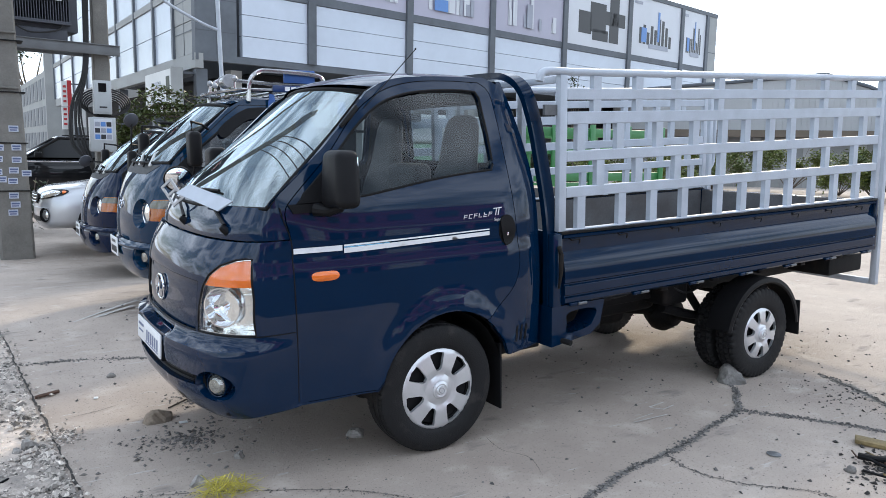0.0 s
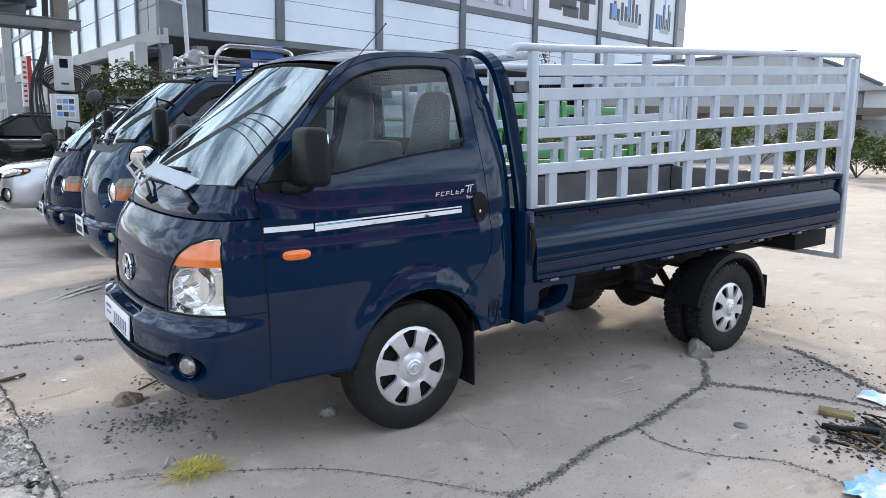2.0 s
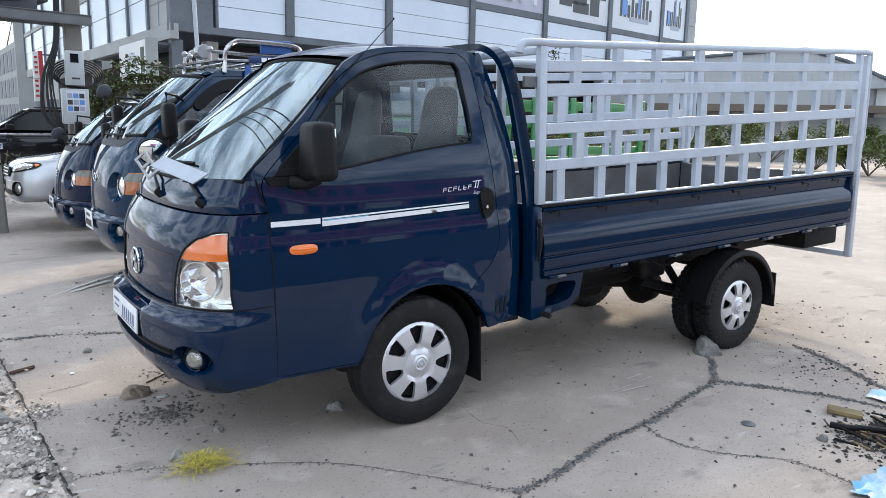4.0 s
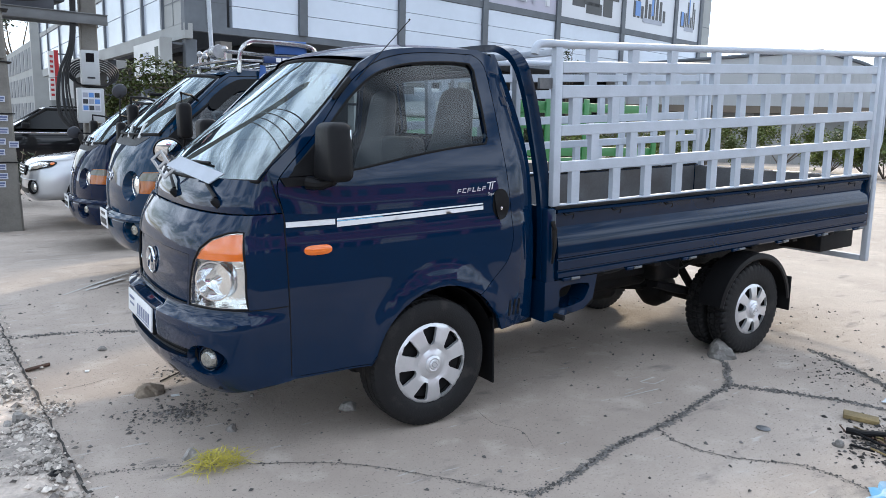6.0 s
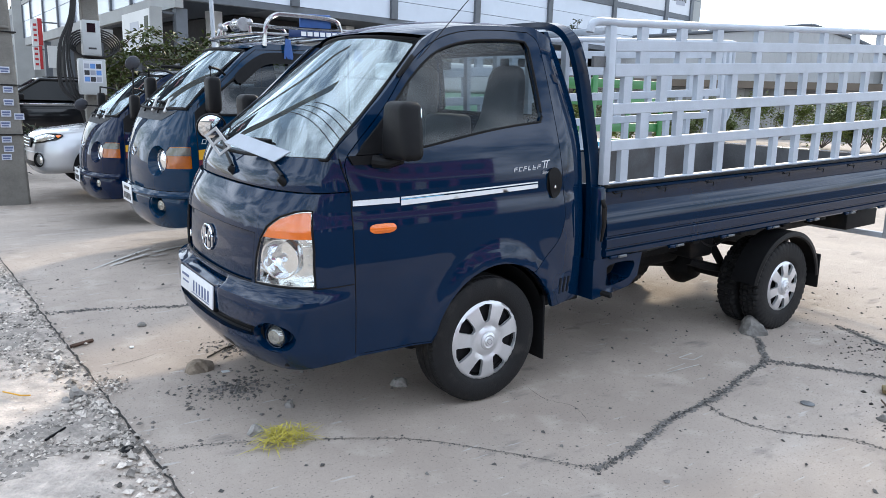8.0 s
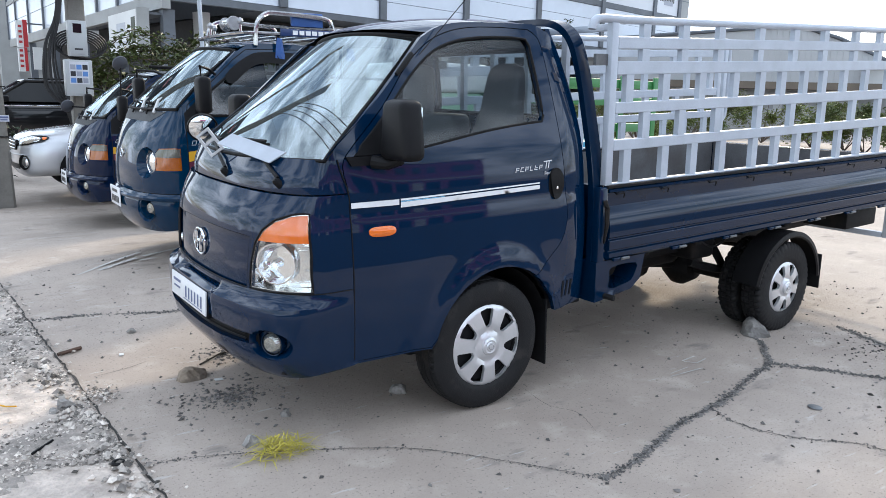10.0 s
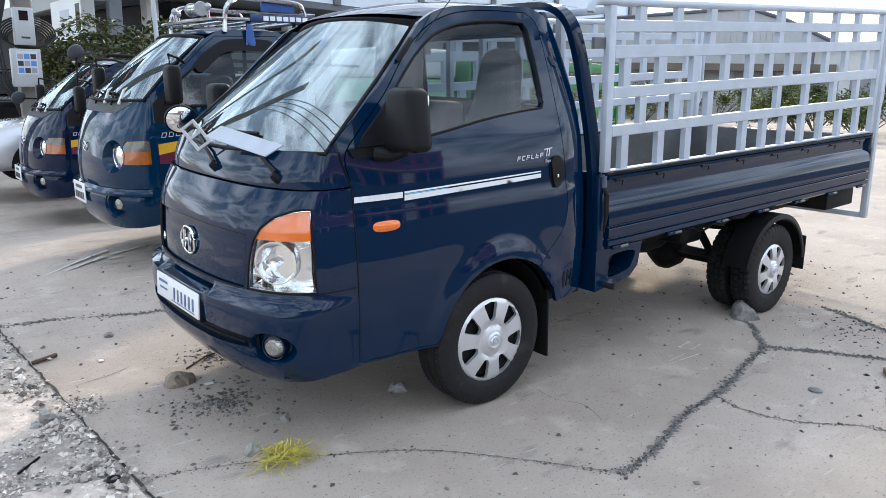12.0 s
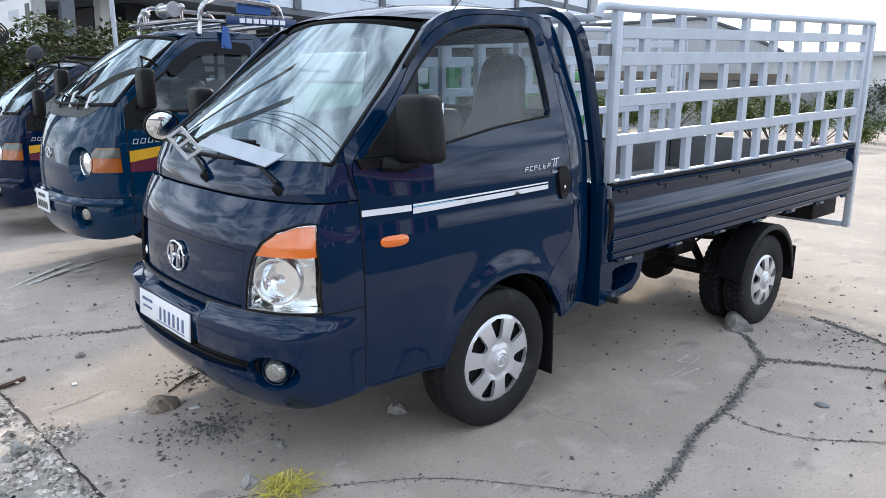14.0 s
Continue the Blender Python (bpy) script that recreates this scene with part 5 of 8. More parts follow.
def dropside(s):
    bm = bmesh.new()
    a = [bm.verts.new((0.815, s * y, z)) for y, z in SIDE_PROF]
    b = [bm.verts.new((4.055, s * y, z)) for y, z in SIDE_PROF]
    for k in range(len(SIDE_PROF) - 1):
        bm.faces.new((a[k], a[k + 1], b[k + 1], b[k]))
    bm.faces.new((a[0], a[-1], b[-1], b[0]))
    bm.faces.new(a)
    bm.faces.new(b)
    d = part("dropside", bm, PAINT_BED, truck, "ribbed navy steel dropside", sharp=0.35)
    part("inner_face", box(0.83, 4.04, *sorted((s * 0.792, s * 0.799)), 0.70, 1.045), INNER, d)
    part("cap_strip", box(0.80, 4.075, *sorted((s * 0.795, s * 0.836)), 1.050, 1.066, 0.004), DARK_STEEL, d)
    for k in range(7):
        x = 0.905 + 0.5035 * k
        h = part("hinge", box(x - 0.055, x + 0.055, *sorted((s * 0.832, s * 0.854)), 0.648, 0.668, 0.006), PAINT_BED, d)
        part("pin", tube([(x + 0.0, s * 0.858, 0.660), (x + 0.06, s * 0.858, 0.660)], 0.008, 8), STRAP_GREY, h)
    for k, x in enumerate((0.90, 1.27, 1.72, 2.12, 2.55, 2.98, 3.40, 3.82)):
        part("rope_hook", tube([(x - 0.03, s * 0.815, 1.026), (x - 0.03, s * 0.833, 1.016), (x + 0.03, s * 0.833, 1.018), (x + 0.033, s * 0.832, 1.004), (x + 0.027, s * 0.831, 0.992)], 0.004, 6), DARK_STEEL, d)
    return d


dropside(-1)
dropside(1)
part("bed_floor", box(0.80, 4.06, -0.80, 0.80, 0.69, 0.735), GALV, truck, "scuffed grey steel load floor")
part("cross_sill", box(0.82, 0.88, -0.78, 0.78, 0.60, 0.69), DARK_STEEL, truck)
for k in range(6):
    x = 1.2 + 0.5 * k
    part("cross_member", box(x, x + 0.06, -0.76, 0.76, 0.615, 0.69, 0.004), DARK_STEEL, truck)
part("tailgate", box(4.06, 4.10, -0.80, 0.80, 0.68, 1.05, 0.01), PAINT_BED, truck, "navy tailgate")
part("tailgate_lining", box(4.045, 4.058, -0.785, 0.785, 0.74, 1.045), INNER, truck)
part("headboard", box(0.79, 0.815, -0.80, 0.80, 0.66, 1.06, 0.006), PAINT_BED, truck)
for s in (-1, 1):
    part("corner_post", box(0.745, 0.812, *sorted((s * 0.77, s * 0.83)), 0.44, 1.06, 0.012), PAINT_BED, truck)
    part("latch", tube([(0.775, s * 0.838, 0.99), (0.775, s * 0.855, 0.95), (0.778, s * 0.855, 0.86), (0.772, s * 0.845, 0.76)], [0.012, 0.014, 0.012, 0.006], 8), DARK_STEEL, truck, "dark latch lever")
    part("rear_post", box(4.055, 4.10, *sorted((s * 0.79, s * 0.835)), 0.66, 1.06, 0.01), PAINT_BED, truck)
    # step bracket with its opening
    st = sheet([(0.735, 0.43), (1.03, 0.465), (1.10, 0.52), (1.13, 0.655), (0.735, 0.655)], lambda u, v: Vector((u, s * 0.832, v)), 0.05, [curve([(0.85, 0.492), (1.00, 0.508), (1.045, 0.54), (1.06, 0.612), (0.86, 0.612), (0.845, 0.55)], 3, True)], 0.14, (0, -s, 0))
    part("step_bracket", st, PAINT_BED, truck, sharp=0.4)
    part("step_peg", tube([(0.81, s * 0.82, 0.458), (0.83, s * 0.885, 0.452)], 0.016, 10), DARK_STEEL, truck)

# headboard hoop behind the cab
half = curve([(0.775, -0.765, 0.45), (0.775, -0.765, 1.05), (0.735, -0.715, 1.5), (0.705, -0.68, 1.72), (0.675, -0.645, 1.835), (0.645, -0.57, 1.895), (0.635, -0.42, 1.912), (0.632, 0.0, 1.915)], 6)
path = half + [(x, -y, z) for x, y, z in reversed(half[:-1])]
bm = bmesh.new()
rings = []
for i, p in enumerate(path):
    a, b = Vector(path[max(0, i - 1)]), Vector(path[min(len(path) - 1, i + 1)])
    d = (b - a).normalized()
    ux = Vector((1, 0, 0)) - d * d.x
    ux.normalize()
    o = d.cross(ux)
    rings.append([bm.verts.new(Vector(p) + ux * 0.038 * sx + o * 0.018 * so) for sx, so in ((-1, -1), (1, -1), (1, 1), (-1, 1))])
for p, q in zip(rings, rings[1:]):
    for k in range(4):
        bm.faces.new((p[k], p[(k + 1) % 4], q[(k + 1) % 4], q[k]))
part("guard_hoop", bm, PAINT_BED, truck, "navy steel hoop behind the cab", sharp=0.5)
part("rack_strap", box(0.70, 0.80, -0.80, -0.78, 1.69, 1.745), STRAP_GREY, truck, "dark flat bar tying the rack to the hoop")
part("rack_strap", box(0.72, 0.86, 0.72, 0.74, 1.69, 1.745), STRAP_GREY, truck)

# chassis and running gear
for s in (-1, 1):
    part("chassis_rail", box(-0.5, 4.0, *sorted((s * 0.33, s * 0.40)), 0.46, 0.60, 0.008), DARK_STEEL, truck)
    part("leaf_spring", tube(curve([(2.05, s * 0.47, 0.40), (2.35, s * 0.47, 0.31), (2.64, s * 0.47, 0.28), (2.95, s * 0.47, 0.31), (3.25, s * 0.47, 0.42)], 5), 0.03, 6), DARK_STEEL, truck)
    part("damper", tube([(2.55, s * 0.43, 0.25), (2.30, s * 0.40, 0.58)], 0.03, 8), DARK_STEEL, truck)
# Running gear as one mass; it also blocks sun passing under the bed.
part("underbody", box(0.40, 2.20, -0.30, 0.36, 0.34, 0.60, 0.06, seg=3), DARK_STEEL, truck)
# Unseen blocks added to keep light from leaking under the cab.
part("cab_floor_pan", box(-0.85, 0.62, -0.62, 0.62, 0.42, 0.56, 0.03), DARK_STEEL, truck)
part("splash_pan", box(-1.02, -0.42, -0.70, 0.70, 0.37, 0.44, 0.03), DARK_STEEL, truck)
part("engine_sump", box(-0.36, 0.62, -0.30, 0.30, 0.20, 0.44, 0.06, seg=2), DARK_STEEL, truck)
part("front_crossmember", box(-0.30, 0.30, -0.55, 0.55, 0.25, 0.42, 0.04), DARK_STEEL, truck)
part("rear_axle", tube([(2.62, -0.7, 0.215), (2.62, 0.7, 0.215)], 0.05, 12), DARK_STEEL, truck)
part("differential", lathe([(0.0, -0.15), (0.10, -0.12), (0.155, -0.03), (0.155, 0.03), (0.10, 0.12), (0.0, 0.15)], 20), DARK_STEEL, truck).location = (2.62, 0, 0.21)
part("drive_shaft", tube([(0.6, 0.05, 0.42), (1.6, 0.0, 0.38), (2.55, 0.0, 0.23)], 0.04, 10), DARK_STEEL, truck)
part("gearbox", box(-0.3, 0.75, -0.18, 0.2, 0.34, 0.60, 0.05, seg=3), DARK_STEEL, truck)
part("fuel_tank", box(0.95, 2.05, 0.42, 0.75, 0.24, 0.62, 0.05, seg=3), DARK_STEEL, truck)
part("silencer", tube([(1.35, -0.10, 0.34), (1.95, -0.12, 0.34)], 0.10, 14), DARK_STEEL, truck)
part("exhaust_pipe", tube(curve([(0.4, -0.15, 0.36), (1.35, -0.10, 0.34), (1.95, -0.12, 0.34), (2.3, -0.2, 0.46), (2.64, -0.24, 0.48), (3.0, -0.25, 0.40), (3.7, -0.25, 0.36)], 5), 0.025, 8), DARK_STEEL, truck)
part("battery_box", box(0.82, 1.30, -0.66, -0.42, 0.40, 0.60, 0.04, seg=3), DARK_STEEL, truck)
part("spring_hanger", box(2.02, 2.26, -0.52, 0.52, 0.42, 0.62, 0.03, seg=3), DARK_STEEL, truck)
spare = wheel(3.35, 0.0, 0.40, 0.30, 0.15, 0.17, truck, 1, cap=False)
spare.matrix_local = pose(3.45, 0.05, 0.36, 90, 0, 0)
part("front_axle", tube([(0.0, -0.65, 0.33), (0.0, 0.65, 0.33)], 0.045, 10), DARK_STEEL, truck)
part("side_sill", box(0.42, 0.76, -0.70, -0.62, 0.40, 0.47, 0.01), DARK_STEEL, truck)
for k, pts in enumerate(([(2.0, -0.5, 0.62), (2.2, -0.52, 0.5), (2.4, -0.5, 0.52), (2.5, -0.5, 0.64)], [(1.1, -0.55, 0.62), (1.5, -0.58, 0.57), (1.9, -0.5, 0.6), (2.3, -0.45, 0.55)], [(3.3, -0.4, 0.62), (3.5, -0.5, 0.55), (3.8, -0.45, 0.6)])):
    part("brake_hose", tube(curve(pts, 5), 0.008, 6), CABLE, truck)
part("rear_crossbar", box(3.9, 3.97, -0.7, 0.7, 0.50, 0.62, 0.01), DARK_STEEL, truck)
part("rear_crossmember", box(3.62, 4.085, -0.74, 0.74, 0.485, 0.625, 0.012), DARK_STEEL, truck)
tl = part("tail_lamp", box(4.083, 4.11, -0.66, -0.40, 0.50, 0.60, 0.01), PLASTIC, truck)
part("lens", box(4.108, 4.124, -0.65, -0.41, 0.51, 0.59, 0.004), LAMP_RED, tl)

# the white rack
rack = root("cargo_rack", truck.matrix_world)
tagged(rack, "white painted steel slatted cargo rack standing on the truck bed", "rack")
ROWS_R = [(1.770, 1.829, 1.829, 1.888), (1.640, 1.708, 1.695, 1.760), (1.442, 1.500, 1.484, 1.551), (1.248, 1.305, 1.281, 1.341)]


def rail_z(zf, zr, x):
    return zf + (zr - zf) * (x - 0.80) / 3.1


def rail(x0, x1, y, hw, zf0, zf1, zr0, zr1):
    bm = bmesh.new()
    c = []
    for x in (x0, x1):
        for yy in (y - hw, y + hw):
            for a, b in ((zf0, zr0), (zf1, zr1)):
                c.append(bm.verts.new((x, yy, rail_z(a, b, x))))
    for q in ((0, 1, 3, 2), (4, 6, 7, 5), (0, 4, 5, 1), (2, 3, 7, 6), (0, 2, 6, 4), (1, 5, 7, 3)):
        bm.faces.new([c[i] for i in q])
    bmesh.ops.bevel(bm, geom=bm.edges[:], offset=0.004, segments=1, affect="EDGES")
    return bm


POSTS = [
    ((1.056, 1.385, 1.715, 2.12, 2.507, 2.873, 3.285, 3.637), (1.885, 1.945), (1.829, 1.888)),
    ((1.056, 1.385, 1.715, 2.12, 2.507, 2.873, 3.285, 3.637), (1.770, 1.829), (1.708, 1.760)),
    ((0.942, 1.240, 1.564, 1.892, 2.168, 2.403, 2.667, 2.905, 3.184, 3.486, 3.830), (1.640, 1.695), (1.500, 1.551)),
    ((1.090, 1.398, 1.734, 2.164, 2.545, 2.931, 3.348, 3.727), (1.442, 1.484), (1.305, 1.341)),
    ((0.950, 1.268, 1.531, 1.810, 2.147, 2.393, 2.650, 2.911, 3.192, 3.482, 3.783), (1.248, 1.281), (1.062, 1.068)),
]
for s in (-1, 1):
    y = s * 0.805
    pn = part("side_panel", box(0.785, 0.835, y - 0.02, y + 0.02, 1.066, 1.90, 0.005), WHITE_STEEL, rack)
    part("end_post", box(4.035, 4.085, y - 0.02, y + 0.02, 1.066, 1.96, 0.005), WHITE_STEEL, pn)
    for zf0, zf1, zr0, zr1 in ROWS_R:
        part("rail", rail(0.836, 4.034, y, 0.019, zf0, zf1, zr0, zr1), WHITE_STEEL, pn)
    part("sill_rail", rail(0.836, 4.034, y, 0.02, 1.066, 1.076, 1.068, 1.084), WHITE_STEEL, pn)
    for xs, (tf, tr), (bf, br) in POSTS:
        for x in xs:
            x = x if s < 0 else x + 0.11
            part("slat", box(x - 0.029, x + 0.029, y - 0.0165, y + 0.0165, rail_z(bf, br, x) - 0.003, rail_z(tf, tr, x) + (0.012 if tf > 1.88 else 0.003)), WHITE_STEEL, pn, smooth=False)
    part("top_tube", tube(curve([(0.655, y, 1.862), (0.672, y, 1.905), (0.73, y, 1.918), (0.9, y, 1.917)], 5) + [(2.0, y, 1.938), (3.2, y, 1.962), (4.15, y, 1.981)] + curve([(4.15, y, 1.981), (4.20, y, 1.972), (4.215, y, 1.93), (4.215, y, 1.4), (4.205, y, 1.30), (4.17, y, 1.25)], 5)[1:], 0.021, 12), WHITE_STEEL, pn)
# rear gate hanging down behind the bed
gate = part("rear_gate", box(4.125, 4.175, -0.835, -0.785, 0.37, 1.955, 0.006), WHITE_STEEL, rack, "white hinged rear gate frame")
part("gate_post", box(4.125, 4.175, 0.785, 0.835, 0.37, 1.955, 0.006), WHITE_STEEL, gate)
part("bottom_bar", box(4.128, 4.172, -0.784, 0.784, 0.37, 0.415, 0.005), WHITE_STEEL, gate)
front = part("front_frame", box(0.79, 0.83, -0.784, 0.784, 1.86, 1.895, 0.004), WHITE_STEEL, rack)
for k in range(4):
    y = -0.47 + 0.31 * k
    part("front_bar", box(0.795, 0.825, y - 0.02, y + 0.02, 1.066, 1.859), WHITE_STEEL, front, smooth=False)

# ---- older trucks ----
glass_dark = material("tinted_car_glass", (0.006, 0.007, 0.008), 0.06, 0.0, 0.02, spec=0.3)
AMBER_OLD = material("dull_amber_lens", (0.36, 0.085, 0.003), 0.15, 0.0, 0.1, 30.0, coat=1.0)
SMOKY = material("smoky_clear_lens", (0.11, 0.11, 0.095), 0.15, 0.3, 0.1, 20.0, coat=1.0)
W2 = [(0.30, 0.75), (0.5, 0.79), (0.8, 0.80), (1.1, 0.795), (1.3, 0.765), (1.5, 0.715), (1.7, 0.66), (1.9, 0.59)]
N2 = [(0.30, -0.95), (0.40, -1.0), (0.55, -1.03), (0.7, -1.045), (0.85, -1.038), (1.0, -1.008), (1.15, -0.95), (1.28, -0.87), (1.36, -0.80)]


def y2(x, z):
    y = smooth_list(W2, z)
    if x < -0.35:
        y -= 0.04 * ((-0.35 - x) / 0.35) ** 2
    if x > 0.42:
        y -= 0.8 * (x - 0.42) ** 2
    return y


def nose2(u, z, off=0.0):
    th = u / 1.1 * math.pi / 2
    w, a = y2(-0.7, z) + off, -0.7 - smooth_list(N2, z) + off
    c, s = abs(math.cos(th)), abs(math.sin(th))
    return Vector((-0.7 - a * c ** (2 / 2.3), math.copysign(w * s ** (2 / 2.3), u), z))


def u2(y, z):
    k = min(1.0, abs(y) / y2(-0.7, z))
    return math.copysign(math.asin(k ** 1.15) / (math.pi / 2) * 1.1, y)


def on2(poly):
    return [(u2(y, z), z) for y, z in poly]


def old_truck(m, paint, label):
    t = root("old_pickup_truck", m)
    tagged(t, label, "truck", group="parked blue trucks")
    side = [(-0.70, 0.40), (-0.36, 0.40)] + arc(0.02, 0.34, 0.38, 170, 10, 14) + [(0.42, 0.42), (0.62, 0.42)] + curve([(0.63, 0.9), (0.62, 1.3), (0.57, 1.6), (0.50, 1.82)], 4) + [(0.44, 1.86), (0.0, 1.865), (-0.10, 1.85), (-0.22, 1.78), (-0.70, 1.355)]
    win = curve([(-0.60, 1.30), (0.1, 1.285), (0.36, 1.29), (0.37, 1.5), (0.35, 1.74), (0.30, 1.775), (0.02, 1.78), (-0.12, 1.74), (-0.3, 1.60)], 4, True)
    for s in (-1, 1):
        def skin(u, v, off=0.0, s=s):
            return Vector((u, s * (y2(u, v) + off), v))
        bs = part("body_side", sheet(side, skin, 0.06, [win], 0.03, (0, -s, 0)), paint, t)
        part("window", sheet(grow(win, 0.004), lambda u, v: skin(u, v, -0.012), 0.1), DARK_GLASS, bs).visible_shadow = False
        part("visor", sheet(curve([(-0.33, 1.60), (-0.14, 1.745), (0.02, 1.785), (0.34, 1.785), (0.34, 1.70), (0.05, 1.70), (-0.1, 1.665), (-0.28, 1.53)], 3, True), lambda u, v: skin(u, v, 0.016), 0.06), PLASTIC, bs, "dark tinted window visor")
        part("seal", tube([skin(u, v, 0.002) for u, v in dense(win, 0.05)], 0.012, 6, closed=True), RUBBER, bs)
        seam = [(-0.68, 0.44), (-0.69, 1.2), (-0.66, 1.36), (-0.25, 1.72), (-0.12, 1.81), (0.42, 1.82), (0.45, 1.2), (0.46, 0.9), (0.40, 0.66)]
        part("door_seam", tube([skin(u, v, -0.001) for u, v in dense(seam[:-1] + [seam[-1]], 0.06)[:-18]], 0.004, 4), RUBBER, bs)
        part("sail_panel", sheet([(-0.69, 1.15), (-0.52, 1.15), (-0.50, 1.33), (-0.56, 1.42), (-0.69, 1.30)], lambda u, v: skin(u, v, 0.004), 0.05), RUBBER, bs)
        part("stripe", sheet([(-0.685, 0.915), (-0.30, 0.985), (-0.22, 1.06), (-0.685, 0.995)], lambda u, v: skin(u, v, 0.003), 0.05), YELLOW, bs)
        part("stripe", sheet([(-0.685, 0.845), (-0.38, 0.845), (-0.31, 0.98), (-0.685, 0.912)], lambda u, v: skin(u, v, 0.003), 0.05), MAROON, bs)
        part("door_handle", box(0.28, 0.40, *sorted((s * (y2(0.3, 1.15) - 0.005), s * (y2(0.3, 1.15) + 0.015))), 1.12, 1.16, 0.006), PLASTIC, bs)
        wheel(0.0, s * 0.69, 0.33, 0.33, 0.18, 0.2, t, -s, cap=False)
        bm = bmesh.new()
        pr = arc(0.02, 0.34, 0.39, 180, 0, 12)
        a = [bm.verts.new((x, s * 0.78, z)) for x, z in pr]
        b = [bm.verts.new((x, s * 0.45, z)) for x, z in pr]
        for k in range(len(pr) - 1):
            bm.faces.new((a[k], a[k + 1], b[k + 1], b[k]))
        bm.faces.new(b)
        part("wheel_well", bm, RUBBER, t)
        # pillar
        bm = bmesh.new()
        rows = []
        for i in range(11):
            q = i / 10
            a = Vector((-0.70 + 0.49 * q, 0, 1.355 + 0.43 * q))
            a.y = s * y2(a.x, a.z)
            b = Vector((-0.745 + 0.56 * q, s * (0.715 - 0.165 * q), 1.325 + 0.475 * q))
            rows.append([bm.verts.new(a.lerp(b, k / 3) + Vector((-0.008, s * 0.008, 0.004)) * (k in (1, 2))) for k in range(4)])
        for p, q in zip(rows, rows[1:]):
            for k in range(3):
                bm.faces.new((p[k], p[k + 1], q[k + 1], q[k]))
        part("pillar", bm, paint, t)
        # mirror on its bracket
        mr = part("door_mirror", box(-0.66, -0.56, *sorted((s * 0.90, s * 1.06)), 1.30, 1.58, 0.035, seg=3), PLASTIC, t, "black mirror on a bent bracket")
        part("arm", tube([(-0.42, s * 0.715, 1.60), (-0.50, s * 0.80, 1.64), (-0.62, s * 0.97, 1.655), (-0.62, s * 0.98, 1.57)], 0.011, 8), PLASTIC, mr)
        part("arm", tube([(-0.60, s * 0.78, 1.22), (-0.62, s * 0.95, 1.22), (-0.61, s * 0.97, 1.31)], 0.011, 8), PLASTIC, mr)
    # front
    RL = [(-0.505 + 0.125 * math.cos(2 * math.pi * i / 28), 0.90 + 0.125 * math.sin(2 * math.pi * i / 28)) for i in range(28)]
    RLU = on2(RL)
    IND = on2(dense([(-0.622, 0.845), (-0.612, 0.985), (-0.64, 1.02), (-0.735, 1.025), (-0.7525, 1.02), (-0.7565, 0.845)], 0.03))
    hood = [(1.1 * k / 20, 0.66) for k in range(-20, 21)] + [(1.1 * k / 20, 1.345 - 0.03 * math.cos(k / 20 * math.pi / 2)) for k in range(20, -21, -1)]
    part("front_panel", sheet(hood, lambda u, v: nose2(u, v), 0.05, [RLU, mirrored(RLU), IND, mirrored(IND)], 0.02, (1, 0, 0)), paint, t)
    part("hood_vent", sheet(on2([(y, 1.225) for y in (-0.42, -0.25, 0, 0.25, 0.42)] + [(y, 1.305) for y in (0.60, 0.25, 0, -0.25, -0.60)]), lambda u, v: nose2(u, v, 0.003), 0.06), PLASTIC_GREY, t, "grey vent strip under the windscreen")
    part("badge", tube([nose2(0, 0.95, 0.008) + Vector((0, 0.05 * math.cos(a), 0.036 * math.sin(a))) for a in [2 * math.pi * i / 20 for i in range(20)]], 0.005, 6, closed=True), CHROME, t)
    for s in (-1, 1):
        hole = RLU if s < 0 else mirrored(RLU)
        c = nose2(u2(0.505 * s, 0.9), 0.9) + Vector((0.055, -0.012 * s, -0.005))
        q = Matrix.Translation(c) @ Vector((-1, 0.10 * s, 0.0)).normalized().to_track_quat("-Y", "Z").to_matrix().to_4x4()
        hl = part("headlamp", lathe([(0.0, -0.018), (0.05, -0.014), (0.082, -0.002), (0.09, 0.012), (0.09, 0.02)], 28), REFLECTOR, t, "round headlamp in a deep recess")
        hl.matrix_local = q
        part("rim", tube([(0.093 * math.cos(a), 0.0, 0.093 * math.sin(a)) for a in [2 * math.pi * i / 28 for i in range(28)]], 0.007, 6, closed=True), CHROME, hl)
        bm = bmesh.new()
        front = [bm.verts.new(nose2(u, v)) for u, v in hole]
        mid = [bm.verts.new(c + (nose2(u, v) - c) * 0.86 + Vector((0.03, 0, 0))) for u, v in hole]
        back = [bm.verts.new(c + Vector((0.02, 0, 0)) + Vector((0, nose2(u, v).y - c.y, v - c.z)).normalized() * 0.085) for u, v in hole]
        for g, h in ((front, mid), (mid, back)):
            for k in range(len(g)):
                bm.faces.new((g[k], g[(k + 1) % len(g)], h[(k + 1) % len(g)], h[k]))
        bm.faces.new(back)
        part("recess", bm, paint, t)
        pol = IND if s < 0 else mirrored(IND)
        il = part("corner_lamp", sheet(pol, lambda u, v: nose2(u, v, -0.004), 0.03, thick=0.03, inward=(1, 0, 0)), AMBER_OLD, t, "corner lamp, clear above and amber below")
        part("clear_lens", sheet([(u, v) for u, v in grow(pol, -0.008) if v > 0.925], lambda u, v: nose2(u, v, 0.002), 0.03), SMOKY, il)
    PR = [(0.30, 0.0), (0.36, 0.03), (0.5, 0.055), (0.60, 0.05), (0.635, 0.025), (0.645, 0.0)]
    FG = on2([(-0.535 + 0.075 * math.cos(2 * math.pi * i / 20), 0.535 + 0.085 * math.sin(2 * math.pi * i / 20)) for i in range(20)])
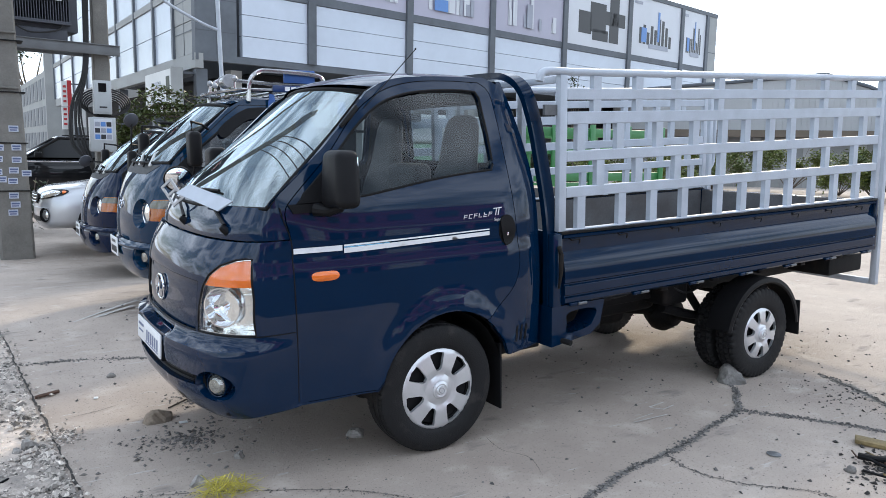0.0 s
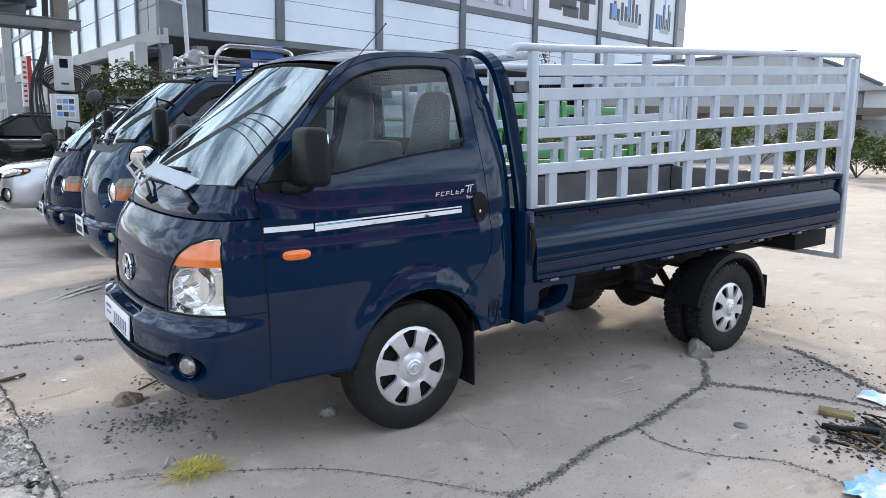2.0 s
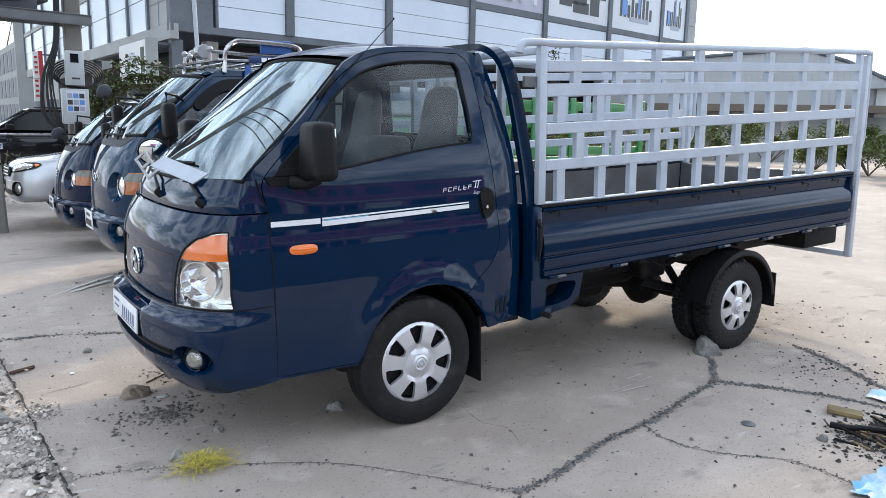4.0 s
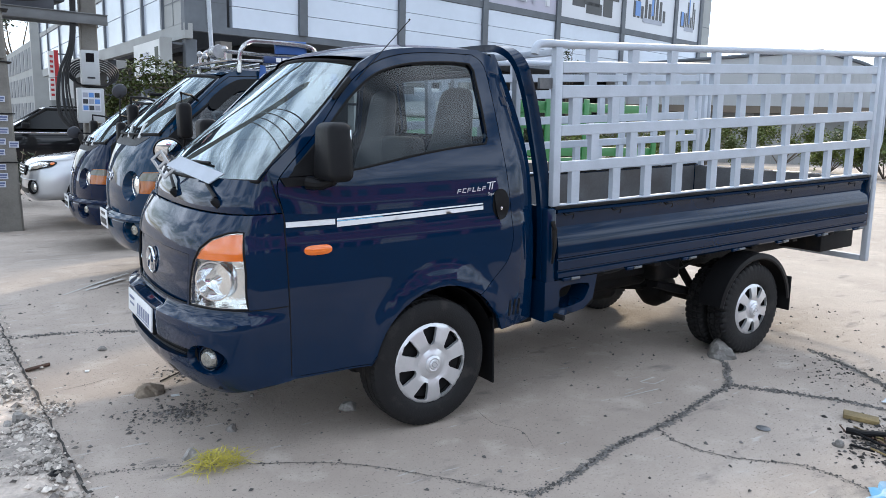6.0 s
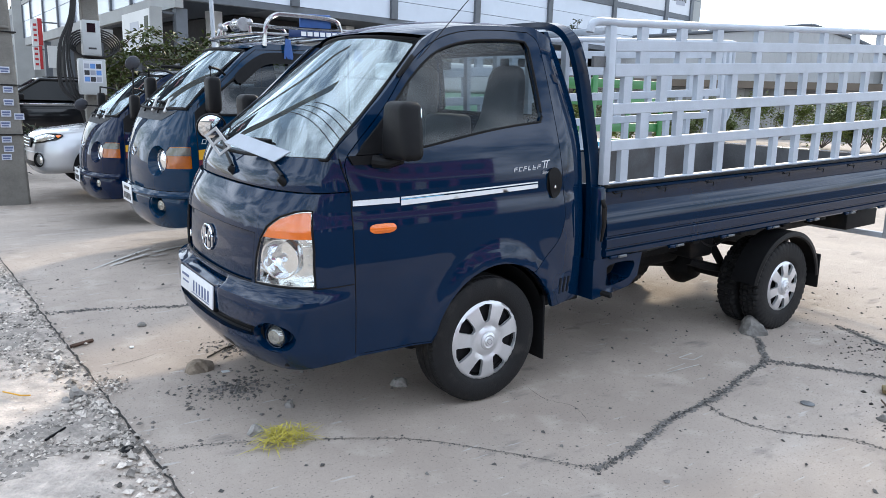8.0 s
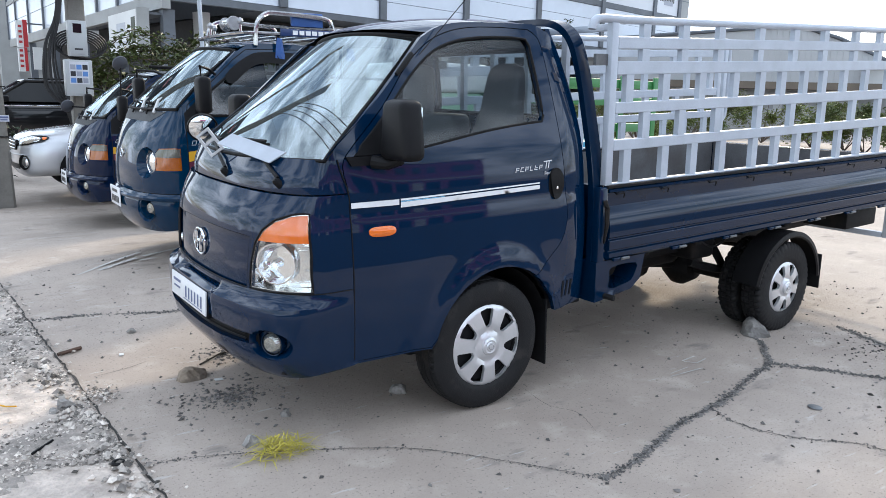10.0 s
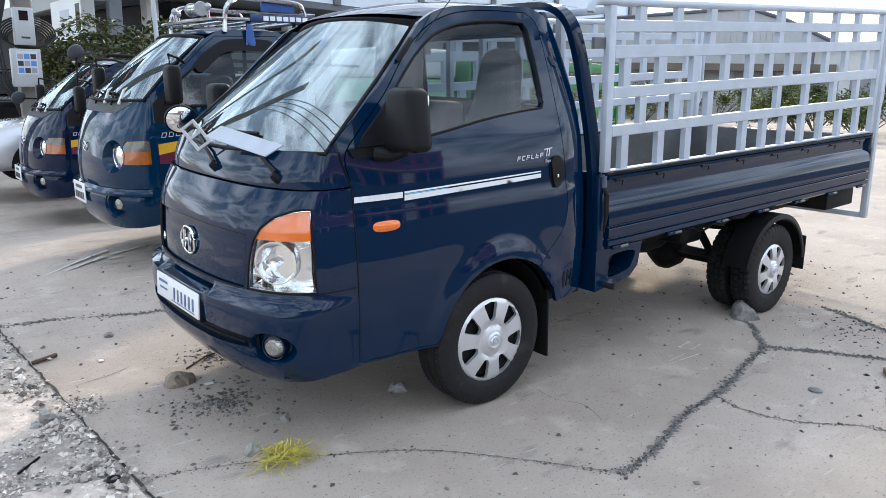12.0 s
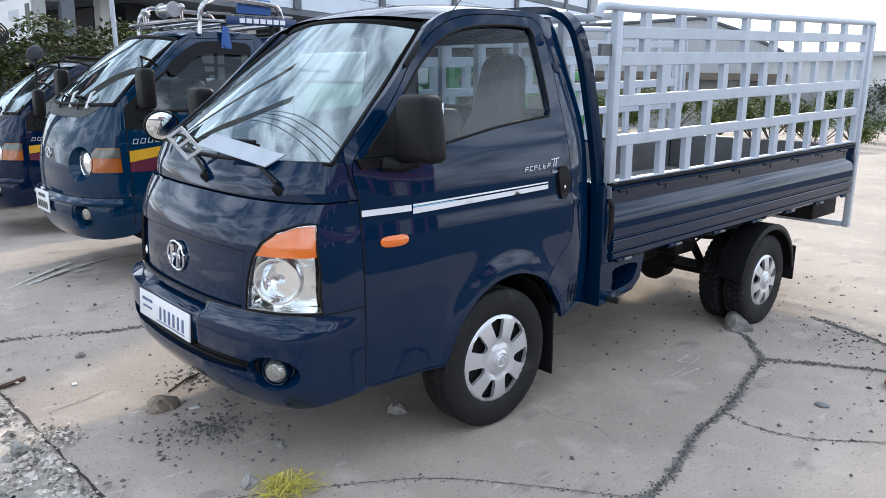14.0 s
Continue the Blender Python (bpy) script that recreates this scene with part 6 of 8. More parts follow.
    bp = [(1.1 * k / 20, 0.335 + 0.05 * (abs(k) / 20) ** 3) for k in range(-20, 21)] + [(1.1 * k / 20, 0.655) for k in range(20, -21, -1)]
    bu = part("bumper", sheet(bp, lambda u, v: nose2(u, v, lerp_list(PR, v) * min(1, 0.1 + (1.1 - abs(u)) * 3)), 0.04, [FG, mirrored(FG)], 0.05, (1, 0, 0)), paint, t)
    part("lip", tube([nose2(1.0 * k / 16, 0.622, 0.045) for k in range(-16, 17)], 0.02, 6), paint, bu)
    for s in (-1, 1):
        c = nose2(u2(0.535 * s, 0.535), 0.535, 0.03)
        q = Matrix.Translation(c) @ Vector((-1, 0.5 * s, 0)).normalized().to_track_quat("-Y", "Z").to_matrix().to_4x4()
        part("fog_recess", lathe([(0.105, -0.02), (0.06, 0.06), (0.0, 0.065)], 20), paint, bu).matrix_local = q
        part("fog_lamp", lathe([(0.0, 0.01), (0.04, 0.015), (0.055, 0.04), (0.055, 0.06)], 20), FOG_GLASS, bu).matrix_local = q
    pl = part("number_plate", box(-0.004, 0.004, -0.17, 0.17, -0.08, 0.08, 0.003), PLATE_WHITE, bu, "white number plate with dark characters")
    pl.location = (-1.098, 0.02, 0.585)
    for k in range(5):
        part("character_bar", box(-0.007, -0.004, -0.13 + 0.055 * k, -0.095 + 0.055 * k, -0.055, 0.0), POSTER_DARK, pl)
    part("character_bar", box(-0.007, -0.004, -0.09, 0.09, 0.03, 0.055), POSTER_DARK, pl)

    def ws2(u, q, off=0.0):
        b = Vector((-0.745 - 0.115 * (1 - abs(u) ** 2.2), 0.715 * u, 1.325 - 0.01 * (1 - u * u)))
        a = Vector((-0.185 - 0.10 * (1 - u * u), 0.55 * u, 1.80 + 0.03 * (1 - u * u)))
        return b.lerp(a, q) + Vector((-0.66, 0, 0.75)) * (0.02 * math.sin(math.pi * q) + off)
    rm_ = [(-1, 0), (1, 0), (1, 1), (-1, 1)]
    w = part("windscreen", sheet(rm_, ws2, 0.1), SCREEN, t)
    w.visible_shadow = False
    part("seal", tube([ws2(u, q, 0.002) for u, q in dense(rm_, 0.08)], 0.014, 6, closed=True), RUBBER, w)

    def roof2(u, v):
        x0 = -0.275 + 0.10 * v * v
        x = x0 + (0.50 - x0) * u
        e = lerp_list([(-0.30, 1.78), (-0.10, 1.85), (0.0, 1.865), (0.44, 1.86), (0.5, 1.82)], x)
        c = lerp_list([(-0.30, 1.82), (-0.1, 1.885), (0.1, 1.905), (0.4, 1.90), (0.5, 1.85)], x)
        k = abs(v) ** 2.6
        return Vector((x, v * (y2(x, e) if x > -0.1 else 0.56 + (y2(x, e) - 0.56) * (x + 0.3) / 0.2), c * (1 - k) + e * k))
    part("roof", sheet([(0, -1), (1, -1), (1, 1), (0, 1)], roof2, 0.09), paint, t)
    part("back_wall", box(0.56, 0.60, -0.72, 0.72, 0.45, 1.28), paint, t)
    part("back_pillar", box(0.52, 0.57, -0.60, 0.60, 1.74, 1.84), paint, t)
    part("dashboard", box(-0.80, -0.45, -0.70, 0.70, 0.8, 1.24, 0.05), TRIM, t)
    for s in (-1, 1):
        part("seat", box(0.2, 0.36, s * 0.38 - 0.24, s * 0.38 + 0.24, 0.8, 1.5, 0.06, seg=3), SEAT, t)
    for y in (-0.3, 0.1):
        wp = part("wiper", tube([nose2(u2(y, 1.28), 1.285, 0.02), ws2(y / 0.7 + 0.1, 0.08, 0.02), ws2(y / 0.7 + 0.5, 0.1, 0.015)], 0.008, 6), PLASTIC, t, "black wiper")
        part("blade", tube([ws2(y / 0.7, 0.075, 0.012), ws2(y / 0.7 + 0.62, 0.105, 0.012)], 0.007, 6), RUBBER, wp)
    for y in (-0.42, -0.12):
        part("wiper_tie", tube([nose2(u2(y, 1.29), 1.29, 0.01), ws2(y / 0.7 + 0.03, 0.10, 0.03), ws2(y / 0.7 + 0.04, 0.15, 0.02)], [0.016, 0.011, 0.004], 6), SHOP_WHITE, t, "white strip tied to a wiper")
    part("bed", box(0.72, 3.4, -0.80, 0.80, 0.66, 0.98, 0.015), BED_GREY, t)
    part("rack_hoop", tube([(0.72, -0.72, 1.0), (0.72, -0.70, 1.88), (0.72, 0.70, 1.88), (0.72, 0.72, 1.0)], 0.02, 8), DARK_STEEL, t)
    for s in (-1, 1):
        wheel(2.4, s * 0.66, 0.29, 0.29, 0.16, 0.17, t, -s, cap=False)
        part("chassis_rail", box(-0.4, 3.3, *sorted((s * 0.33, s * 0.40)), 0.44, 0.6), DARK_STEEL, t)
    for k in range(6):
        mark(-0.66 + 0.052 * k, 1.045 + 0.004 * k, 0.034, 0.038, 0.005, lambda u, v: Vector((u, -y2(u, v) - 0.004, v)), t, SILVER_DECAL)
    return t


T2_M = pose(0.265, 3.25, 0.07, 0, -1.5, 0)
T3_M = pose(0.315, 6.42, -0.14, 0, 0.5, 0)
old_truck(T2_M, PAINT_OLD, "teal blue old cab-over truck with a chrome roof basket")
t3 = old_truck(T3_M, PAINT_DARK, "dark navy old cab-over truck with yellow side stripe")
part("roof_pole", tube([(-0.2, -0.55, 1.93), (3.2, -0.55, 1.93)], 0.02, 6), DARK_STEEL, t3)
for at, stalk in (((-0.61, -0.98, 1.93), (-0.62, -0.98, 1.60)), ((-0.86, 0.98, 1.41), (-0.64, 0.95, 1.40))):
    cm = part("convex_mirror", lathe([(0.0, -0.03), (0.05, -0.026), (0.085, 0.0), (0.085, 0.02), (0.0, 0.05)], 24), TRANSFORMER, t3, "round grey convex mirror")
    cm.matrix_local = Matrix.Translation(at) @ Vector((0.3, -1, -0.5)).to_track_quat("-Y", "Z").to_matrix().to_4x4()
    part("stalk", tube([at, stalk], 0.01, 6), PLASTIC, t3)

# chrome roof basket on the teal truck
rb = root("roof_basket", T2_M @ Matrix.Translation((0.09, 0, -0.055)))
tagged(rb, "chrome tube roof basket with a blue name board", "roof rack", group="")
part("rail", tube(curve([(-0.10, -0.62, 2.0), (-0.22, -0.5, 2.0), (-0.24, 0.0, 2.0), (-0.22, 0.5, 2.0), (-0.10, 0.62, 2.0), (0.55, 0.62, 2.0), (0.62, 0.5, 2.0), (0.62, -0.5, 2.0), (0.55, -0.62, 2.0)], 4, True), 0.017, 8, closed=True), BASKET, rb)
for y in (-0.62, 0.62):
    part("hoop", tube(curve([(-0.12, y, 1.90), (-0.10, y, 2.08), (-0.02, y, 2.16), (0.10, y, 2.17), (0.46, y, 2.155), (0.57, y, 2.125), (0.60, y, 2.04), (0.60, y, 1.90)], 4), 0.02, 8), BASKET, rb)
    part("inner_bar", tube([(-0.05, y, 2.06), (0.7, y, 2.06)], 0.012, 6), BASKET, rb)
    for x in (0.08, 0.5):
        part("foot", tube([(x, y, 1.885), (x, y, 2.0)], 0.016, 6), DARK_STEEL, rb)
for x in (0.0, 0.2, 0.4):
    part("floor_bar", tube([(x, -0.6, 2.0), (x, 0.6, 2.0)], 0.012, 6), BASKET, rb)
nb = part("name_board", box(0.09, 0.72, -0.66, -0.645, 1.985, 2.045, 0.005), NAVY_DECAL, rb, "dark blue board with plain pale shapes")
for k in range(7):
    part("letter_bar", box(0.20 + 0.06 * k, 0.245 + 0.06 * k, -0.667, -0.66, 1.997, 2.033), WHITE_DECAL, nb)
part("blue_pad", box(0.22, 0.52, -0.60, -0.57, 2.06, 2.19, 0.01), BLUE_TARP, rb)
for x in (0.03, 0.70):
    part("ribbon", sheet([(x, 1.80), (x + 0.10, 1.79), (x + 0.07, 1.96), (x + 0.03, 1.97)], lambda u, v: Vector((u, -0.655 - 0.05 * (1.97 - v) - 0.01 * math.sin(u * 90), v)), 0.03), BLUE_TARP, rb, "blue cloth ribbon tied on")
roll = part("lamp_roll", tube([(-0.22, -0.40, 2.085), (-0.16, -0.05, 2.10)], 0.05, 16), BASKET, rb, "chrome spot lamp cylinder")
for a in ((-0.225, -0.42, 2.085), (-0.155, -0.03, 2.10)):
    part("rim", lathe([(0.0, -0.015), (0.056, -0.015), (0.06, 0.0), (0.056, 0.015), (0.0, 0.015)], 20), GALV, roll).location = a
for a in ((-0.2, -0.5, 2.10), (-0.22, 0.2, 2.10), (-0.1, 0.45, 2.10)):
    part("knob", lathe([(0.0, -0.03), (0.02, -0.02), (0.028, 0.0), (0.02, 0.02), (0.0, 0.03)], 16, "z"), GALV, rb).location = a
    part("knob_stem", tube([(a[0], a[1], 2.0), (a[0], a[1], a[2] - 0.03)], 0.012, 6), BASKET, rb)


# ---- the silver car and the black one behind ----
def car(m, paint, label, length=4.6, width=1.8, high=1.7, deck=0.98, name="car"):
    """A station-wagon body with its nose towards -x, near side -y, from sections along its length."""
    t = root(name, m)
    tagged(t, label, "car")
    hw = width / 2
    def section(q):
        top = lerp_list([(0.0, 0.64), (0.006, 0.74), (0.02, 0.83), (0.05, deck * 0.93), (0.25, deck + 0.05), (0.29, deck + 0.1), (0.9, deck + 0.12), (1.0, deck * 0.95)], q)
        e = min(1.0, q / 0.13)
        w = hw * (1 - (1 - e) ** 2.6) ** (1 / 2.6) * (1 - 0.12 * max(0, (q - 0.9) / 0.1) ** 2)
        low = lerp_list([(0.0, 0.44), (0.008, 0.33), (0.03, 0.27), (0.2, 0.30), (1.0, 0.36)], q)
        return w, low, top

    def skin_at(q, deg, off=0.0):
        w, low, top = section(q)
        c, s = math.cos(radians(deg)), math.sin(radians(deg))
        return Vector((-length / 2 + length * q - off * 0.6, (w + off * 0.6) * math.copysign(abs(c) ** 0.45, c), (low + top) / 2 + ((top - low) / 2 + off * 0.5) * math.copysign(abs(s) ** 0.5, s)))
    sec = [(-length / 2 + length * q,) + section(q) for q in [0.0, 0.0006, 0.002, 0.005, 0.01, 0.016, 0.024, 0.034, 0.046, 0.06, 0.075, 0.09, 0.11, 0.13] + [0.16 + 0.84 * k / 20 for k in range(21)]]
    bm = bmesh.new()
    rings = []
    for x, w, low, top in sec:
        pts = []
        for i in range(24):
            a = 2 * math.pi * i / 24
            c, s = math.cos(a), math.sin(a)
            pts.append(bm.verts.new((x, w * math.copysign(abs(c) ** 0.45, c), (low + top) / 2 + (top - low) / 2 * math.copysign(abs(s) ** 0.5, s))))
        rings.append(pts)
    for p, q in zip(rings, rings[1:]):
        for i in range(24):
            bm.faces.new((p[i], p[(i + 1) % 24], q[(i + 1) % 24], q[i]))
    bm.faces.new(rings[0])
    bm.faces.new(rings[-1])
    part("body", bm, paint, t, sharp=1.0)
    # glasshouse
    bm = bmesh.new()
    lo = [(-length * 0.24, hw * 0.86), (length * 0.45, hw * 0.86)]
    hi = [(-length * 0.07, hw * 0.70), (length * 0.40, hw * 0.70)]
    v = [bm.verts.new((x, s * y, deck + 0.08)) for x, y in lo for s in (-1, 1)] + [bm.verts.new((x, s * y, high - 0.04)) for x, y in hi for s in (-1, 1)]
    for q in ((0, 1, 5, 4), (2, 6, 7, 3), (0, 4, 6, 2), (1, 3, 7, 5), (4, 5, 7, 6)):
        bm.faces.new([v[i] for i in q])
    bmesh.ops.bevel(bm, geom=bm.edges[:], offset=0.04, segments=2, affect="EDGES")
    part("glasshouse", bm, glass_dark, t)
    part("roof", box(hi[0][0] - 0.04, hi[1][0] + 0.04, -hw * 0.73, hw * 0.73, high - 0.07, high, 0.03, seg=3), paint, t)
    for s in (-1, 1):
        for x, x2 in ((-length * 0.235, -length * 0.075), (length * 0.10, length * 0.11), (length * 0.27, length * 0.26), (length * 0.445, length * 0.40)):
            part("pillar", tube([(x, s * hw * 0.87, deck + 0.06), (x2, s * hw * 0.715, high - 0.05)], 0.035, 6), paint, t)
        part("roof_rail", tube([(hi[0][0] + 0.2, s * hw * 0.62, high + 0.03), (hi[1][0] - 0.1, s * hw * 0.62, high + 0.03)], 0.015, 6), PLASTIC, t)
        part("door_mirror", box(-length * 0.19, -length * 0.155, *sorted((s * (hw + 0.02), s * (hw + 0.19))), deck + 0.08, deck + 0.22, 0.03, seg=3), PLASTIC if paint is BLACK_PAINT else paint, t)
        part("trim_strip", box(-length * 0.28, length * 0.44, *sorted((s * (hw - 0.012), s * (hw + 0.012))), deck - 0.03, deck + 0.0, 0.004), CHROME if paint is BLACK_PAINT else PLASTIC, t)
        for x in (-length * 0.30, length * 0.29):
            wheel(x, s * (hw - 0.09), 0.34, 0.34, 0.2, 0.21, t, -s)
            bm = bmesh.new()
            ring = [bm.verts.new((x + 0.40 * math.cos(a), s * (hw + 0.003), 0.36 + 0.40 * math.sin(a))) for a in [math.pi * i / 16 for i in range(17)]]
            bm.faces.new(ring)
            part("arch", bm, RUBBER, t)
    return t, skin_at


SC = pose(1.11, 8.85, -0.02, 0, 0, 0)
silver_car, car_skin = car(SC, SILVER, "silver sport utility car with clear headlamps", 4.4, 1.8, 1.66, 0.96, "sport_utility_car")
for s in (-1, 1):
    ang_ = (lambda d: d) if s > 0 else (lambda d: 180 - d)
    eye_ = curve([(0.012, 30), (0.03, 22), (0.07, 24), (0.092, 38), (0.075, 52), (0.035, 62), (0.014, 58)], 4, True)
    hl = part("headlamp", sheet([(q * 400, d) for q, d in eye_], lambda u, v, g=ang_: car_skin(u / 400, g(v), 0.006), 2.5), glass_dark, silver_car, "dark-rimmed clear headlamp")
    inner = curve([(0.016, 33), (0.032, 26), (0.062, 28), (0.066, 42), (0.036, 57), (0.018, 54)], 4, True)
    part("reflector", sheet([(q * 400, d) for q, d in inner], lambda u, v, g=ang_: car_skin(u / 400, g(v), 0.011), 2.5), REFLECTOR, hl)
    turn = curve([(0.074, 31), (0.082, 33), (0.085, 39), (0.078, 43), (0.073, 40)], 4, True)
    part("turn_lens", sheet([(q * 400, d) for q, d in turn], lambda u, v, g=ang_: car_skin(u / 400, g(v), 0.011), 2.5), AMBER, hl)
    fp = car_skin(0.022, ang_(-3), 0.0)
    q = Matrix.Translation(fp) @ Vector((-1, 0.6 * s, 0)).to_track_quat("-Y", "Z").to_matrix().to_4x4()
    fr = part("fog_recess", lathe([(0.105, -0.012), (0.085, -0.008), (0.07, 0.012), (0.0, 0.016)], 24), PLASTIC, silver_car)
    fr.matrix_local = q
    part("fog_lamp", lathe([(0.0, -0.016), (0.04, -0.014), (0.062, -0.004), (0.07, 0.01)], 20), REFLECTOR, fr)
nose_x = lambda y: -2.2 + 4.4 * 0.13 * (1 - (1 - min(1.0, abs(y) / 0.9) ** 2.6) ** (1 / 2.6))
gl = part("grille", sheet([(-0.40, 0.66), (0.40, 0.66), (0.44, 0.74), (0.40, 0.80), (-0.40, 0.80), (-0.44, 0.74)], lambda u, v: Vector((nose_x(u) - 0.012 + 0.15 * max(0, v - 0.72), u, v)), 0.05, thick=0.03, inward=(1, 0, 0)), PLASTIC, silver_car)
for k in range(3):
    part("bar", tube([(nose_x(y) - 0.014 + 0.15 * max(0, 0.05 * k - 0.02), y, 0.685 + 0.045 * k) for y in [-0.4 + 0.1 * i for i in range(9)]], 0.011, 6), CHROME, gl)
part("lower_intake", sheet([(-0.5, 0.40), (0.5, 0.40), (0.52, 0.47), (-0.52, 0.47)], lambda u, v: Vector((nose_x(u) - 0.004, u, v)), 0.05), PLASTIC, silver_car)
part("bumper_crease", tube([(nose_x(y) - 0.006, y, 0.60) for y in [-0.7 + 0.1 * i for i in range(15)]], 0.008, 6), SILVER, silver_car)
black_car, black_skin = car(pose(0.45, 17.95, -0.12, 0, 0, 0), BLACK_PAINT, "black estate car with tinted windows", 4.9, 1.9, 1.80, 1.19, "estate_car")

# ---- transformer platform on two concrete poles ----
BEAM = material("galvanised_channel", (0.17, 0.175, 0.18), 0.55, 0.2, 0.15, 3.0, spec=0.3)
def concrete_pole(x, y, w, d, lean, name, label):
    r = root(name, pose(x, y, -0.2))
    tagged(r, label, "pole")
    bm = bmesh.new()
    rings = []
    for k in range(12):
        z = 9.0 * k / 11
        kx = 1 - 0.40 * k / 11
        rings.append([bm.verts.new((lean * z + sx * w / 2 * kx, sy * d / 2 * kx, z)) for sx, sy in ((-1, -0.86), (-0.86, -1), (0.86, -1), (1, -0.86), (1, 0.86), (0.86, 1), (-0.86, 1), (-1, 0.86))])
    for p, q in zip(rings, rings[1:]):
        for i in range(8):
            bm.faces.new((p[i], p[(i + 1) % 8], q[(i + 1) % 8], q[i]))
    bm.faces.new(rings[-1])
    part("shaft", bm, POLE_CONCRETE, r, smooth=False)
    return r


P1X, P1Y, P2X, P2Y = -1.36, 8.35, 0.22, 10.9
pole1 = concrete_pole(P1X, P1Y, 0.44, 0.34, -0.02, "concrete_pole", "square concrete utility pole with small stickers")
concrete_pole(P2X, P2Y, 0.31, 0.30, 0.0, "concrete_pole", "concrete utility pole carrying meter boxes and cable coils")
random.seed(11)
sticker = material("sticker", (0.55, 0.58, 0.66), 0.5, 0.0, 0.1)
for k, (sx, sz) in enumerate(((0.03, 1.86), (-0.18, 1.60), (0.05, 1.60), (-0.17, 1.44), (0.04, 1.42), (-0.18, 1.27), (0.02, 1.27), (0.15, 1.26), (-0.17, 1.14), (-0.02, 1.13), (0.0, 0.95), (0.0, 0.82), (-0.02, 0.70))):
    sx, sz = sx + random.uniform(-0.02, 0.02), sz + random.uniform(-0.02, 0.02)
    st = part("sticker", box(sx - 0.06, sx + 0.06, -0.175, -0.17, sz, sz + 0.085), sticker, pole1, "small white and violet sticker", smooth=False)
    part("writing_bar", box(sx - 0.05, sx + 0.05, -0.178, -0.175, sz + 0.045, sz + 0.07), PLATE_BLUE, st, smooth=False)
    part("writing_bar", box(sx - 0.045, sx + 0.04, -0.178, -0.175, sz + 0.015, sz + 0.032), PLATE_BLUE, st, smooth=False)
for z in (1.03, 1.70, 2.4, 3.1):
    part("steel_band", box(-0.21, 0.20, -0.182, 0.182, z, z + 0.014), DARK_STEEL, pole1, smooth=False)
for z in (2.45, 3.2):
    part("wedge", box(-0.15, 0.12, -0.19, -0.16, z, z + 0.03, 0.01), POLE_CONCRETE, pole1)
plat = root("transformer_platform", pose(-1.75, 10.60, 0, 0, 0, 8.2))
tagged(plat, "steel channel platform carrying a dark grey finned transformer", "transformer")
for y in (-0.22, 0.30):
    part("beam", box(-0.6, 2.25, y - 0.03, y + 0.03, 3.07, 3.24, 0.006), BEAM, plat)
    part("flange", box(-0.6, 2.25, y - 0.06, y + 0.03, 3.235, 3.25, 0.003), BEAM, plat)
tk = part("tank", box(0.55, 1.60, -0.16, 0.55, 3.40, 4.6, 0.03), TRANSFORMER, plat)
part("top_rail", box(0.52, 1.45, -0.345, -0.16, 4.28, 4.34), TRANSFORMER, tk, smooth=False)
part("bottom_rail", box(0.52, 1.45, -0.345, -0.16, 3.50, 3.55), TRANSFORMER, tk, smooth=False)
for k in range(22):
    part("fin", box(0.55 + 0.041 * k, 0.562 + 0.041 * k, -0.34, -0.16, 3.55, 4.3), TRANSFORMER, tk, smooth=False)
nb = part("name_board", box(0.82, 1.28, -0.375, -0.36, 3.90, 4.04), RED_SIGN, tk, "red and white name board", smooth=False)
part("border", box(0.80, 1.30, -0.365, -0.355, 3.88, 4.06), SHOP_WHITE, nb, smooth=False)
for k in range(7):
    part("letter_bar", box(0.885 + 0.05 * k, 0.915 + 0.05 * k, -0.382, -0.375, 3.94, 4.0), SHOP_WHITE, nb, smooth=False)
part("small_plate", box(1.0, 1.12, -0.375, -0.36, 4.12, 4.19), SHOP_WHITE, tk, smooth=False)
part("skid", box(0.6, 1.4, -0.25, 0.4, 3.25, 3.42, 0.01), TRANSFORMER, plat)
part("hose", tube(curve([(0.6, -0.3, 3.42), (0.8, -0.33, 3.33), (1.1, -0.33, 3.36), (1.3, -0.3, 3.46), (1.32, -0.3, 3.7)], 5), 0.014, 6), CABLE, plat)

def pole_box(z0, z1, x0, x1, label, poster):
    b = root("meter_box", pose(P2X, P2Y, 0))
    tagged(b, label, "box")
    part("case", box(x0, x1, -0.40, -0.19, z0, z1, 0.012), ENAMEL, b)
    part("door", box(x0 + 0.03, x1 - 0.03, -0.408, -0.401, z0 + 0.03, z1 - 0.03, 0.003), ENAMEL, b)
    if poster:
        p = part("poster", box(x0 + 0.06, x1 - 0.06, -0.413, -0.409, z0 + 0.20, z1 - 0.03), POSTER_WHITE, b, "small colour poster", smooth=False)
        for k in range(3):
            for j in range(3):
                part("picture", box(x0 + 0.075 + 0.094 * k, x0 + 0.155 + 0.094 * k, -0.416, -0.4135, z0 + 0.22 + 0.11 * j, z0 + 0.30 + 0.11 * j), (POSTER_BLUE, POSTER_DARK, POSTER_GREY)[(k + j) % 3], p, smooth=False)
    else:
        part("meter_window", box(x0 + 0.07, x0 + 0.20, -0.414, -0.409, z1 - 0.20, z1 - 0.05), glass_dark, b, smooth=False)
        part("writing_bar", box(x0 + 0.08, x1 - 0.08, -0.412, -0.409, z0 + 0.10, z0 + 0.13), POSTER_DARK, b, smooth=False)
    return b


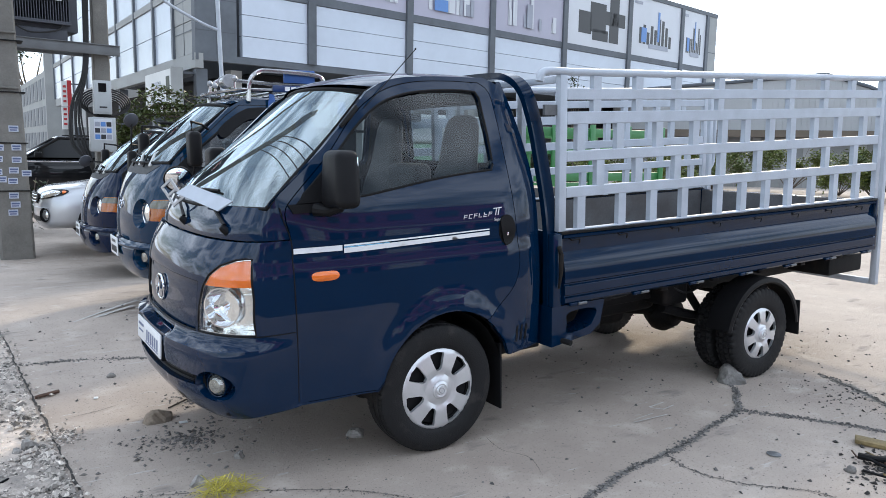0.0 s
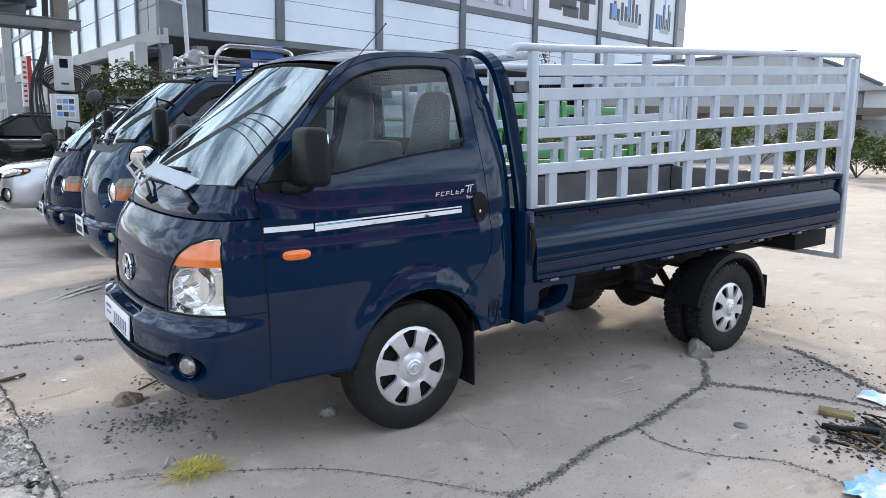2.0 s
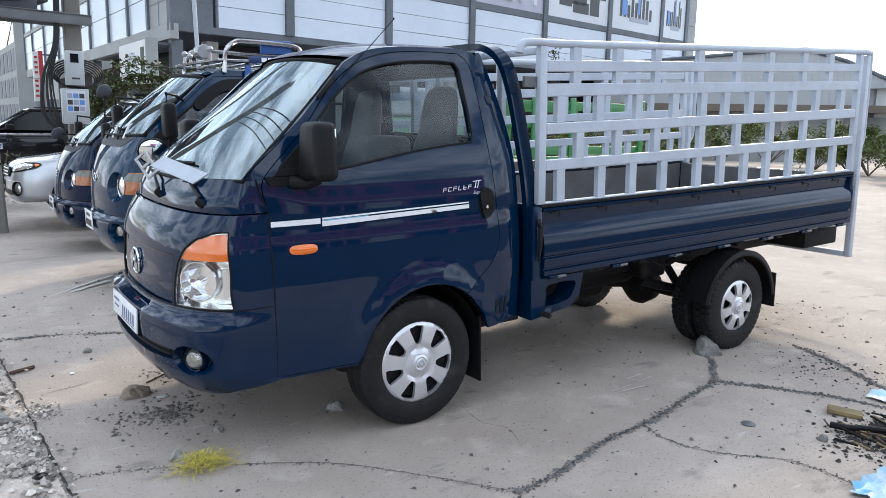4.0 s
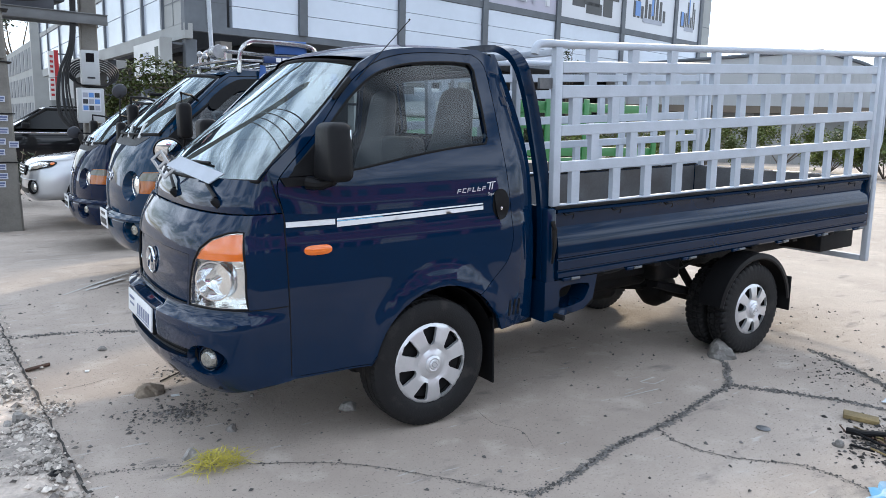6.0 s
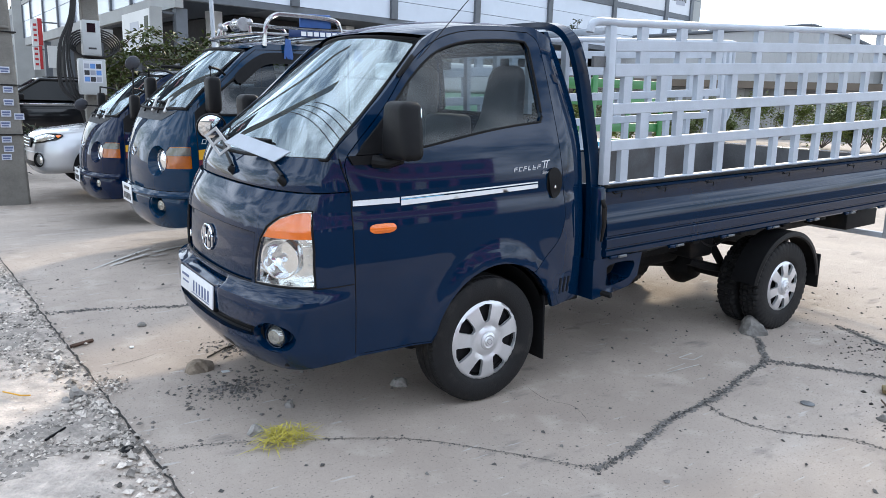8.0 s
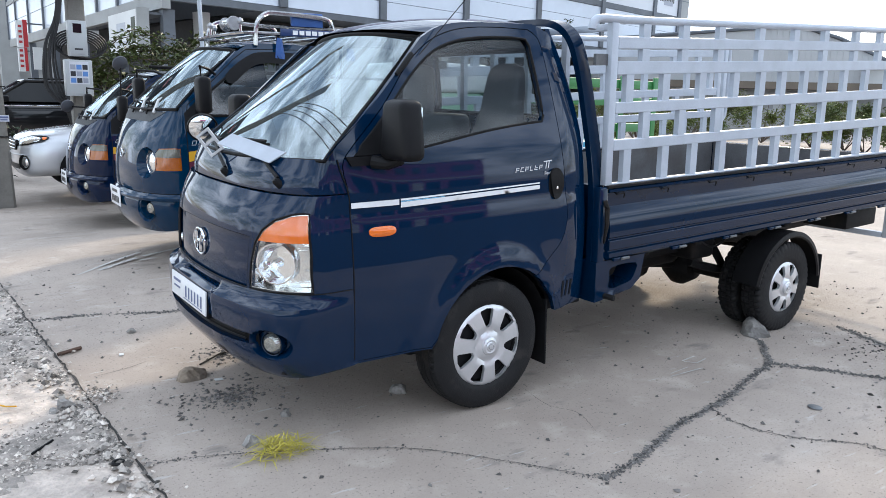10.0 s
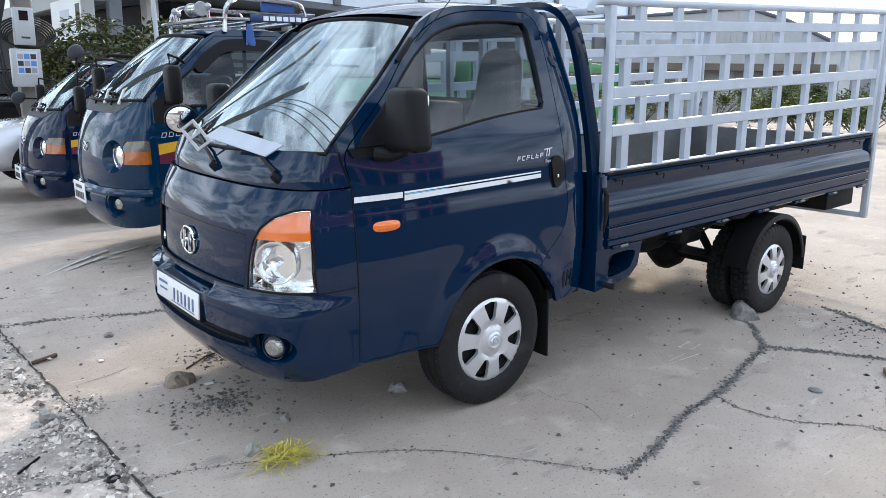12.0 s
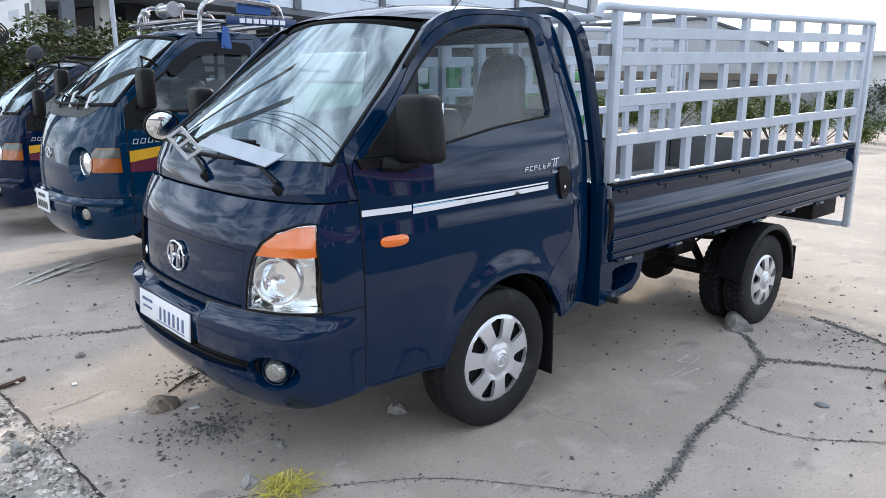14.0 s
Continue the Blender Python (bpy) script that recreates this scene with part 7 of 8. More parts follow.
pole_box(2.04, 2.62, -0.185, 0.10, "pale grey electricity meter box on the pole", False)
pole_box(1.38, 1.98, -0.27, 0.15, "pale grey box with a small colour poster", True)
random.seed(7)
for k in range(9):
    o = random.uniform(-0.06, 0.06)
    tagged(finish("cable", tube(curve([(P2X - 0.22 + o, P2Y - 0.22, 4.3), (P2X - 0.26 + o, P2Y - 0.24, 2.9 + o), (P2X - 0.42 + o * 2, P2Y - 0.25, 2.2), (P2X - 0.40 + o * 3, P2Y - 0.26, 1.6 + o), (P2X - 0.25 + o, P2Y - 0.25, 1.2), (P2X - 0.2, P2Y - 0.2, 0.9)], 6), 0.016, 6), CABLE), "black power cable hanging down the pole", "cable", group="cables on the pole")
for k in range(6):
    r = 0.22 + 0.02 * k
    tagged(finish("cable_coil", tube([(P2X + 0.02 + r * 1.3 * math.cos(a), P2Y - 0.1 - 0.02 * k, 2.15 + 0.02 * k + r * 0.75 * math.sin(a)) for a in [2 * math.pi * i / 28 for i in range(28)]], 0.014, 6, closed=True), CABLE), "coiled black cable tied behind the box", "cable", group="cables on the pole")
# slim street-light pole by the corner
lampost = root("lamp_post", pose(2.70, 11.6, -0.2, 0, -2.0, 0))
tagged(lampost, "slim white steel lamp post", "lamp post")
part("shaft", tube([(0, 0, 0), (0, 0, 7.0)], 0.042, 10), WHITE_STEEL, lampost)
part("arm", tube(curve([(0, 0, 4.05), (-0.3, 0, 4.15), (-0.9, 0, 4.45), (-1.3, 0, 4.75)], 4), 0.03, 8), WHITE_STEEL, lampost)

# ---- plants ----
def leaves(bm, centre, radius, n, size, rnd, flat=1.0):
    """n bent leaves scattered in a lumpy cloud."""
    for _ in range(n):
        d = Vector((rnd.gauss(0, 1), rnd.gauss(0, 1), rnd.gauss(0, 1))).normalized()
        r = radius * rnd.random() ** 0.45 * (0.7 + 0.45 * math.sin(5 * d.x + 3 * d.z) * math.cos(4 * d.y))
        c = Vector(centre) + Vector((d.x * r, d.y * r, d.z * r * flat))
        a = Vector((rnd.uniform(-1, 1), rnd.uniform(-1, 1), rnd.uniform(-0.7, 0.5))).normalized() * size * rnd.uniform(0.6, 1.3)
        b = a.cross(Vector((rnd.uniform(-1, 1), rnd.uniform(-1, 1), 1))).normalized() * size * 0.26
        up = Vector((0, 0, size * 0.12))
        v = [bm.verts.new(c), bm.verts.new(c + a * 0.5 + b + up), bm.verts.new(c + a), bm.verts.new(c + a * 0.5 - b + up)]
        bm.faces.new((v[0], v[1], v[2]))
        bm.faces.new((v[0], v[2], v[3]))


def shrub(x, y, z, w, h, n, size, mat, label, seed, name="shrub"):
    rnd = random.Random(seed)
    t = root(name, pose(x, y, z))
    tagged(t, label, "plant", group="shrubs")
    bm = bmesh.new()
    for k in range(7):
        a = rnd.uniform(0, 6.28)
        p = Vector((w * 0.35 * math.cos(a), w * 0.35 * math.sin(a), h * rnd.uniform(0.6, 0.95)))
        tube([(0, 0, 0), p * 0.5 + Vector((0.04, 0.02, 0.05)), p], [0.03, 0.018, 0.006], 5, bm)
    part("stem", bm, BARK, t)
    bm = bmesh.new()
    for k in range(9):
        a = rnd.uniform(0, 6.28)
        q = rnd.random() ** 0.5 * w * 0.4
        leaves(bm, (q * math.cos(a), q * math.sin(a), h * rnd.uniform(0.3, 0.85)), h * rnd.uniform(0.22, 0.38), n // 9, size, rnd)
    part("crown", bm, mat, t, smooth=False)
    return t


def creeper(points, n, size, mat, label, seed):
    """Trailing stems with leaves along them."""
    rnd = random.Random(seed)
    t = root("climbing_plant", pose(*points[0]))
    tagged(t, label, "plant")
    o = Vector(points[0])
    bm, lf = bmesh.new(), bmesh.new()
    for k in range(9):
        j = Vector((rnd.uniform(-0.4, 0.4), rnd.uniform(-0.3, 0.3), rnd.uniform(-0.35, 0.35)))
        pts = curve([tuple(Vector(p) - o + j * (i / len(points) + 0.3) + Vector((0, 0, 0.15 * math.sin(3 * i + k)))) for i, p in enumerate(points)], 5)
        tube(pts, 0.009, 4, bm)
        for p in pts:
            leaves(lf, p, 0.16, n, size, rnd, 0.8)
    part("vine", bm, BARK, t)
    part("foliage", lf, mat, t, smooth=False)


creeper([(0.75, 12.3, -0.2), (0.8, 12.2, 1.5), (1.0, 12.0, 2.0), (1.6, 11.8, 2.35), (2.4, 11.8, 2.1), (3.4, 12.2, 1.9)], 12, 0.11, LEAF, "dusty dark green creeper over a low roof", 3)
creeper([(1.2, 12.6, -0.2), (1.3, 12.5, 1.4), (2.2, 12.3, 1.8), (3.0, 12.3, 2.4), (3.9, 12.4, 2.2)], 12, 0.13, LEAF, "green creeper growing along the shop front", 5)
shrub(3.1, 12.9, -0.15, 1.7, 2.3, 800, 0.13, LEAF, "leafy green shrub before the shop front", 8)
shrub(-1.1, 11.6, -0.15, 1.3, 1.35, 700, 0.11, LEAF_DARK, "dark green shrub beside the parked car", 12)
part_roof = root("canopy")
tagged(part_roof, "low dark shop canopy overgrown with creeper", "canopy")
part("sheet", box(0.9, 5.0, 12.4, 15.5, 1.75, 1.83, 0.01), DARK_STEEL, part_roof)
for x in (1.0, 2.9, 4.8):
    part("post", tube([(x, 12.5, -0.2), (x, 12.5, 1.75)], 0.04, 8), DARK_STEEL, part_roof)
# near-black sheet stands in for the shade under the canopy
part("back_panel", box(1.6, 4.9, 15.3, 15.4, -0.2, 1.74), SHADE_BLACK, part_roof)

for k, (x, y, w, h, mt) in enumerate(((29.0, 19.5, 6, 3.0, 0), (31.5, 17.0, 6, 3.2, 0), (30.5, 14.0, 5, 3.0, 0), (28.0, 10.5, 5, 2.8, 1), (25.0, 7.6, 4, 2.2, 1), (31.0, 6.0, 6, 3.6, 2), (25.0, 20.5, 5, 3.2, 0), (21.0, 20.0, 4, 3.2, 1), (16.5, 17.5, 3.5, 2.6, 2), (27.0, 18.0, 5, 2.4, 1), (29.5, 12.0, 5, 2.6, 0), (32.5, 9.0, 6, 3.4, 1), (34.0, 3.0, 6, 3.2, 2), (19.0, 17.5, 4, 2.6, 0), (23.0, 17.5, 4, 2.2, 0), (36.0, 0.0, 6, 3.0, 1))):
    shrub(x, y, -0.14, w, h * 0.74, 3400, 0.15, (LEAF_SUN, LEAF, LEAF_DARK)[mt], ("yellow-green shrub, painted as sunlit, at the lot's edge", "bushy green shrub at the lot's edge", "tall dark green shrub at the lot's edge")[mt], 21 + k)


def tree(x, y, z, h, w, label, seed, leaf, mat, n):
    rnd = random.Random(seed)
    t = root("tree", pose(x, y, z))
    tagged(t, label, "tree")
    bm = bmesh.new()
    tube([(0, 0, 0), (0.05 * h, 0, h * 0.3), (0.02 * h, 0.03 * h, h * 0.6)], [0.03 * h, 0.022 * h, 0.012 * h], 8, bm)
    lf = bmesh.new()
    for k in range(14):
        a, e = rnd.uniform(0, 6.28), rnd.uniform(0.45, 0.95)
        p = Vector((w * 0.42 * math.cos(a) * rnd.uniform(0.4, 1), w * 0.42 * math.sin(a) * rnd.uniform(0.4, 1), h * e))
        tube([(0.03 * h, 0.01 * h, h * rnd.uniform(0.3, 0.5)), p * 0.6 + Vector((0, 0, h * 0.15)), p], [0.012 * h, 0.007 * h, 0.003 * h], 5, bm)
        leaves(lf, p, w * 0.17, n // 14, leaf, rnd, 0.75)
    part("trunk", bm, BARK, t)
    part("crown", lf, mat, t, smooth=False)


tree(5.85, 112.0, -0.15, 15.5, 8.5, "dark leafy tree far down the street", 31, 0.55, LEAF_DARK, 1500)
tree(42.0, 2.0, -0.15, 6.0, 6.0, "dark green tree at the far side of the lot", 33, 0.4, LEAF_DARK, 1500)
# thin sapling that shows above the rack
sap = root("sapling", pose(8.35, 7.3, -0.14))
tagged(sap, "thin sapling with a few sparse leaves", "tree")
bm, lf, rn = bmesh.new(), bmesh.new(), random.Random(41)
for k in range(5):
    e = Vector((0.28 * math.sin(k * 2.1), 0.2 * math.cos(k * 1.7), 2.72 + 0.13 * k))
    tube([(0, 0, 0), (0.03, 0.02, 1.6), (0.4 * e.x, 0.4 * e.y, 2.5), tuple(e)], [0.018, 0.014, 0.008, 0.004], 5, bm)
    leaves(lf, e, 0.14, 14, 0.085, rn)
    leaves(lf, e * 0.95, 0.12, 6, 0.07, rn)
part("trunk", bm, BARK, sap)
part("crown", lf, LEAF_DARK, sap, smooth=False)

# ---- the lot's far side: warehouse, wall, houses ----
ware = root("warehouse")
tagged(ware, "long pale steel warehouse with shuttered bays", "building")
WO, WA = Vector((46.4, 32.3, 0)), Vector((0.60, -0.80, 0))
WN = Vector((0.80, 0.60, 0))


def wpt(u, d, z):
    return WO + WA * u + WN * d + Vector((0, 0, z))


bm = bmesh.new()
prof = [(-8.0, 6.3), (7.0, 7.4), (9.8, 6.5), (13.0, 5.0)]
lo = [bm.verts.new(wpt(u, 0, -0.2)) for u, z in prof] + [bm.verts.new(wpt(u, 40, -0.2)) for u, z in prof]
hi = [bm.verts.new(wpt(u, 0, z)) for u, z in prof] + [bm.verts.new(wpt(u, 40, z)) for u, z in prof]
for i in (0, 1, 2, 4, 5, 6):
    bm.faces.new((lo[i], lo[i + 1], hi[i + 1], hi[i]))
for i in (0, 1, 2):
    bm.faces.new((hi[i], hi[i + 1], hi[i + 5], hi[i + 4]))
bm.faces.new((lo[0], hi[0], hi[4], lo[4]))
bm.faces.new((lo[3], hi[3], hi[7], lo[7]))
part("wall", bm, ROOF_SHEET, ware, smooth=False)
for k in range(50):
    u = -7.9 + 0.41 * k
    zt = lerp_list(prof, u) - 0.1
    part("rib", slab(wpt, u, u + 0.08, -0.06, 0.0, 3.4, zt), ROOF_SHEET, ware, smooth=False)
for (u0, z0), (u1, z1) in zip(prof, prof[1:]):
    part("verge", tube([wpt(u0, -0.1, z0 + 0.05), wpt(u1, -0.1, z1 + 0.05)], 0.13, 6), ALU, ware, smooth=False)
part("canopy", slab(wpt, -8, 13, -2.0, 0.0, 2.9, 3.4), BRICKY, ware, smooth=False)
for k in range(6):
    sh2 = part("shutter", slab(wpt, -7.5 + 3.5 * k, -4.6 + 3.5 * k, -0.1, -0.02, -0.2, 2.9), SHUTTER, ware, smooth=False)
    for j in range(9):
        part("slat", slab(wpt, -7.45 + 3.5 * k, -4.65 + 3.5 * k, -0.14, -0.1, 0.05 + 0.31 * j, 0.28 + 0.31 * j), SHUTTER, sh2, smooth=False)
house = root("shed")
tagged(house, "pale low shed with a pitched sheet roof", "building")
for nm, mt, a in (("wall", SHOP_WHITE, (53, 62, 10, 22.5, -0.2, 4.6)), ("roof", ROOF_SHEET, (52.5, 62.5, 9.5, 23.0, 4.6, 4.9))):
    part(nm, box(*a), mt, house, smooth=False)
for k in range(4):
    part("door", box(52.9, 53.0, 11 + 3.2 * k, 13.4 + 3.2 * k, -0.2, 2.6), SHUTTER, house, smooth=False)
fence = root("tin_fence")
tagged(fence, "low grey corrugated tin fence", "fence")
for k in range(60):
    part("sheet", box(0.2 * k, 0.2 * k + 0.19, -0.02 * (k % 2), 0.02 + 0.015 * (k % 3), 0, 1.5 + 0.03 * ((k * 7) % 5)), SHUTTER, fence, smooth=False)
fence.matrix_world = pose(29.5, 23.5, -0.14, 0, 0, -35)

# green truck parked beyond
green = root("green_truck", pose(5.0, 5.9, -0.13, 0, 0, -4))
tagged(green, "bright green farm truck with slatted sides", "truck")
part("bed", box(0.0, 3.2, -0.85, 0.85, 0.65, 0.85, 0.01), GREEN, green)
for s in (-1, 1):
    for z in (0.95, 1.20, 1.62, 1.90):
        part("side_rail", box(0.0, 3.2, *sorted((s * 0.82, s * 0.86)), z, z + 0.14, 0.01), GREEN, green)
    for k in range(5):
        part("stake", box(0.05 + 0.76 * k, 0.15 + 0.76 * k, *sorted((s * 0.86, s * 0.90)), 0.85, 2.10, 0.01), GREEN, green)
    wheel(0.7, s * 0.7, 0.36, 0.36, 0.2, 0.2, green, -s, cap=False)
    wheel(2.6, s * 0.7, 0.36, 0.36, 0.2, 0.2, green, -s, cap=False)
part("front_wall", box(-0.05, 0.0, -0.85, 0.85, 0.85, 2.05, 0.01), GREEN, green)
part("chassis", box(-1.6, 3.2, -0.4, 0.4, 0.45, 0.65), DARK_STEEL, green)
part("cab", box(-1.6, -0.15, -0.80, 0.80, 0.55, 1.25, 0.08, seg=3), GREEN, green)
part("cab_glass", box(-1.45, -0.25, -0.74, 0.74, 1.25, 1.75, 0.08), PALE_GREEN, green)
part("cab_roof", box(-1.48, -0.2, -0.76, 0.76, 1.75, 2.15, 0.05, seg=3), SHOP_WHITE, green)
wheel(-1.0, -0.7, 0.36, 0.36, 0.2, 0.2, green, 1, cap=False)
wheel(-1.0, 0.7, 0.36, 0.36, 0.2, 0.2, green, -1, cap=False)
cart = root("hand_cart", pose(4.6, 3.9, -0.1))
tagged(cart, "sky blue painted steel cart", "cart")
part("tray", box(0, 1.1, -0.4, 0.4, 0.85, 1.12, 0.02), SKY_BLUE, cart)
for x in (0.1, 1.0):
    for y in (-0.34, 0.34):
        part("leg", tube([(x, y, 0.1), (x, y, 0.86)], 0.03, 8), SKY_BLUE, cart)
        part("castor", lathe([(0.0, -0.03), (0.1, -0.03), (0.1, 0.03), (0.0, 0.03)], 16), TYRE, cart).location = (x, y, 0.1)

# ---- across the street, behind: a mauve row of shops, seen in the glass and paint ----
row = root("shop_row")
tagged(row, "mauve rendered two-storey row of shops across the street", "building")
part("wall", box(-26, 34, -52, -44, -0.2, 8.6), MAUVE, row, smooth=False)
part("parapet", box(-26.2, 34.2, -52.2, -43.8, 8.6, 9.0), SHOP_WHITE, row, smooth=False)
for k in range(15):
    x = -25 + 4 * k
    part("window", box(x, x + 2.0, -44.0, -43.9, 5.4, 7.2), ALU, row, smooth=False)
    # mostly near-black fronts keep the reflections in the doors dark
    part("shop_front", box(x - 0.4, x + 2.6, -44.0, -43.88, -0.2, 3.0), SHADE_BLACK if k % 4 else SHOP_WHITE, row, smooth=False)
part("street_band", box(-26, 34, -44.0, -43.85, 3.5, 3.8), SHOP_WHITE, row, smooth=False)
random.seed(17)
for k in range(4):
    y1 = random.uniform(-0.6, 0.6)
    h0, e0 = 5.9 + 0.32 * k + 0.06 * y1, -7.5 + 0.5 * k + 0.3 * y1
    pts = [(P1X - 0.1, P1Y, h0)] + [(P1X + (e0 - P1X) * q, P1Y + (-27 - P1Y) * q, h0 + 1.2 * q - (3.2 + 0.5 * (k % 3)) * q * (1 - q)) for q in [0.1 * n for n in range(1, 10)]] + [(e0, -27, h0 + 1.2)]
    tagged(finish("overhead_cable", tube(pts, 0.011, 5), CABLE), "black overhead cable strung from the pole", "cable", group="overhead cables")

# ---- ground detail ----
def strip(path, width, seed, name, mat, label, lift=0.003, fine=10):
    """A ragged strip on the ground along a line."""
    rnd = random.Random(seed)
    pts = curve(path, fine)
    bm = bmesh.new()
    prev = None
    for i, (x, y) in enumerate(pts):
        a = pts[max(0, i - 1)]
        b = pts[min(len(pts) - 1, i + 1)]
        d = Vector((b[0] - a[0], b[1] - a[1])).normalized()
        n = Vector((-d.y, d.x))
        j = rnd.gauss(0, width * 0.5)
        taper = min(1, 4 * i / len(pts) + 0.15, 4 * (len(pts) - 1 - i) / len(pts) + 0.15)
        w1, w2 = width * rnd.uniform(0.25, 1.0) * taper, width * rnd.uniform(0.25, 1.0) * taper
        c = Vector((x, y)) + n * j
        row = [bm.verts.new((c.x + n.x * w, c.y + n.y * w, height(c.x, c.y) + lift)) for w in (-w1, w2)]
        if prev:
            bm.faces.new((prev[0], prev[1], row[1], row[0]))
        prev = row
    ob = finish(name, bm, mat, smooth=False)
    return tagged(ob, label, "crack", kind="structure")


CRACKS = [
    ([(2.30, -0.84), (2.20, -0.98), (2.05, -1.08), (1.90, -1.20), (1.53, -1.29), (1.25, -1.37), (1.0, -1.42), (0.68, -1.46), (0.43, -1.53), (0.22, -1.59), (-0.02, -1.62)], 0.030),
    ([(1.90, -1.20), (2.02, -1.36), (2.11, -1.48), (2.27, -1.73), (2.36, -1.98), (2.5, -2.3)], 0.022),
    ([(1.0, -1.42), (0.95, -1.62), (1.04, -1.84), (1.25, -2.06), (1.28, -2.30), (1.2, -2.6)], 0.010),
    ([(-1.58, -0.50), (-1.31, -0.58), (-0.94, -0.75), (-0.55, -0.98), (-0.27, -1.29), (-0.08, -1.54), (0.0, -1.62)], 0.0085),
    ([(-1.74, 1.88), (-1.5, 1.84), (-1.36, 1.81), (-1.1, 1.70), (-0.88, 1.61), (-0.4, 1.55)], 0.018),
    ([(0.33, -0.76), (0.30, -0.95), (0.36, -1.1), (0.28, -1.3)], 0.006),
    ([(-1.55, 0.62), (-1.38, 0.66), (-1.25, 0.72)], 0.009),
    ([(3.05, -1.05), (2.95, -1.35), (2.75, -1.7), (2.6, -2.0)], 0.05),
    ([(-2.6, -0.80), (-2.2, -0.74), (-1.94, -0.71), (-1.77, -0.72), (-1.59, -0.70)], 0.016),
]
for k, (pth, w) in enumerate(CRACKS):
    if w > 0.015:
        strip(pth, w * 0.80, 160 + k, "crack_edge", CRUMBLED, "crumbled edge of a crack in the concrete", 0.002, 34)
    strip(pth, w * 0.30, 100 + k, "crack", DIRT, "ragged dark crack across the concrete", 0.0035, 22)

# gap along the slab's edge, and the broken strip beside it
strip([(slab_edge(y), y) for y in (-3.5, -2, -1, -0.6, 0, 0.5, 1, 1.6, 2, 3, 4, 5)], 0.009, 130, "slab_joint", DIRT, "dark gap along the edge of the slab", 0.004)


SMOOTH = ((-1.85, -0.60, 0.34, 0.20), (-1.78, -1.15, 0.55, 0.36), (-1.82, 0.42, 0.14, 0.30), (-2.75, -1.0, 0.45, 0.5), (-1.95, 2.4, 0.10, 0.35))


def broken(x, y):
    """How broken the strip is: 0 on the smooth remains of concrete, 1 in loose gravel."""
    k = noise.noise(Vector((x * 1.1, y * 1.1, 3.0))) * 3.0 + 0.95
    for cx, cy, rx, ry in SMOOTH:
        d = math.hypot((x - cx) / rx, (y - cy) / ry) + 0.35 * noise.noise(Vector((x * 5, y * 5, 9.0)))
        k = min(k, 3.0 * (d - 0.85))
    return min(1.0, max(0.0, k))


def rubble_strip():
    bm = bmesh.new()
    rows = []
    ny, nx = 260, 90
    for j in range(ny + 1):
        y = -3.6 + 8.6 * j / ny
        e = slab_edge(y) - 0.02
        row = []
        for i in range(nx + 1):
            x = e - 3.0 * (i / nx) ** 1.15
            f = noise.noise(Vector((x * 11, y * 11, 1.0))) + 0.6 * noise.noise(Vector((x * 27, y * 27, 5.0)))
            row.append(bm.verts.new((x, y, 0.006 + 0.018 * broken(x, y) * (f + 0.5) - (0.02 if i == nx else 0))))
        rows.append(row)
    for p, q in zip(rows, rows[1:]):
        for i in range(nx):
            f = bm.faces.new((p[i], p[i + 1], q[i + 1], q[i]))
            c = f.calc_center_median()
            f.material_index = 1 if broken(c.x, c.y) > 0.55 else 0
    return tagged(finish("rubble_strip", bm, [GRAVEL, GRAVEL_BED]), "strip of broken grey concrete and gravel", "ground", kind="structure")


rubble_strip()


def rock_mesh(r, seed, flat=0.7, sub=2):
    rnd = random.Random(seed)
    bm = bmesh.new()
    bmesh.ops.create_icosphere(bm, subdivisions=sub, radius=r)
    o = Vector((rnd.uniform(0, 50), rnd.uniform(0, 50), 0))
    cuts = [Vector((rnd.uniform(-1, 1), rnd.uniform(-1, 1), rnd.uniform(-0.3, 1))).normalized() for _ in range(6)]
    for v in bm.verts:
        d = v.co.normalized()
        k = 1 + 0.28 * noise.noise(d * 1.4 + o) + 0.10 * noise.noise(d * 4 + o)
        for c in cuts:
            t = d.dot(c)
            if t > 0.62:
                k *= 0.62 / t
        v.co = d * r * k
        v.co.z = max(v.co.z * flat, -r * 0.28)
    return bm


ROCKS = [(2.345, -0.825, 0.108, 0.78, "grey rock wedged under the rear wheel"), (-1.11, 0.35, 0.094, 0.62, "brown-grey stone on the concrete before the bumper"), (-0.255, -0.40, 0.062, 0.8, "small grey stone beside the front wheel"), (0.02, 2.75, 0.16, 0.8, "dark stone under the old truck's wheel"), (-1.745, 0.255, 0.055, 0.8, "pale stone lying on the gravel"), (-1.80, 0.235, 0.034, 0.8, "pale stone lying on the gravel"), (1.62, -2.02, 0.035, 0.8, "dark stone beside the litter"), (-1.20, 1.30, 0.035, 0.8, "small dark stone on the concrete"), (-0.87, -0.36, 0.035, 0.8, "small grey stone on the concrete"), (-1.13, -0.56, 0.05, 0.8, "grey stone by the straw")]
for k, (x, y, r, fl, lb) in enumerate(ROCKS):
    ob = tagged(finish("stone", rock_mesh(r, 200 + k, fl, 3 if r > 0.1 else 2), BROWN_ROCK if "brown" in lb else ROCK, sharp=0.3), lb, "stone", group="loose stones")
    ob.location = (x, y, height(x, y) + r * 0.26)
    ob.rotation_euler = (0, 0, 1.3 * k)


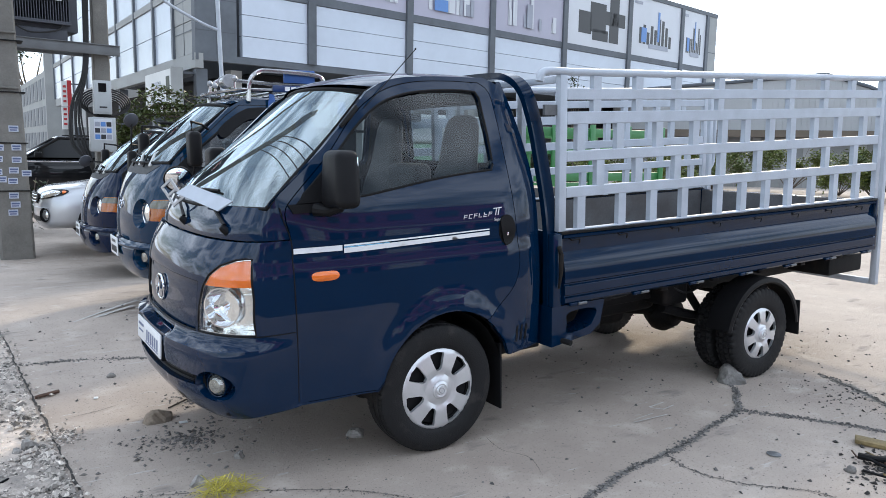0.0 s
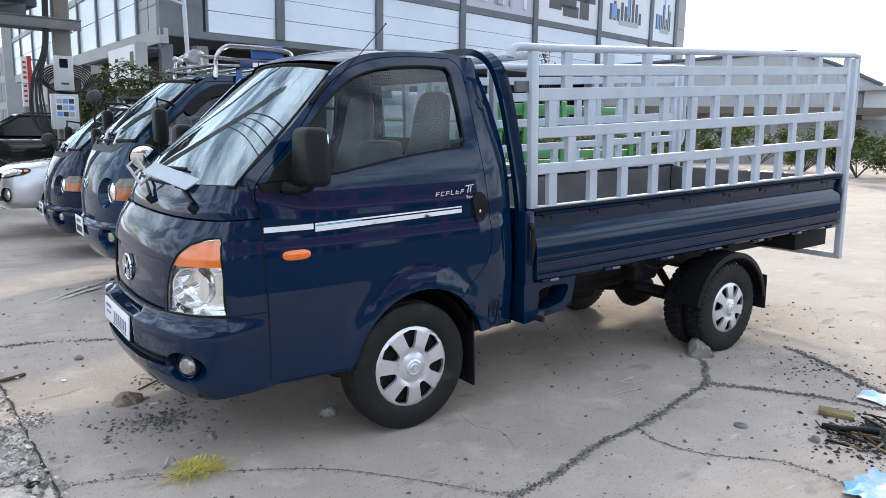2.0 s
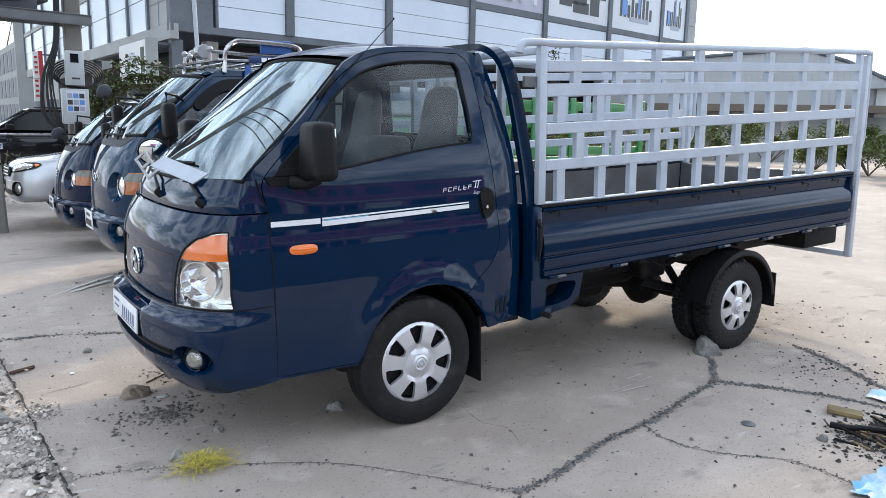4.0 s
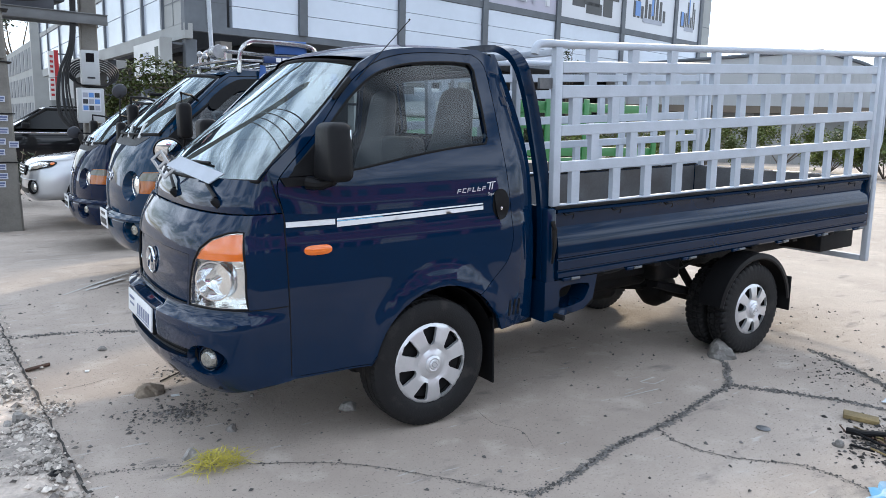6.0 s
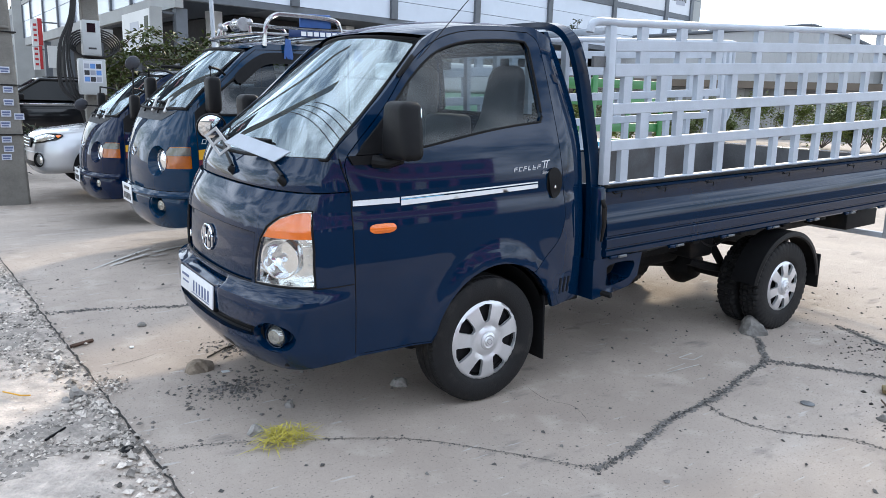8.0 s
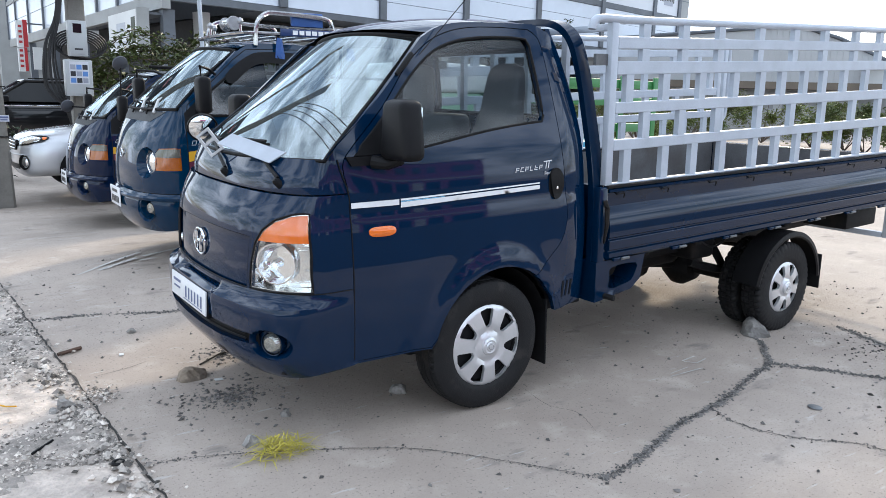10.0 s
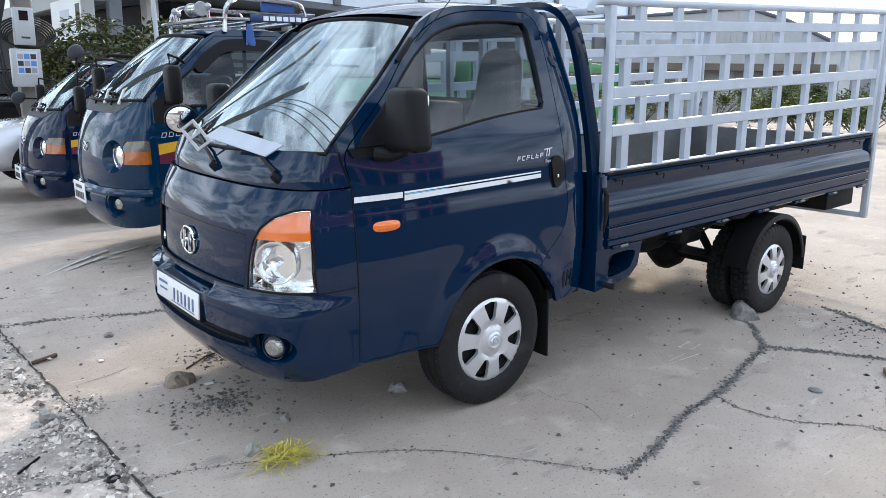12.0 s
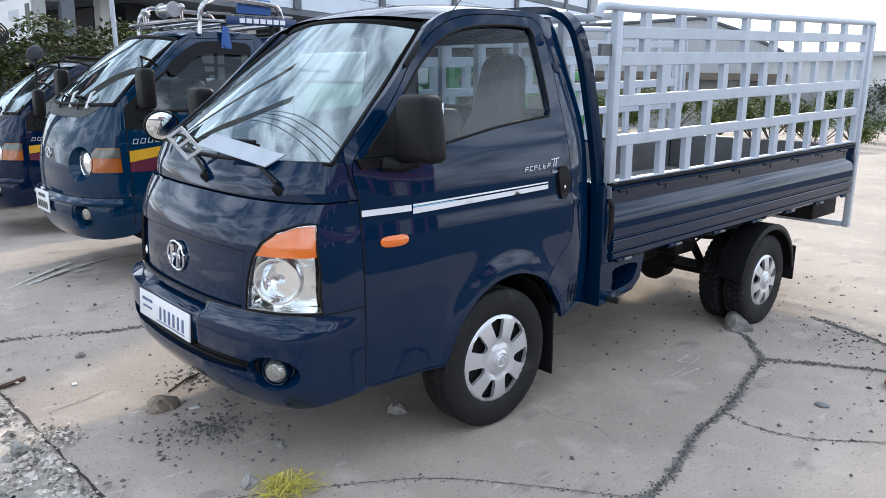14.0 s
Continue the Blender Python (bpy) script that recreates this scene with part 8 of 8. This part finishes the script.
def scatter(name, spots, label, mat, seed, lift=0.0):
    """Many small crumbs in one mesh."""
    rnd = random.Random(seed)
    verts, faces = [], []
    for x, y, r in spots:
        o = len(verts)
        z = height(x, y) + r * 0.25 + lift
        for dx, dy, dz in ((1, 0, 0), (0, 1, 0), (-1, 0, 0), (0, -1, 0), (0, 0, 0.7), (0, 0, -0.5)):
            verts.append((x + r * (dx + rnd.uniform(-0.4, 0.4)), y + r * (dy + rnd.uniform(-0.4, 0.4)), z + r * (dz + rnd.uniform(-0.2, 0.2))))
        for a, b in ((0, 1), (1, 2), (2, 3), (3, 0)):
            faces += [(o + a, o + b, o + 4), (o + b, o + a, o + 5)]
    me = bpy.data.meshes.new(name)
    me.from_pydata(verts, [], faces)
    me.materials.append(mat)
    return tagged(new(name, me), label, "gravel", kind="stuff")


rnd = random.Random(77)
sp = []
for _ in range(3200):
    x, y = rnd.uniform(-1.6, 4.5), rnd.uniform(-2.9, 3.5)
    sp.append((x, y, 0.002 + 0.013 * rnd.random() ** 5))
for _ in range(1100):
    a, q = rnd.uniform(0, 6.28), rnd.gauss(0, 0.21)
    sp.append((-1.02 + q * math.cos(a), -0.02 + q * math.sin(a) * 0.7, 0.002 + 0.011 * rnd.random() ** 4))
for _ in range(350):
    sp.append((-0.80 + rnd.gauss(0, 0.10), 0.62 + rnd.gauss(0, 0.09), 0.003 + 0.009 * rnd.random() ** 3))
for pth, w in CRACKS[:5] + CRACKS[7:8]:
    for x, y in curve(pth, 12):
        for _ in range(26 if w > 0.017 else 12):
            q = rnd.gauss(0, 1) * max(w, 0.012) * (0.5 + noise.noise(Vector((x * 3, y * 3, 4.0))))
            sp.append((x + q + rnd.gauss(0, 0.01), y + q + rnd.gauss(0, 0.01), 0.001 + (0.010 if w > 0.017 else 0.006) * rnd.random() ** 4))
scatter("gravel_crumbs", sp, "scattered grey concrete crumbs on the lot", CRUMBS, 5)
sp = []
for _ in range(52000):
    y = rnd.uniform(-1.7, 3.6)
    x = slab_edge(y) - 0.02 - 1.5 * rnd.random() ** 1.25
    if broken(x, y) > 0.04 + rnd.random() * 0.85:
        sp.append((x, y, 0.0025 + 0.0105 * rnd.random() ** 4.5))
for _ in range(420):
    y = rnd.uniform(-3.0, 1.2)
    sp.append((slab_edge(y) - 0.05 - 0.12 * rnd.random(), y, 0.006 + 0.022 * rnd.random() ** 3))
for _ in range(110):
    y = rnd.uniform(-0.52, 0.12)
    sp.append((slab_edge(y) - 0.03 - 0.075 * rnd.random(), y, 0.009 + 0.016 * rnd.random() ** 2))
for _ in range(260):
    sp.append((-1.58 + rnd.gauss(0, 0.045), 0.33 + rnd.gauss(0, 0.07), 0.003 + 0.008 * rnd.random() ** 2))
for _ in range(1500):
    y = rnd.uniform(-3.0, 3.0)
    sp.append((slab_edge(y) - 0.02 + rnd.gauss(0, 0.05) - 0.25 * rnd.random() ** 3, y, 0.003 + 0.014 * rnd.random() ** 4))
scatter("gravel", sp, "loose grey gravel on the broken strip", CHIPS, 6, 0.012)
sp = [(1.92 + rnd.gauss(0, 0.16), -2.20 + rnd.gauss(0, 0.12), 0.003 + 0.016 * rnd.random() ** 3) for _ in range(1500)]
sp += [(2.75 + rnd.gauss(0, 0.2), -1.5 + rnd.gauss(0, 0.28), 0.003 + 0.010 * rnd.random() ** 3) for _ in range(260)]
scatter("debris", sp, "dark crumbs of soil and debris among the litter", DIRT, 8)

# straw
bm = bmesh.new()
rnd = random.Random(9)
for _ in range(210):
    a, q = rnd.uniform(0, 6.28), rnd.random() ** 0.8
    x, y = -1.05 + 0.13 * q * math.cos(a), -0.70 + 0.10 * q * math.sin(a)
    d = Vector((rnd.gauss(0, 1), rnd.gauss(0, 1), 0)).normalized() * rnd.uniform(0.05, 0.13)
    h0, h1 = rnd.uniform(0.0, 0.03), rnd.uniform(0.005, 0.04) * (1.1 - q)
    p0 = Vector((x, y, 0.006 + h0))
    m_ = p0 + d * 0.5 + Vector((0, 0, h1))
    e = p0 + d + Vector((0, 0, h1 * 0.4))
    n = Vector((-d.y, d.x, 0)).normalized() * rnd.uniform(0.0014, 0.0028)
    v = [bm.verts.new(p) for p in (p0 - n, p0 + n, m_ + n, m_ - n, e)]
    bm.faces.new((v[0], v[1], v[2], v[3]))
    bm.faces.new((v[3], v[2], v[4]))
tagged(finish("straw", bm, DRY_GRASS, smooth=False), "clump of yellow-green straw on the concrete", "straw", kind="stuff")


def stick(pts, r, mat, label, name="stick"):
    return tagged(finish(name, tube([(x, y, height(x, y) + z) for x, y, z in pts], r, 6), mat), label, "stick", group="litter")


stick([(-1.66, 1.06, 0.012), (-1.60, 1.075, 0.016), (-1.53, 1.12, 0.012)], 0.012, RUST, "short dark red stick on the slab's edge")
stick([(-1.02, 0.50, 0.008), (-0.88, 0.60, 0.012), (-0.72, 0.66, 0.01)], 0.005, PLASTIC, "thin black rod on the concrete")
stick([(-1.94, -0.21, 0.022), (-1.85, -0.12, 0.022)], 0.006, PLASTIC, "short dark stick on the gravel")
stick([(-2.05, 0.45, 0.03), (-1.98, 0.36, 0.028), (-1.94, 0.34, 0.028)], 0.004, YELLOW, "thin yellow twig on the gravel")
rn2 = random.Random(3)
for k in range(34):
    x, y, a = 1.85 + rn2.gauss(0, 0.16), -2.22 + rn2.gauss(0, 0.14), rn2.uniform(0, 3.1)
    l = rn2.uniform(0.05, 0.14)
    stick([(x, y, 0.01 + 0.02 * rn2.random()), (x + l * math.cos(a), y + l * math.sin(a), 0.012 + 0.03 * rn2.random())], rn2.uniform(0.003, 0.007), (WOOD, RUST, PLASTIC)[k % 3], "splinter of weathered wood in the litter", "splinter")
plank = tagged(finish("plank", box(-0.085, 0.085, -0.045, 0.045, 0.0, 0.022, 0.003), WOOD), "short weathered yellow-brown plank on the ground", "plank")
plank.matrix_world = pose(2.06, -1.91, 0.004, 0, 3, -62)
elbow = tagged(finish("pipe_elbow", tube(curve([(1.78, -1.98, 0.03), (1.80, -2.05, 0.035), (1.86, -2.10, 0.035), (1.95, -2.18, 0.03)], 5), [0.017] * 16, 10), PLASTIC), "black plastic pipe elbow among litter", "pipe")
bm = bmesh.new()
grid = [[bm.verts.new((1.17 + 0.028 * i + 0.010 * math.sin(j * 1.7), -2.55 + 0.023 * j + 0.010 * math.sin(i * 1.3), 0.006 + 0.034 * abs(noise.noise(Vector((i * 0.42, j * 0.42, 2)))) + (0.012 if i in (0, 12) or j in (0, 8) else 0.0))) for i in range(13)] for j in range(9)]
for p, q in zip(grid, grid[1:]):
    for i in range(12):
        if not (i > 9 and p is grid[0]) and not (i < 2 and p is grid[-2]):
            bm.faces.new((p[i], p[i + 1], q[i + 1], q[i]))
BAG = material("blue_white_plastic", (0.44, 0.50, 0.55), 0.35, 0.0, 0.10, 14.0, bump=0.3, bump_scale=40, second=(0.16, 0.42, 0.60), blotch=0.50)
tagged(finish("plastic_bag", bm, BAG), "crumpled white and blue plastic bag", "bag")
bm = bmesh.new()
grid = [[bm.verts.new((2.42 + 0.04 * i, -2.0 + 0.04 * j, 0.006 + 0.04 * abs(noise.noise(Vector((i * 0.6, j * 0.6, 7)))))) for i in range(6)] for j in range(5)]
for p, q in zip(grid, grid[1:]):
    for i in range(5):
        bm.faces.new((p[i], p[i + 1], q[i + 1], q[i]))
tagged(finish("plastic_bag", bm, BAG), "crumpled white plastic bag in the litter", "bag")
for k, (x, y, w) in enumerate(((-1.0, 0.24, 0.022), (-0.72, 0.40, 0.026), (-1.35, 0.9, 0.02))):
    b = box(-w, w, -w * 0.6, w * 0.6, 0, 0.004, 0.001)
    o = tagged(finish("paper_scrap", b, SHOP_WHITE), "small flat scrap of litter on the concrete", "litter", group="litter")
    o.matrix_world = pose(x, y, height(x, y) + 0.003, 2, 3, 40 * k)
disc = tagged(finish("metal_disc", lathe([(0.0, 0.006), (0.030, 0.006), (0.036, 0.003), (0.036, 0.0)], 24, "z"), STRAP_GREY), "small dull metal disc lying flat on the concrete", "disc", group="litter")
disc.matrix_world = pose(1.48, -1.71, height(1.48, -1.71) + 0.003, 1, 2, 0)
ring = tagged(finish("rubber_ring", tube([(-1.66 + 0.02 * math.cos(a), -0.475 + 0.02 * math.sin(a), 0.022) for a in [2 * math.pi * i / 16 for i in range(16)]], 0.008, 6, closed=True), RUBBER), "small black rubber ring near the slab edge", "ring")

# sun streaks by the old truck painted on as pale strips, then chalk marks
PALE_STREAK = material("pale_sun_and_chalk", (0.62, 0.60, 0.56), 0.8, 0.0, 0.2, 12.0, second=(0.42, 0.39, 0.35), blotch=0.45)
for a, b, w in (((-1.24, 2.96), (-0.65, 3.415), 0.022), ((-1.07, 2.985), (-0.72, 3.20), 0.028), ((-0.66, 3.235), (-0.31, 3.44), 0.026), ((-0.72, 3.09), (-0.57, 3.118), 0.02), ((1.18, -1.03), (1.46, -1.04), 0.006), ((1.22, -1.0), (1.40, -0.985), 0.004), ((1.46, -0.90), (1.60, -0.885), 0.007), ((1.50, -0.97), (1.62, -0.95), 0.006), ((1.46, -0.91), (1.51, -0.975), 0.006)):
    d = Vector((b[0] - a[0], b[1] - a[1])).normalized()
    bm = bmesh.new()
    rows = []
    for k in range(13):
        x, y = a[0] + (b[0] - a[0]) * k / 12, a[1] + (b[1] - a[1]) * k / 12
        q = w * (0.75 + 0.5 * noise.noise(Vector((k * 0.9, w * 300, 0))))
        rows.append([bm.verts.new((x - d.y * s2 * q, y + d.x * s2 * q, height(x - d.y * s2 * q, y + d.x * s2 * q) + 0.006)) for s2 in (-1, 1)])
    for p, q in zip(rows, rows[1:]):
        bm.faces.new((p[0], p[1], q[1], q[0]))
    tagged(finish("paint_mark", bm, PALE_STREAK, smooth=False), "pale streak painted on the concrete, for sunlight and chalk", "marking", kind="structure")
